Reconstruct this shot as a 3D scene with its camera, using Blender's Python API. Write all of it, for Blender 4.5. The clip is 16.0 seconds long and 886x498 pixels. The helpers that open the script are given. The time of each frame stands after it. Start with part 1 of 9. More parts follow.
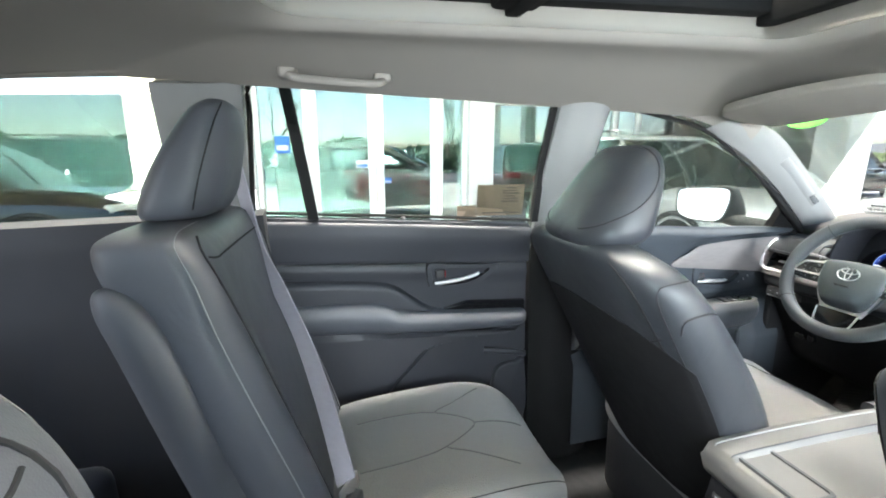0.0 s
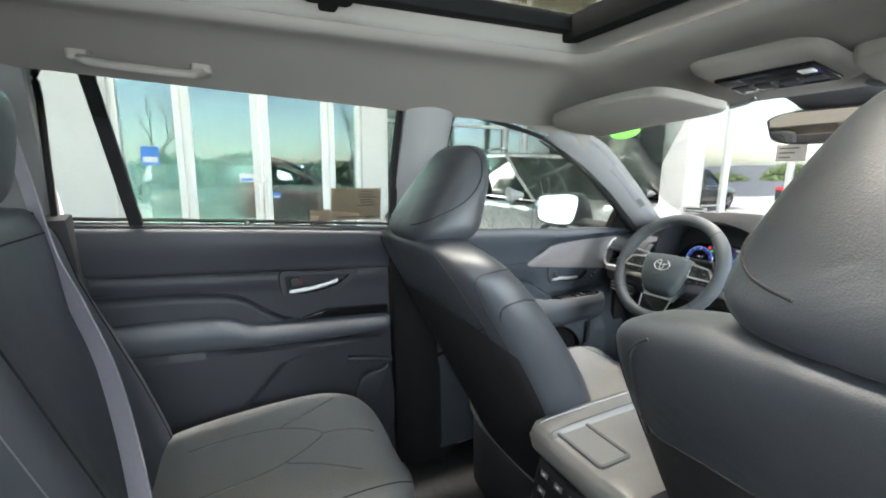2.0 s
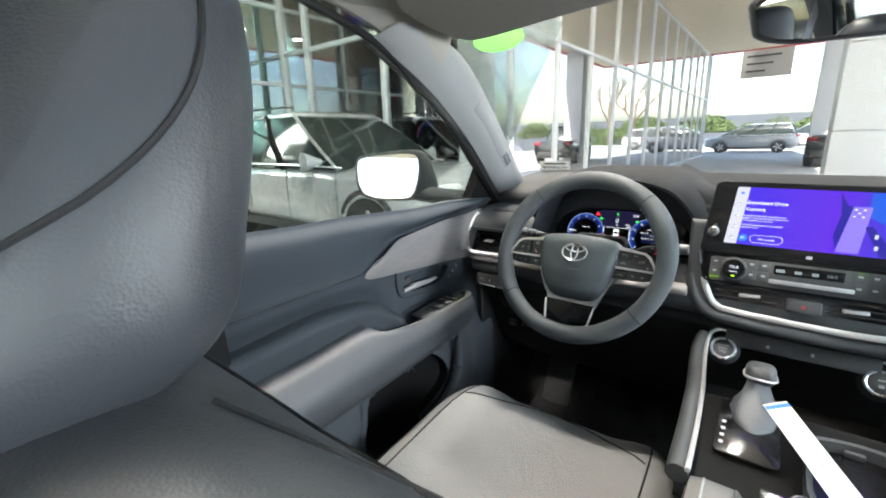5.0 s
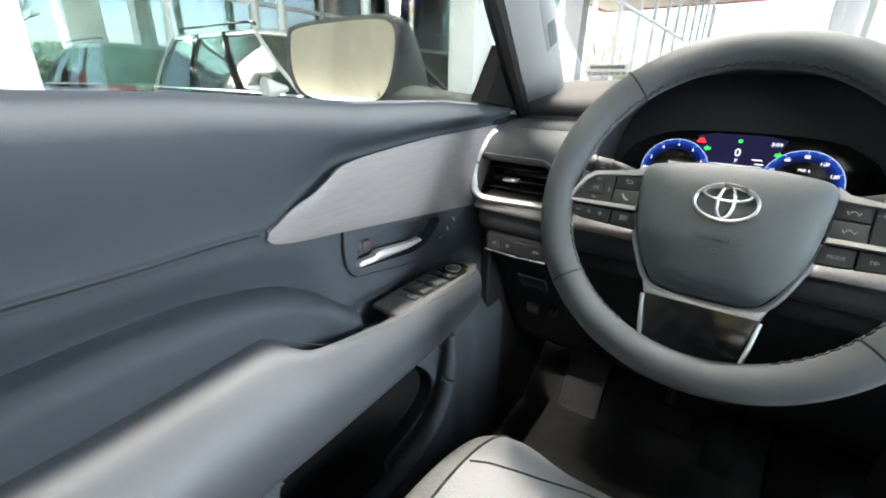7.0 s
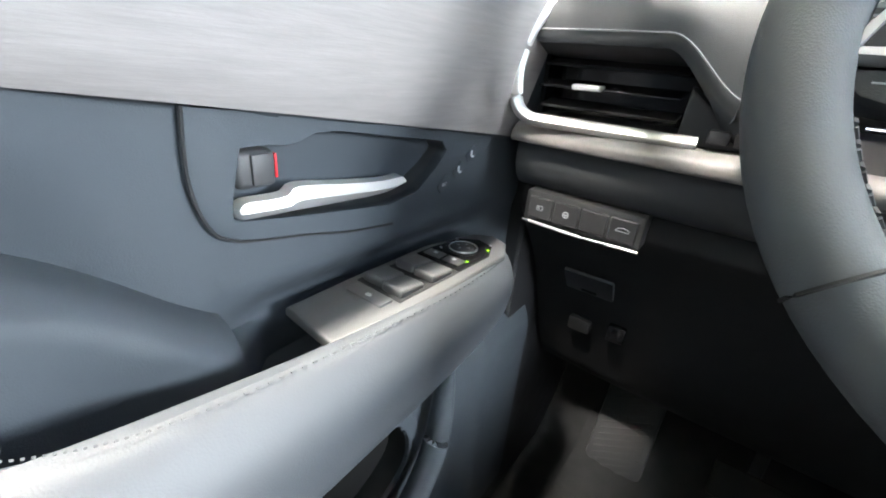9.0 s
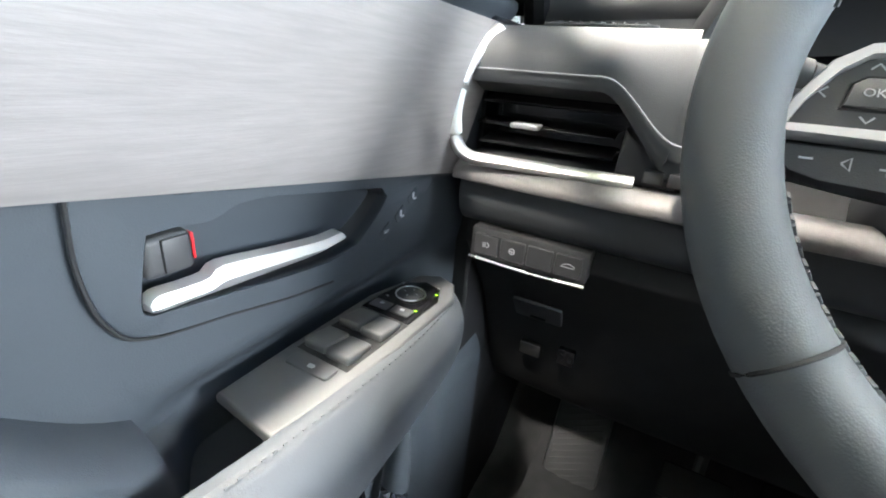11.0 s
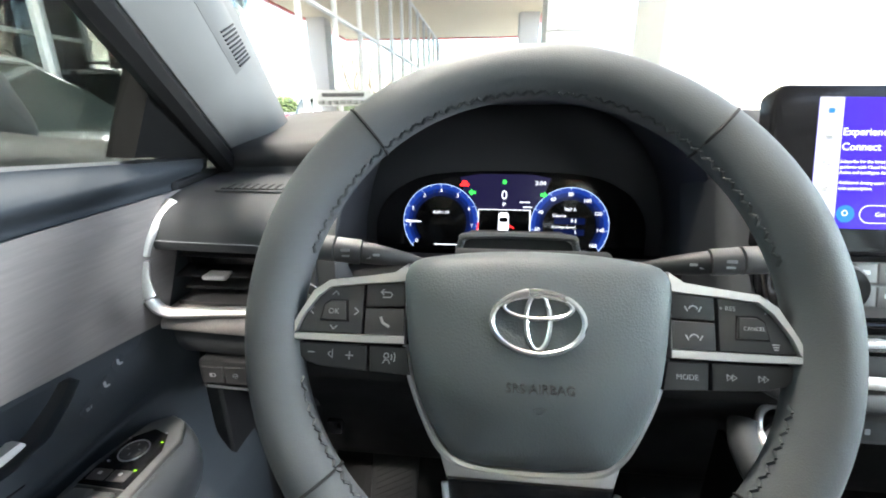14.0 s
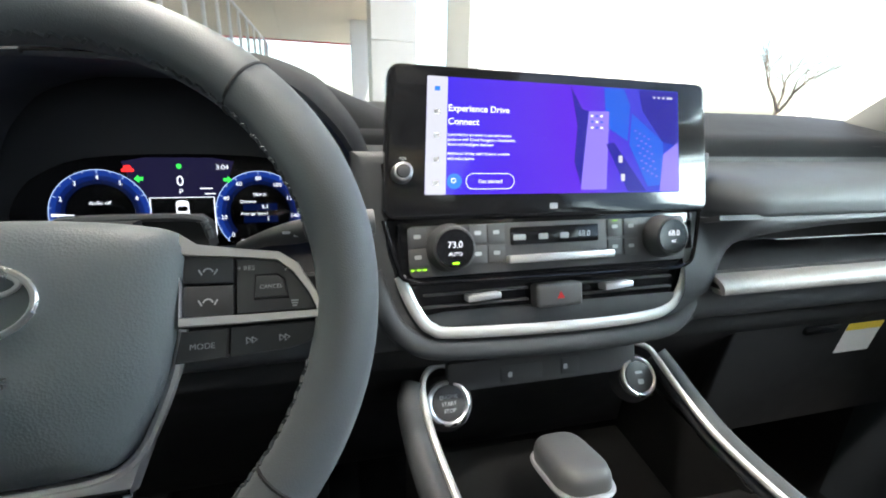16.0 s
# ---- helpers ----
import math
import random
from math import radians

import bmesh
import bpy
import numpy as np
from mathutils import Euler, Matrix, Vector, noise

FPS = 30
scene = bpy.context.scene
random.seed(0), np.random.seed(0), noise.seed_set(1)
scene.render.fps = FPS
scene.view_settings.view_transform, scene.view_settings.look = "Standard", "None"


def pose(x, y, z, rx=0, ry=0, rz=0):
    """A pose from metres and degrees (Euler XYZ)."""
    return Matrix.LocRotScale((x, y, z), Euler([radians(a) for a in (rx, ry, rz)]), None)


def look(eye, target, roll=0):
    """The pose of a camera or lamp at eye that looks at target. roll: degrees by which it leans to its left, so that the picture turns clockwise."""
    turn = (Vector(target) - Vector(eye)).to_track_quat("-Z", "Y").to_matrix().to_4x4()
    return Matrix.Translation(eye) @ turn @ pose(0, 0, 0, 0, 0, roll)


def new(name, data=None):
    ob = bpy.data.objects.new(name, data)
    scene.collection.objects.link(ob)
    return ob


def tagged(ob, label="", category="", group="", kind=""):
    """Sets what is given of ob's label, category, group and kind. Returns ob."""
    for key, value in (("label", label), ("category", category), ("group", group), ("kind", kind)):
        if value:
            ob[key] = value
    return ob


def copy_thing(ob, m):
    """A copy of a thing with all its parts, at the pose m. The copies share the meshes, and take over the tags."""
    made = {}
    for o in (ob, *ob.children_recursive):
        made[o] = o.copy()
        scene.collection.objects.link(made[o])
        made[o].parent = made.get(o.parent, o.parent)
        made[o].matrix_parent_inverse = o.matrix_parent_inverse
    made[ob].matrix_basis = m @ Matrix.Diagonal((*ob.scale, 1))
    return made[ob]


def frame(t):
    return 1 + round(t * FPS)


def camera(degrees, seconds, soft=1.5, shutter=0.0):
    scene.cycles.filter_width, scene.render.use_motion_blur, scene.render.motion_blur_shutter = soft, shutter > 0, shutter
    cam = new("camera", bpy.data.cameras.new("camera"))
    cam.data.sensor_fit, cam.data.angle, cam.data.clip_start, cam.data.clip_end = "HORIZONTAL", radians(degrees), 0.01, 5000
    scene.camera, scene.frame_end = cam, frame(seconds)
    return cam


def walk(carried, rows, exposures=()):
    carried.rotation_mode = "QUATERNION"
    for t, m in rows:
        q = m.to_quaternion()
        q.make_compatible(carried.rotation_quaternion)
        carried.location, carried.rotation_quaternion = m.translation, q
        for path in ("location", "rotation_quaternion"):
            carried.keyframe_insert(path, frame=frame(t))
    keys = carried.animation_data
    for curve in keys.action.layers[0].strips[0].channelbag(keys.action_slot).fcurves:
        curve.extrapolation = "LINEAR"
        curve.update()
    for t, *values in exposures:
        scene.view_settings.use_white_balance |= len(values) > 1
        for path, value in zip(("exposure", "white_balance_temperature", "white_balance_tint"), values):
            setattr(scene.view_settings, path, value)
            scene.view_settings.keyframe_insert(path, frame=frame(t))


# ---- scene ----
EXPO = [(0.0, 4.0), (0.5, 3.95), (1.0, 3.6), (2.0, 3.35), (3.0, 3.25), (4.2, 3.22), (6.5, 3.45), (7.5, 4.05), (10.3, 4.6), (11.5, 4.4), (12.5, 4.15), (14.0, 3.8), (16.0, 3.28)]
cam = camera(92.3, 16.0, soft=1.9)
PATH = [
    (0, (0.48, -1.389, 1.469), (-1.422, -0.954, 1.032), -1.6),
    (0.5, (0.527, -1.357, 1.397), (-1.299, -0.647, 0.996), -0.5),
    (1, (0.57, -1.304, 1.41), (-1.186, -0.349, 1.342), -1.7),
    (1.5, (0.568, -1.272, 1.423), (-1.199, -0.347, 1.273), -2.7),
    (2, (0.529, -1.239, 1.422), (-1.247, -0.396, 1.055), -1.1),
    (2.5, (0.426, -1.17, 1.396), (-1.291, -0.253, 0.935), -0.1),
    (3, (0.277, -1.13, 1.366), (-1.3, -0.013, 0.85), -0.3),
    (3.5, (0.162, -1.114, 1.342), (-1.271, 0.178, 0.816), -0.2),
    (4, (0.107, -1.052, 1.367), (-1.215, 0.347, 0.828), -0.3),
    (4.2, (0.071, -1.022, 1.374), (-1.222, 0.409, 0.846), -0.9),
    (6.3, (-0.288, -0.586, 1.31), (-1.355, 0.961, 0.627), -3.0),
    (6.5, (-0.313, -0.562, 1.291), (-1.385, 0.966, 0.572), -2.3),
    (7, (-0.391, -0.485, 1.217), (-1.468, 1.015, 0.448), 0.1),
    (7.5, (-0.457, -0.395, 1.135), (-1.521, 1.103, 0.347), 1.9),
    (8, (-0.52, -0.321, 1.092), (-1.607, 1.148, 0.277), 3.7),
    (8.2, (-0.532, -0.3, 1.083), (-1.624, 1.174, 0.284), 4.0),
    (10.3, (-0.623, -0.199, 1.047), (-1.539, 1.368, 0.208), 6.4),
    (10.5, (-0.614, -0.206, 1.057), (-1.527, 1.367, 0.224), 5.8),
    (11, (-0.595, -0.215, 1.086), (-1.429, 1.431, 0.314), 4.8),
    (11.5, (-0.572, -0.222, 1.132), (-1.322, 1.477, 0.389), 3.9),
    (12, (-0.547, -0.228, 1.17), (-1.218, 1.515, 0.454), 2.5),
    (12.5, (-0.524, -0.228, 1.194), (-1.087, 1.559, 0.495), 1.2),
    (13, (-0.497, -0.228, 1.21), (-0.958, 1.593, 0.523), 0.2),
    (13.5, (-0.466, -0.225, 1.222), (-0.798, 1.626, 0.544), -0.4),
    (14, (-0.433, -0.222, 1.225), (-0.63, 1.649, 0.547), -0.4),
    (14.5, (-0.399, -0.222, 1.221), (-0.456, 1.667, 0.565), 0.0),
    (15, (-0.346, -0.218, 1.209), (-0.247, 1.675, 0.572), 0.6),
    (15.5, (-0.291, -0.215, 1.199), (-0.004, 1.663, 0.572), 1.4),
    (16, (-0.231, -0.224, 1.194), (0.248, 1.61, 0.557), 1.9),
]
walk(cam, [(t, look(eye, target, roll)) for t, eye, target, roll in PATH], exposures=EXPO)

# ---- world, sun ----
world = bpy.data.worlds.new("sky")
scene.world = world
world.use_nodes = True
wn = world.node_tree.nodes
sky = wn.new("ShaderNodeTexSky")
sky.sky_type = 'NISHITA'
sky.sun_disc = False
sky.sun_elevation = radians(45)
sky.sun_rotation = radians(170)
sky.air_density = 1.0
sky.dust_density = 1.3
wn["Background"].inputs[1].default_value = 0.095
world.node_tree.links.new(sky.outputs[0], wn["Background"].inputs[0])
sun = new("sun", bpy.data.lights.new("sun", 'SUN'))
sun.data.energy = 3.0
sun.data.angle = radians(0.6)
sun.data.color = (1.0, 0.95, 0.88)
sun.matrix_world = look((0, 0, 0), (-0.123, 0.696, -0.707))


def area_lamp(name, eye, target, w, h, power, color=(0.86, 0.94, 1.0), spread=180):
    # an area lamp, one-sided, aimed from eye to target
    lamp = new(name, bpy.data.lights.new(name, 'AREA'))
    lamp.data.shape, lamp.data.size, lamp.data.size_y = 'RECTANGLE', w, h
    lamp.data.energy, lamp.data.color, lamp.data.spread = power, color, radians(spread)
    lamp.matrix_world = look(eye, target)
    return lamp


# lamps added outside unseen right and tail windows, in place of sky light
area_lamp("daylight_fill_front", (0.93, 0.03, 1.42), (-0.6, 0.12, 1.12), 0.62, 0.36, 3.7, spread=125)
area_lamp("daylight_fill_rear", (0.93, -1.22, 1.44), (-0.45, -0.55, 1.15), 0.8, 0.32, 1.5, spread=125)
area_lamp("daylight_fill_tail", (0, -2.85, 1.46), (0, -1.6, 0.9), 1.3, 0.34, 0.9)
area_lamp("showroom_ceiling_lights", (-12, 3, 4.5), (-12, 3, 0), 7, 46, 6000, (1.0, 0.97, 0.92))
for ly in (-3.2, -0.9, 1.4, 3.7):
    # disc lamps added under the canopy to light the seats from above
    spot = area_lamp("canopy_fill_lamp", (-0.9, ly, 5.262 - 0.0332 * ly), (-0.9, ly + 0.001, 0), 0.36, 0.36, 32, (1.0, 0.95, 0.86))
    spot.data.shape = 'DISK'


# ---- builders ----
def part(name, bm, material, parent=None, label="", smooth=True, angle=38):
    me = bpy.data.meshes.new(name)
    bmesh.ops.recalc_face_normals(bm, faces=bm.faces[:])
    if smooth:
        for f in bm.faces:
            f.smooth = True
        for e in bm.edges:
            if len(e.link_faces) == 2 and e.calc_face_angle(0) > radians(angle):
                e.smooth = False
    bm.to_mesh(me)
    bm.free()
    me.materials.append(material)
    ob = new(name, me)
    if parent is not None:
        ob.parent = parent
        if parent.type == 'EMPTY':
            ob.matrix_parent_inverse = parent.matrix_basis.inverted()
    if label:
        ob["label"] = label
    return ob


def thing(name, label, category, at=(0, 0, 0), group="", kind=""):
    e = new(name)
    e.matrix_basis = Matrix.Translation(at)
    e.empty_display_size = 0.05
    return tagged(e, label, category, group, kind)


def moved(bm, m):
    bmesh.ops.transform(bm, matrix=m, verts=bm.verts[:])
    return bm


def join(*bms):
    out = bmesh.new()
    for b in bms:
        me = bpy.data.meshes.new("tmp")
        b.to_mesh(me)
        b.free()
        out.from_mesh(me)
        bpy.data.meshes.remove(me)
    return out


def rings(rows, close=True, cap=True):
    """A skin over rows of points, all rows equally long."""
    bm = bmesh.new()
    vs = [[bm.verts.new(p) for p in r] for r in rows]
    n = len(rows[0])
    for a, b in zip(vs, vs[1:]):
        for i in range(n if close else n - 1):
            j = (i + 1) % n
            try:
                bm.faces.new((a[i], a[j], b[j], b[i]))
            except ValueError:
                pass
    if cap and close:
        for r in (vs[0], vs[-1]):
            try:
                bm.faces.new(r)
            except ValueError:
                pass
    return bm


def box(x0, x1, y0, y1, z0, z1, bevel=0.004, seg=2):
    bm = bmesh.new()
    bmesh.ops.create_cube(bm, size=1)
    bmesh.ops.transform(bm, matrix=Matrix.Translation(((x0 + x1) / 2, (y0 + y1) / 2, (z0 + z1) / 2)) @ Matrix.Diagonal((abs(x1 - x0), abs(y1 - y0), abs(z1 - z0), 1)), verts=bm.verts[:])
    if bevel > 0:
        bmesh.ops.bevel(bm, geom=bm.edges[:], offset=min(bevel, 0.49 * min(abs(x1 - x0), abs(y1 - y0), abs(z1 - z0))), segments=seg, profile=0.5, affect='EDGES')
    return bm


def catmull(pts, n=8, closed=False):
    pts = [Vector(p) for p in pts]
    m, out = len(pts), []
    for i in range(m if closed else m - 1):
        if closed:
            a, b, c, d = pts[i - 1], pts[i], pts[(i + 1) % m], pts[(i + 2) % m]
        else:
            a, b, c, d = pts[max(i - 1, 0)], pts[i], pts[i + 1], pts[min(i + 2, m - 1)]
        for k in range(n):
            t = k / n
            out.append(0.5 * ((2 * b) + (c - a) * t + (2 * a - 5 * b + 4 * c - d) * t * t + (3 * b - a - 3 * c + d) * t ** 3))
    if not closed:
        out.append(pts[-1])
    return out


def tube(pts, r, n=8, closed=False, smooth=6, flat=1.0, up=None):
    """A round or flattened bar along points."""
    path = catmull(pts, smooth, closed) if smooth else [Vector(p) for p in pts]
    m, rows = len(path), []
    ref = Vector(up) if up else None
    for i, p in enumerate(path):
        a, b = (path[i - 1], path[(i + 1) % m]) if closed else (path[max(i - 1, 0)], path[min(i + 1, m - 1)])
        t = (b - a).normalized()
        u = ref if ref else (Vector((0, 0, 1)) if abs(t.z) < 0.95 else Vector((0, 1, 0)))
        s = t.cross(u).normalized()
        w = s.cross(t).normalized()
        rr = r(i / max(m - 1, 1)) if callable(r) else r
        rows.append([p + s * rr * math.cos(k * 2 * math.pi / n) + w * rr * flat * math.sin(k * 2 * math.pi / n) for k in range(n)])
    if closed:
        rows.append(rows[0])
        bm = rings(rows, cap=False)
        bmesh.ops.remove_doubles(bm, verts=bm.verts[:], dist=1e-6)
        return bm
    return rings(rows)


def plate(outline, depth, m, bevel=0.003, seg=2, inset=None):
    """An outline in x, y drawn out by depth along z, edges rounded, laid by m."""
    bm = bmesh.new()
    f = bm.faces.new([bm.verts.new((p[0], p[1], 0)) for p in outline])
    if f.normal.z < 0:
        f.normal_flip()
    g = bmesh.ops.extrude_face_region(bm, geom=[f])
    top = [v for v in g["geom"] if isinstance(v, bmesh.types.BMVert)]
    bmesh.ops.translate(bm, verts=top, vec=(0, 0, depth))
    if bevel > 0:
        tops = set(top)
        es = [e for e in bm.edges if e.verts[0] in tops and e.verts[1] in tops]
        bmesh.ops.bevel(bm, geom=es, offset=min(bevel, abs(depth) * 0.9), segments=seg, profile=0.5, affect='EDGES')
    return moved(bm, m)


def rrect(w, h, r, n=5, cx=0, cy=0):
    out = []
    r = min(r, w / 2 - 1e-4, h / 2 - 1e-4)
    for sx, sy, a0 in ((1, 1, 0), (-1, 1, 90), (-1, -1, 180), (1, -1, 270)):
        for k in range(n + 1):
            a = radians(a0 + 90 * k / n)
            out.append((cx + sx * (w / 2 - r) + r * math.cos(a), cy + sy * (h / 2 - r) + r * math.sin(a)))
    return out


def oval(w, h, n=28, cx=0, cy=0):
    return [(cx + w / 2 * math.cos(2 * math.pi * k / n), cy + h / 2 * math.sin(2 * math.pi * k / n)) for k in range(n)]


def cyl(r0, r1, h, m, n=24, bevel=0.0):
    bm = rings([[(r * math.cos(2 * math.pi * k / n), r * math.sin(2 * math.pi * k / n), z) for k in range(n)]
                for r, z in ([(r0, 0), (r1, h)] if bevel <= 0 else [(r0, 0), (r1, h - bevel), (r1 - bevel * 0.3, h - bevel * 0.3), (r1 - bevel, h)])])
    return moved(bm, m)


def axes(origin, xdir, ydir):
    x = Vector(xdir).normalized()
    z = x.cross(Vector(ydir)).normalized()
    y = z.cross(x)
    m = Matrix((x, y, z)).transposed().to_4x4()
    return Matrix.Translation(origin) @ m


def strip(a, b, thick, bulge=0.0, n=8, normal=None, cuts=8):
    """A padded strip between two edge curves, bulging towards normal."""
    a, b = catmull(a, cuts), catmull(b, cuts)
    nv = Vector(normal)
    rows = []
    for p, q in zip(a, b):
        d = q - p
        inner = [p + d * (k / n) + nv * bulge * (1 - (2 * k / n - 1) ** 2) for k in range(n + 1)]
        outer = [p + d * (k / n) - nv * thick for k in range(n, -1, -1)]
        rows.append(inner + outer)
    return rings(rows)


def text(name, body, size, m, material, parent, depth=0.0003, align='LEFT', bold=1.0):
    cu = bpy.data.curves.new(name, 'FONT')
    cu.body, cu.size, cu.extrude, cu.align_x = body, size, depth, align
    cu.offset = size * 0.012 * (bold - 1.0)
    cu.resolution_u = 3
    tmp = bpy.data.objects.new("tmp", cu)
    scene.collection.objects.link(tmp)
    dg = bpy.context.evaluated_depsgraph_get()
    me = bpy.data.meshes.new_from_object(tmp.evaluated_get(dg))
    bpy.data.objects.remove(tmp)
    me.transform(m)
    me.materials.clear()
    me.materials.append(material)
    ob = new(name, me)
    ob.parent = parent
    if parent.type == 'EMPTY':
        ob.matrix_parent_inverse = parent.matrix_basis.inverted()
    return ob


def smooth_rows(rows, n=5):
    cols = [catmull(c, n) for c in zip(*rows)]
    return [list(r) for r in zip(*cols)]


# ---- materials ----
def mat(name, color, rough=0.5, metal=0.0, var=0.12, scale=6.0, bump=0.15, grain=900.0, kind="noise", spec=0.5, coat=0.0, rvar=0.1, sheen=0.0, stretch=(1, 1, 1), islands=0.0, crease=0.0):
    m = bpy.data.materials.new(name)
    m.use_nodes = True
    t = m.node_tree
    b = t.nodes["Principled BSDF"]
    b.inputs["Roughness"].default_value = rough
    b.inputs["Metallic"].default_value = metal
    b.inputs["Specular IOR Level"].default_value = spec
    b.inputs["Coat Weight"].default_value = coat
    b.inputs["Sheen Weight"].default_value = sheen
    tc = t.nodes.new("ShaderNodeTexCoord")
    mp = t.nodes.new("ShaderNodeMapping")
    mp.inputs["Scale"].default_value = stretch
    t.links.new(tc.outputs["Object"], mp.inputs["Vector"])
    n1 = t.nodes.new("ShaderNodeTexNoise")
    n1.inputs["Scale"].default_value = scale
    n1.inputs["Detail"].default_value = 5
    t.links.new(mp.outputs[0], n1.inputs["Vector"])
    ramp = t.nodes.new("ShaderNodeMix")
    ramp.data_type = 'RGBA'
    ramp.inputs["A"].default_value = (*[c * (1 - var) for c in color], 1)
    ramp.inputs["B"].default_value = (*[min(1, c * (1 + var)) for c in color], 1)
    t.links.new(n1.outputs["Fac"], ramp.inputs["Factor"])
    t.links.new(ramp.outputs["Result"], b.inputs["Base Color"])
    if islands > 0:
        oi = t.nodes.new("ShaderNodeObjectInfo")
        hs = t.nodes.new("ShaderNodeHueSaturation")
        mr = t.nodes.new("ShaderNodeMapRange")
        mr.inputs["To Min"].default_value = 1 - islands
        mr.inputs["To Max"].default_value = 1 + islands
        t.links.new(oi.outputs["Random"], mr.inputs["Value"])
        t.links.new(mr.outputs["Result"], hs.inputs["Value"])
        t.links.new(ramp.outputs["Result"], hs.inputs["Color"])
        t.links.new(hs.outputs["Color"], b.inputs["Base Color"])
    if rvar > 0:
        r2 = t.nodes.new("ShaderNodeMapRange")
        r2.inputs["To Min"].default_value = max(0.02, rough * (1 - rvar))
        r2.inputs["To Max"].default_value = min(1, rough * (1 + rvar))
        n3 = t.nodes.new("ShaderNodeTexNoise")
        n3.inputs["Scale"].default_value = scale * 4
        t.links.new(mp.outputs[0], n3.inputs["Vector"])
        t.links.new(n3.outputs["Fac"], r2.inputs["Value"])
        t.links.new(r2.outputs["Result"], b.inputs["Roughness"])
    if bump > 0:
        if kind == "cell":
            n2 = t.nodes.new("ShaderNodeTexVoronoi")
            out = n2.outputs["Distance"]
        else:
            n2 = t.nodes.new("ShaderNodeTexNoise")
            n2.inputs["Detail"].default_value = 3
            out = n2.outputs["Fac"]
        n2.inputs["Scale"].default_value = grain
        t.links.new(mp.outputs[0], n2.inputs["Vector"])
        bp = t.nodes.new("ShaderNodeBump")
        bp.inputs["Strength"].default_value = bump
        bp.inputs["Distance"].default_value = 0.4 / grain
        t.links.new(out, bp.inputs["Height"])
        t.links.new(bp.outputs[0], b.inputs["Normal"])
        if crease > 0:
            # slow waves and soft creases under the grain
            n4 = t.nodes.new("ShaderNodeTexNoise")
            n4.inputs["Scale"].default_value = 9.0
            n4.inputs["Detail"].default_value = 3
            n4.inputs["Distortion"].default_value = 1.2
            t.links.new(tc.outputs["Object"], n4.inputs["Vector"])
            bq = t.nodes.new("ShaderNodeBump")
            bq.inputs["Strength"].default_value = crease
            bq.inputs["Distance"].default_value = 0.012
            t.links.new(n4.outputs["Fac"], bq.inputs["Height"])
            t.links.new(bq.outputs[0], bp.inputs["Normal"])
    return m


SHINE = 0.12     # lit displays against daylight


def glow(name, color, strength):
    m = bpy.data.materials.new(name)
    m.use_nodes = True
    t = m.node_tree
    b = t.nodes["Principled BSDF"]
    b.inputs["Base Color"].default_value = (0.01, 0.01, 0.012, 1)
    b.inputs["Specular IOR Level"].default_value = 0.2
    b.inputs["Roughness"].default_value = 0.15
    b.inputs["Emission Color"].default_value = (*color, 1)
    b.inputs["Emission Strength"].default_value = strength * SHINE
    return m


def pane(name, tint, gloss, rough=0.0):
    """Window glass: clear with a little mirror."""
    m = bpy.data.materials.new(name)
    m.use_nodes = True
    t = m.node_tree
    t.nodes.clear()
    o = t.nodes.new("ShaderNodeOutputMaterial")
    mix = t.nodes.new("ShaderNodeMixShader")
    tr = t.nodes.new("ShaderNodeBsdfTransparent")
    gl = t.nodes.new("ShaderNodeBsdfGlossy")
    tr.inputs[0].default_value = (*tint, 1)
    gl.inputs["Roughness"].default_value = rough
    fr = t.nodes.new("ShaderNodeFresnel")
    fr.inputs["IOR"].default_value = 1.5
    mul = t.nodes.new("ShaderNodeMath")
    mul.operation = 'MULTIPLY'
    mul.use_clamp = True
    mul.inputs[1].default_value = gloss
    t.links.new(fr.outputs[0], mul.inputs[0])
    t.links.new(mul.outputs[0], mix.inputs[0])
    t.links.new(tr.outputs[0], mix.inputs[1])
    t.links.new(gl.outputs[0], mix.inputs[2])
    t.links.new(mix.outputs[0], o.inputs[0])
    return m


LEATHER = mat("black leather", (0.064, 0.069, 0.080), 0.50, var=0.12, scale=5, bump=0.22, grain=650, kind="cell", spec=0.5, crease=0.16)
# black leather again, its colour lightened for light from above on the cushions
LEATHER_PERF_LIT = mat("perforated leather, top light in colour", (0.19, 0.19, 0.19), 0.5, var=0.08, scale=6, bump=0.5, grain=330, kind="cell", crease=0.25)
# the seats' black leather, darkened for the shade on the front backrests
LEATHER_SHADED = mat("black leather, shade in colour", (0.028, 0.031, 0.036), 0.42, var=0.12, scale=5, bump=0.22, grain=650, kind="cell", spec=0.45, crease=0.16)
DASHTOP = mat("matt dash top", (0.020, 0.021, 0.023), 0.85, var=0.12, scale=6, bump=0.3, grain=1100, kind="cell", spec=0.15)
ARMSKIN = mat("arm rest leather", (0.050, 0.055, 0.062), 0.52, var=0.1, scale=6, bump=0.15, grain=900, kind="cell", spec=0.4)
# black plastic darkened for the shade under the dash and behind the seats
SHADED_PLASTIC = mat("black plastic deepened for shade", (0.012, 0.012, 0.013), 0.65, var=0.15, scale=8, bump=0.25, grain=1500, kind="cell", spec=0.3)
# the same leather, lightened for the light that falls on the console lid
LEATHER_LID_LIT = mat("lid leather, top light in colour", (0.088, 0.088, 0.087), 0.5, var=0.08, scale=6, bump=0.25, grain=700, kind="cell")
LEATHER_WHEEL = mat("wheel leather", (0.070, 0.077, 0.083), 0.52, var=0.12, scale=14, bump=0.25, grain=1100, kind="cell", spec=0.3)
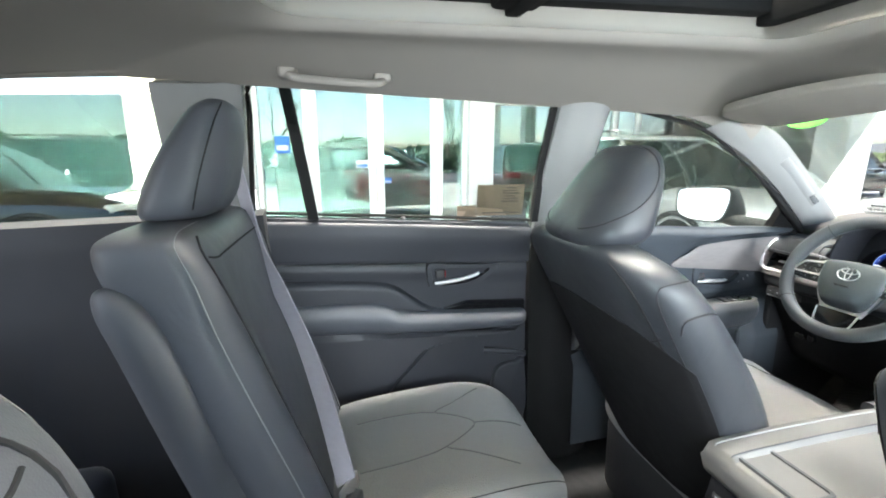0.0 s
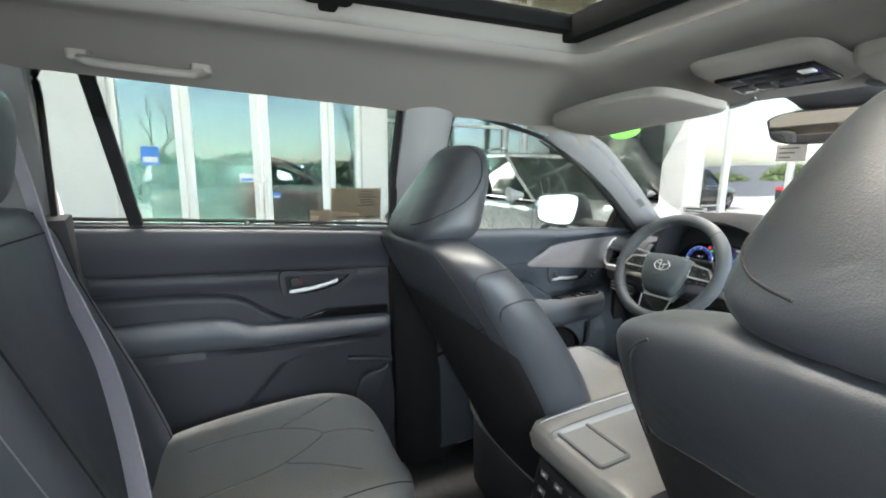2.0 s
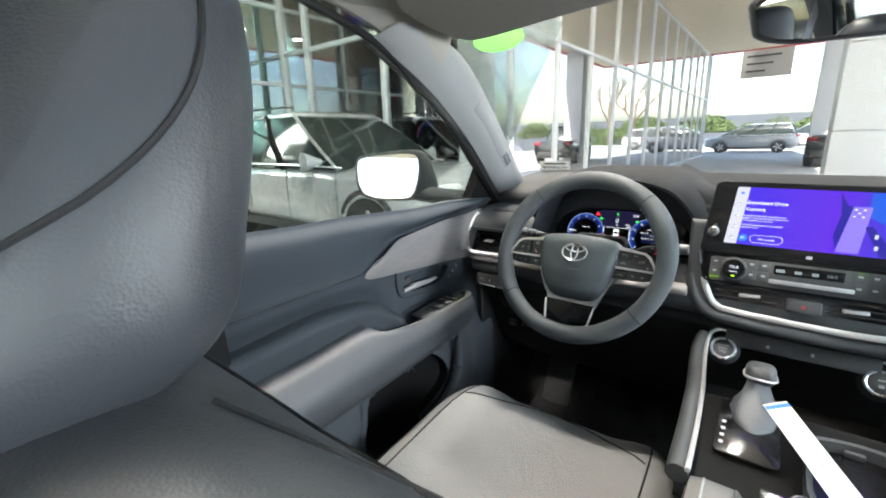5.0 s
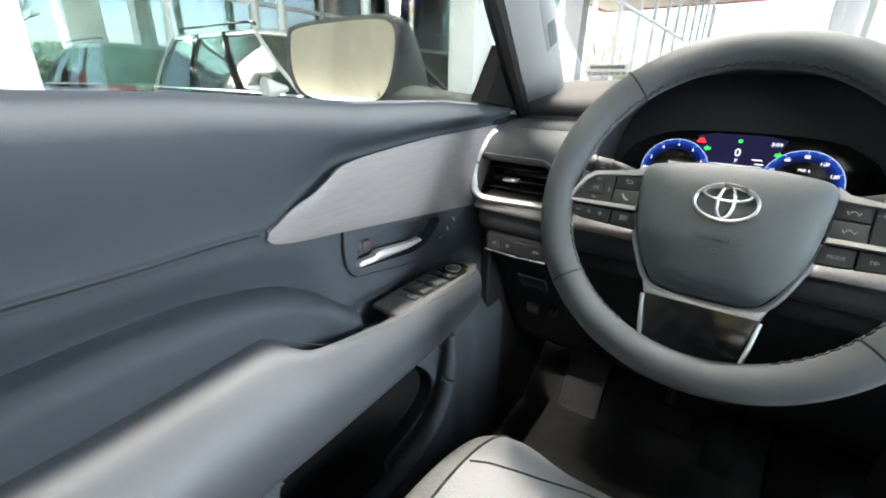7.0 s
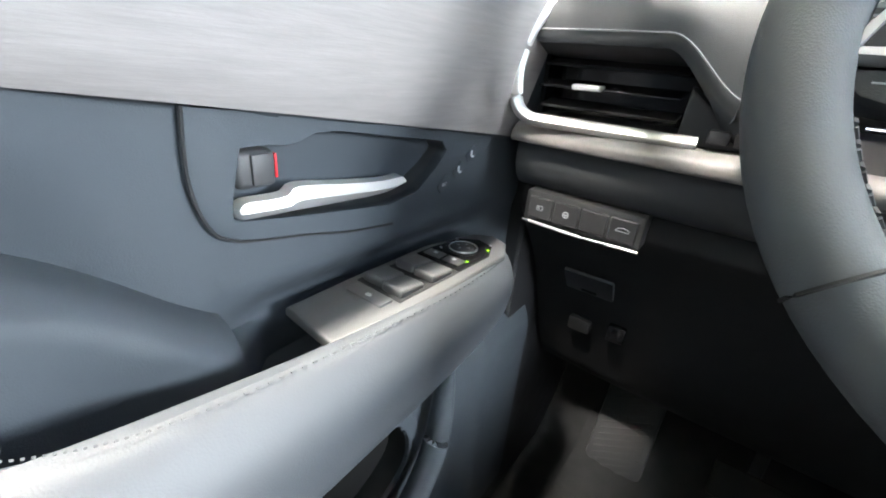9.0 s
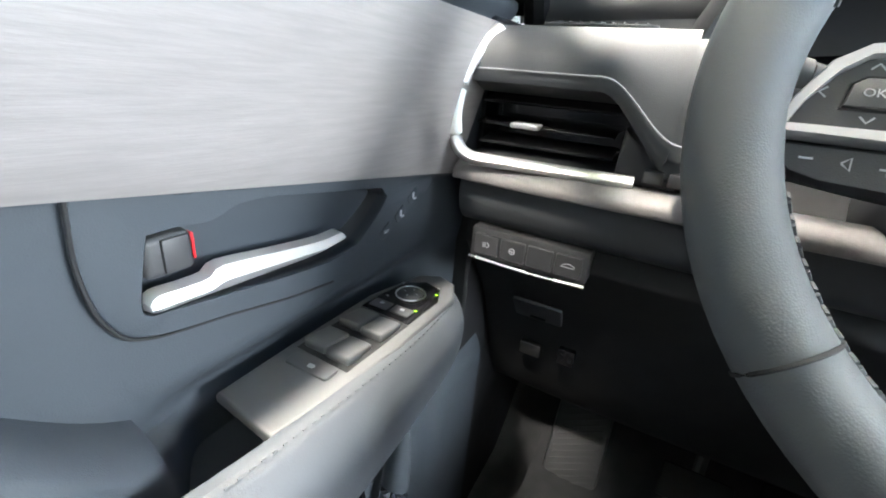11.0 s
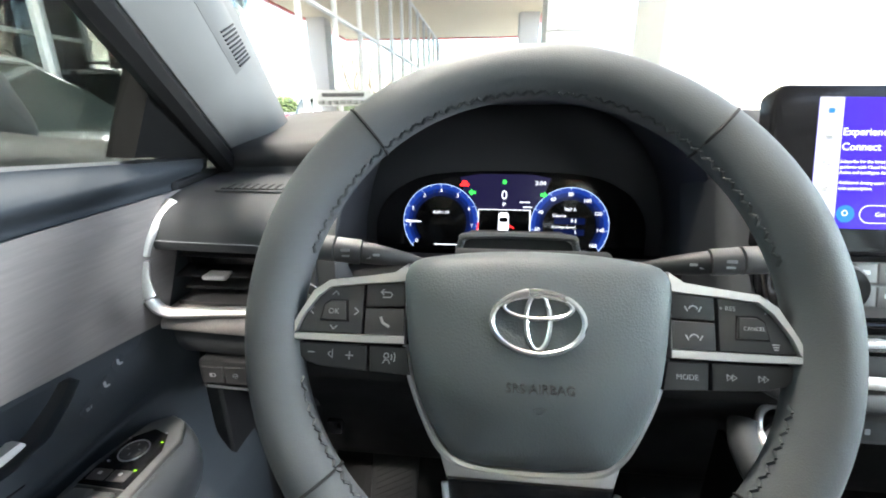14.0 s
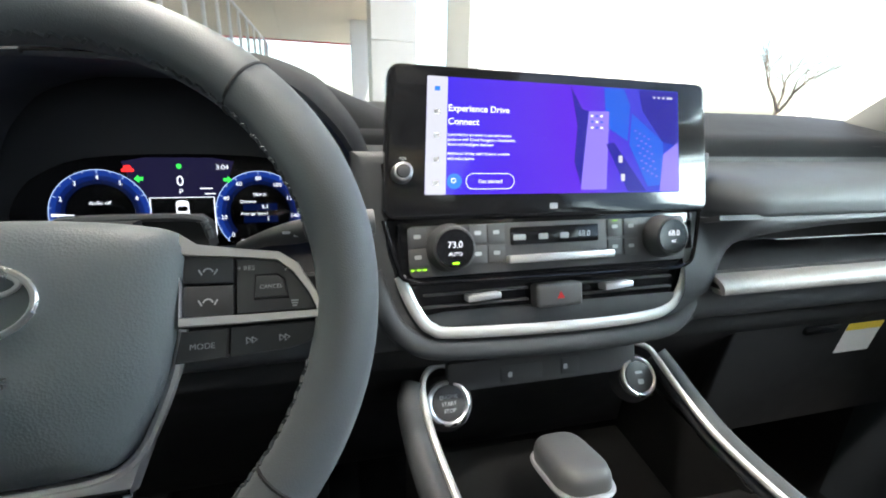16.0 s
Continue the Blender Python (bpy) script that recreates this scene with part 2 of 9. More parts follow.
PADSKIN = mat("grained airbag skin", (0.072, 0.084, 0.091), 0.52, var=0.1, scale=8, bump=0.26, grain=720, kind="cell")
# front door skin, rear doors' dimmer light put into its colour; also lines the hood
SOFT_DARKENED = mat("darkened soft skin", (0.029, 0.031, 0.037), 0.5, var=0.1, scale=5, bump=0.25, grain=1300, kind="cell")
SOFT = mat("soft dash skin", (0.047, 0.050, 0.054), 0.58, var=0.1, scale=5, bump=0.25, grain=1300, kind="cell", spec=0.3)
SOFT_NAVY = mat("soft door skin", (0.040, 0.047, 0.055), 0.62, var=0.1, scale=5, bump=0.25, grain=1300, kind="cell", spec=0.2)
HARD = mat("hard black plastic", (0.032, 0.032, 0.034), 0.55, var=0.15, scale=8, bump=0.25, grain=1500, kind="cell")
GLOSS = mat("piano black", (0.008, 0.008, 0.009), 0.12, var=0.1, bump=0.0, spec=0.35, rvar=0.3)
# black of the roof frame; also paints the shade inside hollows
ROOFSEAL = mat("matt black roof frame and shaded hollows", (0.006, 0.006, 0.006), 0.9, bump=0.1, spec=0.15)
THREAD = mat("black thread", (0.045, 0.05, 0.055), 0.8, var=0.2, scale=300, bump=0.3, grain=2000)
CARPET = mat("black carpet", (0.032, 0.032, 0.033), 0.95, var=0.35, scale=30, bump=1.0, grain=500, spec=0.1)
LINER = mat("headliner cloth", (0.245, 0.228, 0.205), 0.92, var=0.05, scale=5, bump=0.35, grain=900, spec=0.2)
PILLAR = mat("grey pillar trim", (0.20, 0.202, 0.198), 0.72, var=0.05, scale=5, bump=0.2, grain=1200)
WOOD = mat("grey wood film", (0.182, 0.168, 0.164), 0.48, var=0.22, scale=26, bump=0.05, grain=60, stretch=(12, 1.0, 12))
CHROME = mat("satin chrome", (0.74, 0.74, 0.76), 0.28, metal=1.0, var=0.04, bump=0.0)
SATIN = mat("satin silver trim", (0.66, 0.65, 0.64), 0.42, metal=0.75, var=0.05, bump=0.03)
SWITCH = mat("grey switch plastic", (0.066, 0.067, 0.069), 0.5, var=0.1, bump=0.2, grain=1500, kind="cell")
SILVER = mat("silver paint", (0.62, 0.62, 0.64), 0.35, metal=0.8, var=0.05, bump=0.05)
PIPING = mat("grey thread", (0.20, 0.21, 0.22), 0.8, var=0.2, scale=300, bump=0.3, grain=2000)
# near-black that also paints the shade in seams and gaps
SEAM = mat("near-black and seam shadow", (0.010, 0.010, 0.011), 0.9, bump=0.1)
WEB = mat("belt webbing", (0.34, 0.33, 0.37), 0.6, var=0.1, scale=40, bump=0.6, grain=500, stretch=(1, 1, 3))
RED = mat("red plastic", (0.5, 0.01, 0.015), 0.4, bump=0)
WHITE = mat("white plastic", (0.75, 0.75, 0.74), 0.5, bump=0.05)
# white card with its backlit shade put into the colour
BACKLIT_PAPER = mat("white card greyed for backlight", (0.36, 0.34, 0.32), 0.8, var=0.05, bump=0.05)
PAPER = mat("white paper", (0.75, 0.75, 0.76), 0.8, var=0.04, bump=0.05)
TAN = mat("tan paper", (0.30, 0.22, 0.16), 0.8, var=0.08, bump=0.05)
INK = mat("dark ink", (0.05, 0.05, 0.05), 0.8, bump=0)
GREEN_TAG = mat("green sticker", (0.08, 0.85, 0.02), 0.6, bump=0.02)
MARK = mat("pale printed mark", (0.36, 0.37, 0.39), 0.6, bump=0)
MIRROR = mat("mirror glass", (0.92, 0.92, 0.92), 0.01, metal=1.0, var=0, bump=0, rvar=0)
RUBBER = mat("black rubber", (0.010, 0.010, 0.010), 0.75, bump=0.1, spec=0.2)
GLASS = pane("car glass", (0.66, 0.71, 0.70), 0.35)
SCREEN = pane("windscreen glass", (0.80, 0.82, 0.81), 0.3)
TINTED = pane("tinted glass", (0.58, 0.62, 0.605), 0.9)
PRIVACY = pane("dark privacy glass", (0.40, 0.44, 0.425), 0.8)
TAILGLASS = pane("brown tailgate glass", (0.27, 0.25, 0.22), 0.8)
ROOFGLASS = pane("roof glass", (0.88, 0.92, 0.83), 0.6)
SHOPGLASS = pane("shop glass", (0.38, 0.53, 0.53), 9.0)
CLADDING = mat("white metal cladding", (0.60, 0.60, 0.61), 0.45, var=0.03, scale=1.5, bump=0.03, grain=40)
ALU = mat("white aluminium frame", (0.78, 0.79, 0.80), 0.4, var=0.03, scale=2, bump=0.02, grain=60)
SOFFIT = mat("beige soffit board", (0.74, 0.65, 0.50), 0.8, var=0.05, scale=1, bump=0.05, grain=40)
REDPAINT = mat("red fascia paint", (0.55, 0.03, 0.03), 0.4, var=0.06, scale=1.5, bump=0.02, grain=50)
ASPHALT = mat("asphalt", (0.09, 0.09, 0.095), 0.9, var=0.25, scale=1.2, bump=0.6, grain=60)
CONCRETE = mat("pale concrete", (0.48, 0.46, 0.43), 0.85, var=0.12, scale=2, bump=0.4, grain=70)
TILE = mat("showroom tile", (0.5, 0.46, 0.40), 0.35, var=0.1, scale=2, bump=0.02, grain=20)
INNER = mat("showroom wall", (0.55, 0.58, 0.55), 0.8, var=0.1, scale=0.6, bump=0.05, grain=20)
SILVERCAR = mat("silver car paint", (0.46, 0.47, 0.48), 0.28, metal=0.25, var=0.03, bump=0, coat=1.0)
GREYCAR = mat("grey car paint", (0.33, 0.345, 0.355), 0.25, metal=0.3, var=0.03, bump=0, coat=1.0)
BLACKCAR = mat("black car paint", (0.02, 0.02, 0.022), 0.15, metal=0.3, var=0.05, bump=0, coat=1.0)
REDCAR = mat("red car paint", (0.30, 0.02, 0.02), 0.2, metal=0.3, var=0.05, bump=0, coat=1.0)
WHITECAR = mat("white car paint", (0.7, 0.7, 0.7), 0.2, var=0.03, bump=0, coat=1.0)
CARGLASS = mat("dark car glass", (0.03, 0.04, 0.038), 0.06, var=0.05, bump=0, spec=0.7)
TYRE = mat("tyre rubber", (0.02, 0.02, 0.02), 0.85, bump=0.3, grain=200)
BARK = mat("bark", (0.16, 0.12, 0.09), 0.9, var=0.3, scale=8, bump=0.8, grain=60)
LEAF = mat("olive leaves", (0.07, 0.10, 0.03), 0.7, var=0.4, scale=3, bump=0)
LAMP_GREEN = glow("green lamp", (0.35, 0.9, 0.02), 2.0)


# ---- car shell ----
def lerp_table(table, v):
    for (a, p), (b, q) in zip(table, table[1:]):
        if v <= b:
            k = 0 if b == a else max(0, min(1, (v - a) / (b - a)))
            return p + (q - p) * k
    return table[-1][1]


def belt(y):
    return lerp_table([(-2.7, 1.37), (-1.9, 1.335), (-1.55, 1.306), (-1.18, 1.276), (-0.82, 1.243), (-0.655, 1.222), (-0.41, 1.203), (-0.31, 1.199), (-0.13, 1.183), (0.05, 1.176), (0.23, 1.158), (0.5, 1.142)], y)


def step(a, b, v):
    k = max(0.0, min(1.0, (v - a) / (b - a)))
    return k * k * (3 - 2 * k)


def sheet(fn, us, vs, thick=None):
    rows = [[fn(u, v) for u in us] for v in vs]
    bm = rings(rows, close=False, cap=False)
    if thick:
        bmesh.ops.recalc_face_normals(bm, faces=bm.faces[:])
        bmesh.ops.solidify(bm, geom=bm.faces[:], thickness=thick)
    return bm


def span(a, b, n):
    return [a + (b - a) * k / n for k in range(n + 1)]


FLOOR_Z = 0.33
floor = part("floor", sheet(lambda x, y: (x, y, FLOOR_Z + 0.012 * noise.noise(Vector((x * 3, y * 3, 0)))
                                          + 0.12 * step(0.22, 0.12, abs(x)) * step(-0.8, -0.7, y) + 0.25 * step(0.42, 0.75, y)),
                            span(-0.86, 0.86, 40), span(-2.75, 0.75, 60), 0.03), CARPET)
tagged(floor, "black carpeted car floor", "floor", kind="structure")

# headliner with the roof opening
HX, HY0, HY1 = 0.315, -1.49, -0.46


def roof_z(x, y):
    z = 1.70 - 0.048 * (abs(x) / 0.62) ** 3
    z -= 0.115 * step(-0.62, -0.05, y) ** 1.2
    z -= 0.10 * step(-1.9, -2.7, y)
    return z


def liner_rings():
    rows = []
    hole = rrect(2 * HX, HY1 - HY0, 0.07, 8, 0, (HY0 + HY1) / 2)
    n = len(hole)
    outer = []
    for x, y in hole:
        # the same direction carried out to the rim of the roof
        cx, cy = 0.0, (HY0 + HY1) / 2
        dx, dy = x - cx, y - cy
        ax, y0, y1 = 0.625, -2.7 - cy, -0.08 - cy
        k = min(ax / abs(dx) if dx else 99, (y1 if dy > 0 else y0) / dy if dy else 99)
        outer.append((cx + dx * k, cy + dy * k))
    for dz, g in ((0.055, -0.02), (0.02, -0.018), (0.004, -0.008)):
        rows.append([(x - (g if x > 0 else -g), y - (g if y > (HY0 + HY1) / 2 else -g), roof_z(x, y) + dz) for x, y in hole])
    for k in (0.0, 0.02, 0.05, 0.1, 0.18, 0.3, 0.45, 0.6, 0.75, 0.88, 0.96, 1.0):
        r = []
        for (x, y), (u, v) in zip(hole, outer):
            px, py = x + (u - x) * k, y + (v - y) * k
            lip = -0.012 * step(0.0, 0.05, k) * step(0.28, 0.1, k) if k > 0 else 0.0
            r.append((px, py, roof_z(px, py) + lip))
        rows.append(r)
    # turned up and over as a roof skin
    rows.append([(u * 1.03, v + (0.02 if v > -1 else -0.02), roof_z(u, v) + 0.06) for u, v in outer])
    rows.append([(x, y, 1.775) for x, y in hole])
    return rings(rows, cap=False)


ceiling = part("ceiling", liner_rings(), LINER)
tagged(ceiling, "light grey cloth car headliner with sunroof opening", "ceiling", kind="structure")

# roof glass, its black surround and cross bar
sunroof = thing("sunroof", "black-framed panoramic sunroof with dark tinted glass", "sunroof", (0, -1, 1.74), kind="structure")
for y0, y1 in ((HY0 - 0.1, -1.06), (-1.06, HY1 + 0.1)):
    g = part("glass", box(-HX - 0.1, HX + 0.1, y0 + 0.005, y1 - 0.005, 1.777, 1.783, 0.0), ROOFGLASS, sunroof, "dark tinted glass")
    g.visible_shadow = False
part("cross_bar", join(box(-HX - 0.02, HX + 0.02, -1.105, -1.012, 1.722, 1.774, 0.012), box(-HX - 0.02, HX + 0.02, -1.075, -1.042, 1.712, 1.73, 0.006)), ROOFSEAL, sunroof, "black cross bar")
for sx in (-1, 1):
    part("rail", box(sx * (HX - 0.014), sx * (HX + 0.03), HY0 - 0.02, HY1 + 0.02, 1.735, 1.772, 0.006), ROOFSEAL, sunroof)
for y in (HY0 + 0.015, HY1 - 0.02):
    part("rail", box(-HX - 0.02, HX + 0.02, y - 0.024, y + 0.018, 1.735 if y < -1 else 1.715, 1.772, 0.006), ROOFSEAL, sunroof)


def window_x(z, y):
    return 0.775 - 0.165 * max(0.0, (z - belt(y)) / 0.36) ** 1.15


def side_trim(sx, tag):
    # roof rail between headliner and side windows
    rail_in = [(sx * 0.60, y, roof_z(0.6, y) + 0.01) for y in (-2.7, -2.2, -1.6, -1.0, -0.6)] + [(sx * 0.60, -0.3, roof_z(0.6, -0.3)), (sx * 0.61, -0.12, 1.55)]
    rail_out = [(sx * 0.655, y, 1.645) for y in (-2.7, -2.2)] + [(sx * 0.65, -1.6, 1.655), (sx * 0.635, -1.0, 1.618), (sx * 0.628, -0.6, 1.585), (sx * 0.638, -0.3, 1.535), (sx * 0.655, -0.15, 1.46)]
    p = part(f"trim_{tag}_1", strip(rail_in, rail_out, 0.03, 0.012, normal=(-sx, 0, -0.4)), LINER)
    tagged(p, "light grey cloth roof side rail", "trim", kind="structure")
    # A pillar
    a_win = [(sx * 0.648, -0.3, 1.52), (sx * 0.665, -0.12, 1.435), (sx * 0.70, 0.06, 1.33), (sx * 0.738, 0.22, 1.22), (sx * 0.755, 0.31, 1.15)]
    a_ws = [(sx * 0.60, -0.19, 1.565), (sx * 0.635, 0.0, 1.535), (sx * 0.67, 0.18, 1.42), (sx * 0.705, 0.36, 1.285), (sx * 0.735, 0.50, 1.18)]
    a_ws = [tuple(Vector(q).lerp(Vector(p), 0.28)) for p, q in zip(a_win, a_ws)]
    p = part(f"trim_{tag}_2", strip(a_win, a_ws, 0.05, 0.026, normal=(-sx * 0.8, -0.5, 0.1)), PILLAR)
    tagged(p, "light grey windscreen pillar trim", "pillar", kind="structure")
    lo = [Vector(a).lerp(Vector(b), 0.46) + Vector((-sx * 0.8, -0.5, 0.1)) * 0.0255 for a, b in zip(a_win, a_ws)]
    hi = [Vector(a).lerp(Vector(b), 0.78) + Vector((-sx * 0.8, -0.5, 0.1)) * 0.0195 for a, b in zip(a_win, a_ws)]
    p = part(f"trim_{tag}_9", strip([lo[1].lerp(lo[2], 0.6), lo[2], lo[2].lerp(lo[3], 0.5), lo[2].lerp(lo[3], 0.85), lo[2].lerp(lo[3], 0.97)], [hi[1].lerp(hi[2], 0.6), hi[2], hi[2].lerp(hi[3], 0.5), hi[2].lerp(hi[3], 0.80), hi[2].lerp(hi[3], 0.90)], 0.006, 0.007, normal=(-sx * 0.8, -0.5, 0.1)), PILLAR)
    tagged(p, "grey slotted tweeter cover on the windscreen pillar", "speaker cover", kind="structure")
    for k in range(10):
        u, v = lo[2].lerp(lo[3], 0.70 + 0.026 * k), hi[2].lerp(hi[3], 0.70 + 0.024 * k)
        off = Vector((-sx * 0.8, -0.5, 0.1)) * 0.0062
        part("slot", tube([u.lerp(v, 0.2) + off, u.lerp(v, 0.5) + off * 1.15, u.lerp(v, 0.8) + off], 0.0011, 5, smooth=3), HARD, p)
    p = part(f"trim_{tag}_7", tube([(sx * (abs(x) + 0.008), y - 0.012, z - 0.008) for x, y, z in a_win], lambda t: 0.003 + 0.011 * step(0.3, 0.6, t), 8), RUBBER)
    tagged(p, "black rubber front door frame edge", "window frame", kind="structure")
    p = part(f"trim_{tag}_8", tube([(sx * 0.765, -0.645, 1.225), (sx * 0.70, -0.65, 1.42), (sx * 0.638, -0.645, 1.572), (sx * 0.632, -0.60, 1.583), (sx * 0.652, -0.3, 1.519), (sx * 0.676, -0.15, 1.440)], 0.007, 8), RUBBER)
    tagged(p, "black rubber front window seal", "window frame", kind="structure")
    # B pillar
    def col(y0, y1, zlo, zhi, ylo=0.0):
        f = [(sx * window_x(z, y0), y0 + ylo * (zhi - z), z) for z in span(zlo, zhi, 4)]
        g = [(sx * window_x(z, y1), y1 + ylo * (zhi - z), z) for z in span(zlo, zhi, 4)]
        return strip(f, g, 0.05, 0.02, normal=(-sx, 0, -0.3))
    p = part(f"trim_{tag}_3", col(-0.80, -0.655, 1.18, 1.615), PILLAR)
    tagged(p, "light grey centre pillar trim", "pillar", kind="structure")
    p = part(f"trim_{tag}_4", strip([(sx * 0.80, -0.80, z) for z in (0.36, 0.6, 0.9, 1.22)], [(sx * 0.785, -0.57, z) for z in (0.36, 0.6, 0.9, 1.22)], 0.06, 0.03, normal=(-sx, 0, 0)), RUBBER)
    tagged(p, "black plastic lower centre pillar cover", "pillar", kind="structure")
    # C pillar and tail
    p = part(f"trim_{tag}_5", col(-1.79, -1.60, 1.20, 1.64, -0.12), PILLAR)
    tagged(p, "light grey rear pillar trim", "pillar", kind="structure")
    p = part(f"trim_{tag}_6", col(-2.72, -2.48, 1.25, 1.62), PILLAR)
    tagged(p, "light grey tail pillar trim", "pillar", kind="structure")
    p = part(f"wall_{tag}_rear", sheet(lambda y, z: (sx * (0.79 - 0.03 * step(1.2, 1.3, z)), y, z), span(-2.75, -1.60, 8), span(0.33, 1.335, 10), 0.05), HARD)
    tagged(p, "black plastic rear side panel", "wall", kind="structure")
    p = part(f"wall_{tag}_footwell", box(sx * 0.7745, sx * 0.86, 0.21, 0.79, 0.34, 1.14, 0.004, 1), SHADED_PLASTIC)
    tagged(p, "black plastic footwell side panel", "wall", kind="structure")
    # window panes
    for k, (y0, y1, ztop) in enumerate(((-1.62, -0.80, 1.64), (-0.66, 0.32, 1.62), (-2.5, -1.8, 1.62)), 1):
        g = sheet(lambda y, z: (sx * (window_x(z, y) + 0.022), y, z), span(y0, y1, 6), span(1.12, ztop, 6), 0.004)
        w = part(f"window_{tag}_{k}", g, (TINTED, GLASS, PRIVACY)[k - 1])
        w.visible_shadow = False
        tagged(w, "clear car side window pane", "window", kind="structure")
    # outer sill skin below the glass
    p = part(f"wall_{tag}_skin", sheet(lambda y, z: (sx * (0.90 - 0.06 * step(0.9, 1.2, z)), y, z), span(-2.75, 0.9, 12), span(0.3, 1.15, 8), 0.02), GREYCAR)
    tagged(p, "painted outer body side", "car body", kind="structure")


side_trim(-1, "left")
side_trim(1, "right")

tail = part("wall_rear", box(-0.8, 0.8, -2.8, -2.72, 0.33, 1.25, 0.01), HARD)
tagged(tail, "black plastic tailgate lining", "wall", kind="structure")
g = part("window_rear", sheet(lambda x, z: (x, -2.76 + (z - 1.25) * 0.35, z), span(-0.72, 0.72, 6), span(1.25, 1.62, 4), 0.004), TAILGLASS)
g.visible_shadow = False
tagged(g, "tinted tailgate window", "window", kind="structure")
g = part("window_front", sheet(lambda x, k: (x, 0.86 * k - 0.16 * (x / 0.7) ** 2, 1.635 - 0.475 * k - 0.02 * (x / 0.7) ** 2), span(-0.735, 0.735, 12), span(-0.12, 1, 9), 0.005), SCREEN)
g.visible_shadow = False
tagged(g, "large clear curved windscreen", "windscreen", kind="structure")



# ---- doors ----
def door_sheet(sx, y0, y1, z0, relief, lines, ny=150):
    """A door skin whose rows of faces follow the creases: lines(y, zt) gives heights from the foot up, each with its count of rows."""
    ys = span(y0, y1, ny)
    cols = []
    for y in ys:
        zt = belt(y)
        zs, at = [], z0
        for top, n in lines(y, zt) + [(zt, 16)]:
            zs += span(at, top, n)[:-1]
            at = top
        cols.append([(sx * (0.80 - relief(y, z, zt)), y, z) for z in zs + [zt]])
    top = [c[-1] for c in cols]
    rows = [top, [(sx * 0.779, y, belt(y) + 0.003) for y in ys], [(sx * 0.786, y, belt(y) - 0.02) for y in ys], [(sx * 0.88, y, z0) for y in ys], [c[0] for c in cols]]
    out = join(rings(cols, close=False, cap=False), rings(rows, close=False, cap=False))
    bmesh.ops.remove_doubles(out, verts=out.verts[:], dist=1e-5)
    return out


def rear_lines(y, zt):
    k, c = 0.077 * (y + 1.0), rear_crest(y)
    return [(0.884 - k, 80), (max(0.906 - k, c - 0.024), 8), (c + 0.001, 14), (1.123 - k, 12), (1.132 - k, 5), (zt - 0.03, 12)]


def front_lines(y, zt):
    w, s = swoosh_z(y), seam_z(y)
    lo = max(s + 0.012, lerp_table(INLAY_TOP, y))
    return [(w - 0.029, 44), (w + 0.001, 14), (s - 0.007, 22), (s + 0.007, 7), (lo, 8), (max(zt - 0.03, lo + 0.022), 12)]


def rear_crest(y):
    return lerp_table(CREST_LINE, y)


def rear_relief(y, z, zt):
    q = z + 0.077 * (y + 1.0)                                                       # lines fall towards the front
    d = 0.004 + 0.020 * step(1.124, 1.131, q) + 0.018 * step(1.131, zt - 0.04, z) - 0.022 * step(zt - 0.026, zt, z) ** 2   # upper pad, turned back to the glass
    d += 0.007 * step(1.122, 1.10, q) * step(1.06, 1.10, q)
    roll = max(0.0, min(1.0, (rear_crest(y) - z) / 0.022))
    d += 0.024 * math.sqrt(1 - (1 - roll) ** 2) * step(0.92, 0.95, z)
    edge = lerp_table([(0.70, -1.30), (0.741, -1.271), (0.80, -1.211), (0.848, -1.164), (0.866, -1.10), (0.872, -1.0), (0.876, -0.85)], z)
    d += 0.024 * step(0.905, 0.885, q) * step(edge + 0.018, edge - 0.018, y)
    return d


def eased(table):
    """The same table with a smooth curve through its points."""
    return [(p.x, p.y) for p in catmull([(a, b, 0) for a, b in table], 8)]


CREST_LINE = eased([(-1.62, 1.114), (-1.443, 1.103), (-1.33, 1.090), (-1.285, 1.082), (-1.246, 1.065), (-1.199, 1.028), (-1.136, 0.988), (-1.0, 0.95), (-0.8, 0.94)])
SEAM_LINE = eased([(-0.7, 1.066), (-0.5, 1.066), (-0.39, 1.063), (-0.255, 1.060), (-0.154, 1.035), (0.041, 1.010), (0.155, 0.995), (0.3, 0.98)])


INLAY_TOP = eased([(-0.7, 1.0), (-0.30, 1.03), (-0.2555, 1.064), (-0.2157, 1.086), (-0.1825, 1.107), (-0.1452, 1.122), (-0.011, 1.131), (0.30, 1.132)])
SWOOSH_LINE = eased([(-0.7, 0.998), (-0.53, 1.003), (-0.47, 1.006), (-0.40, 1.008), (-0.34, 1.006), (-0.29, 0.998), (-0.26, 0.991), (-0.232, 0.981), (-0.204, 0.965), (-0.183, 0.949), (-0.165, 0.933), (-0.14, 0.913), (-0.10, 0.886), (0.3, 0.85)])


def seam_z(y):
    return lerp_table(SEAM_LINE, y)


def swoosh_z(y):
    return lerp_table(SWOOSH_LINE, y)


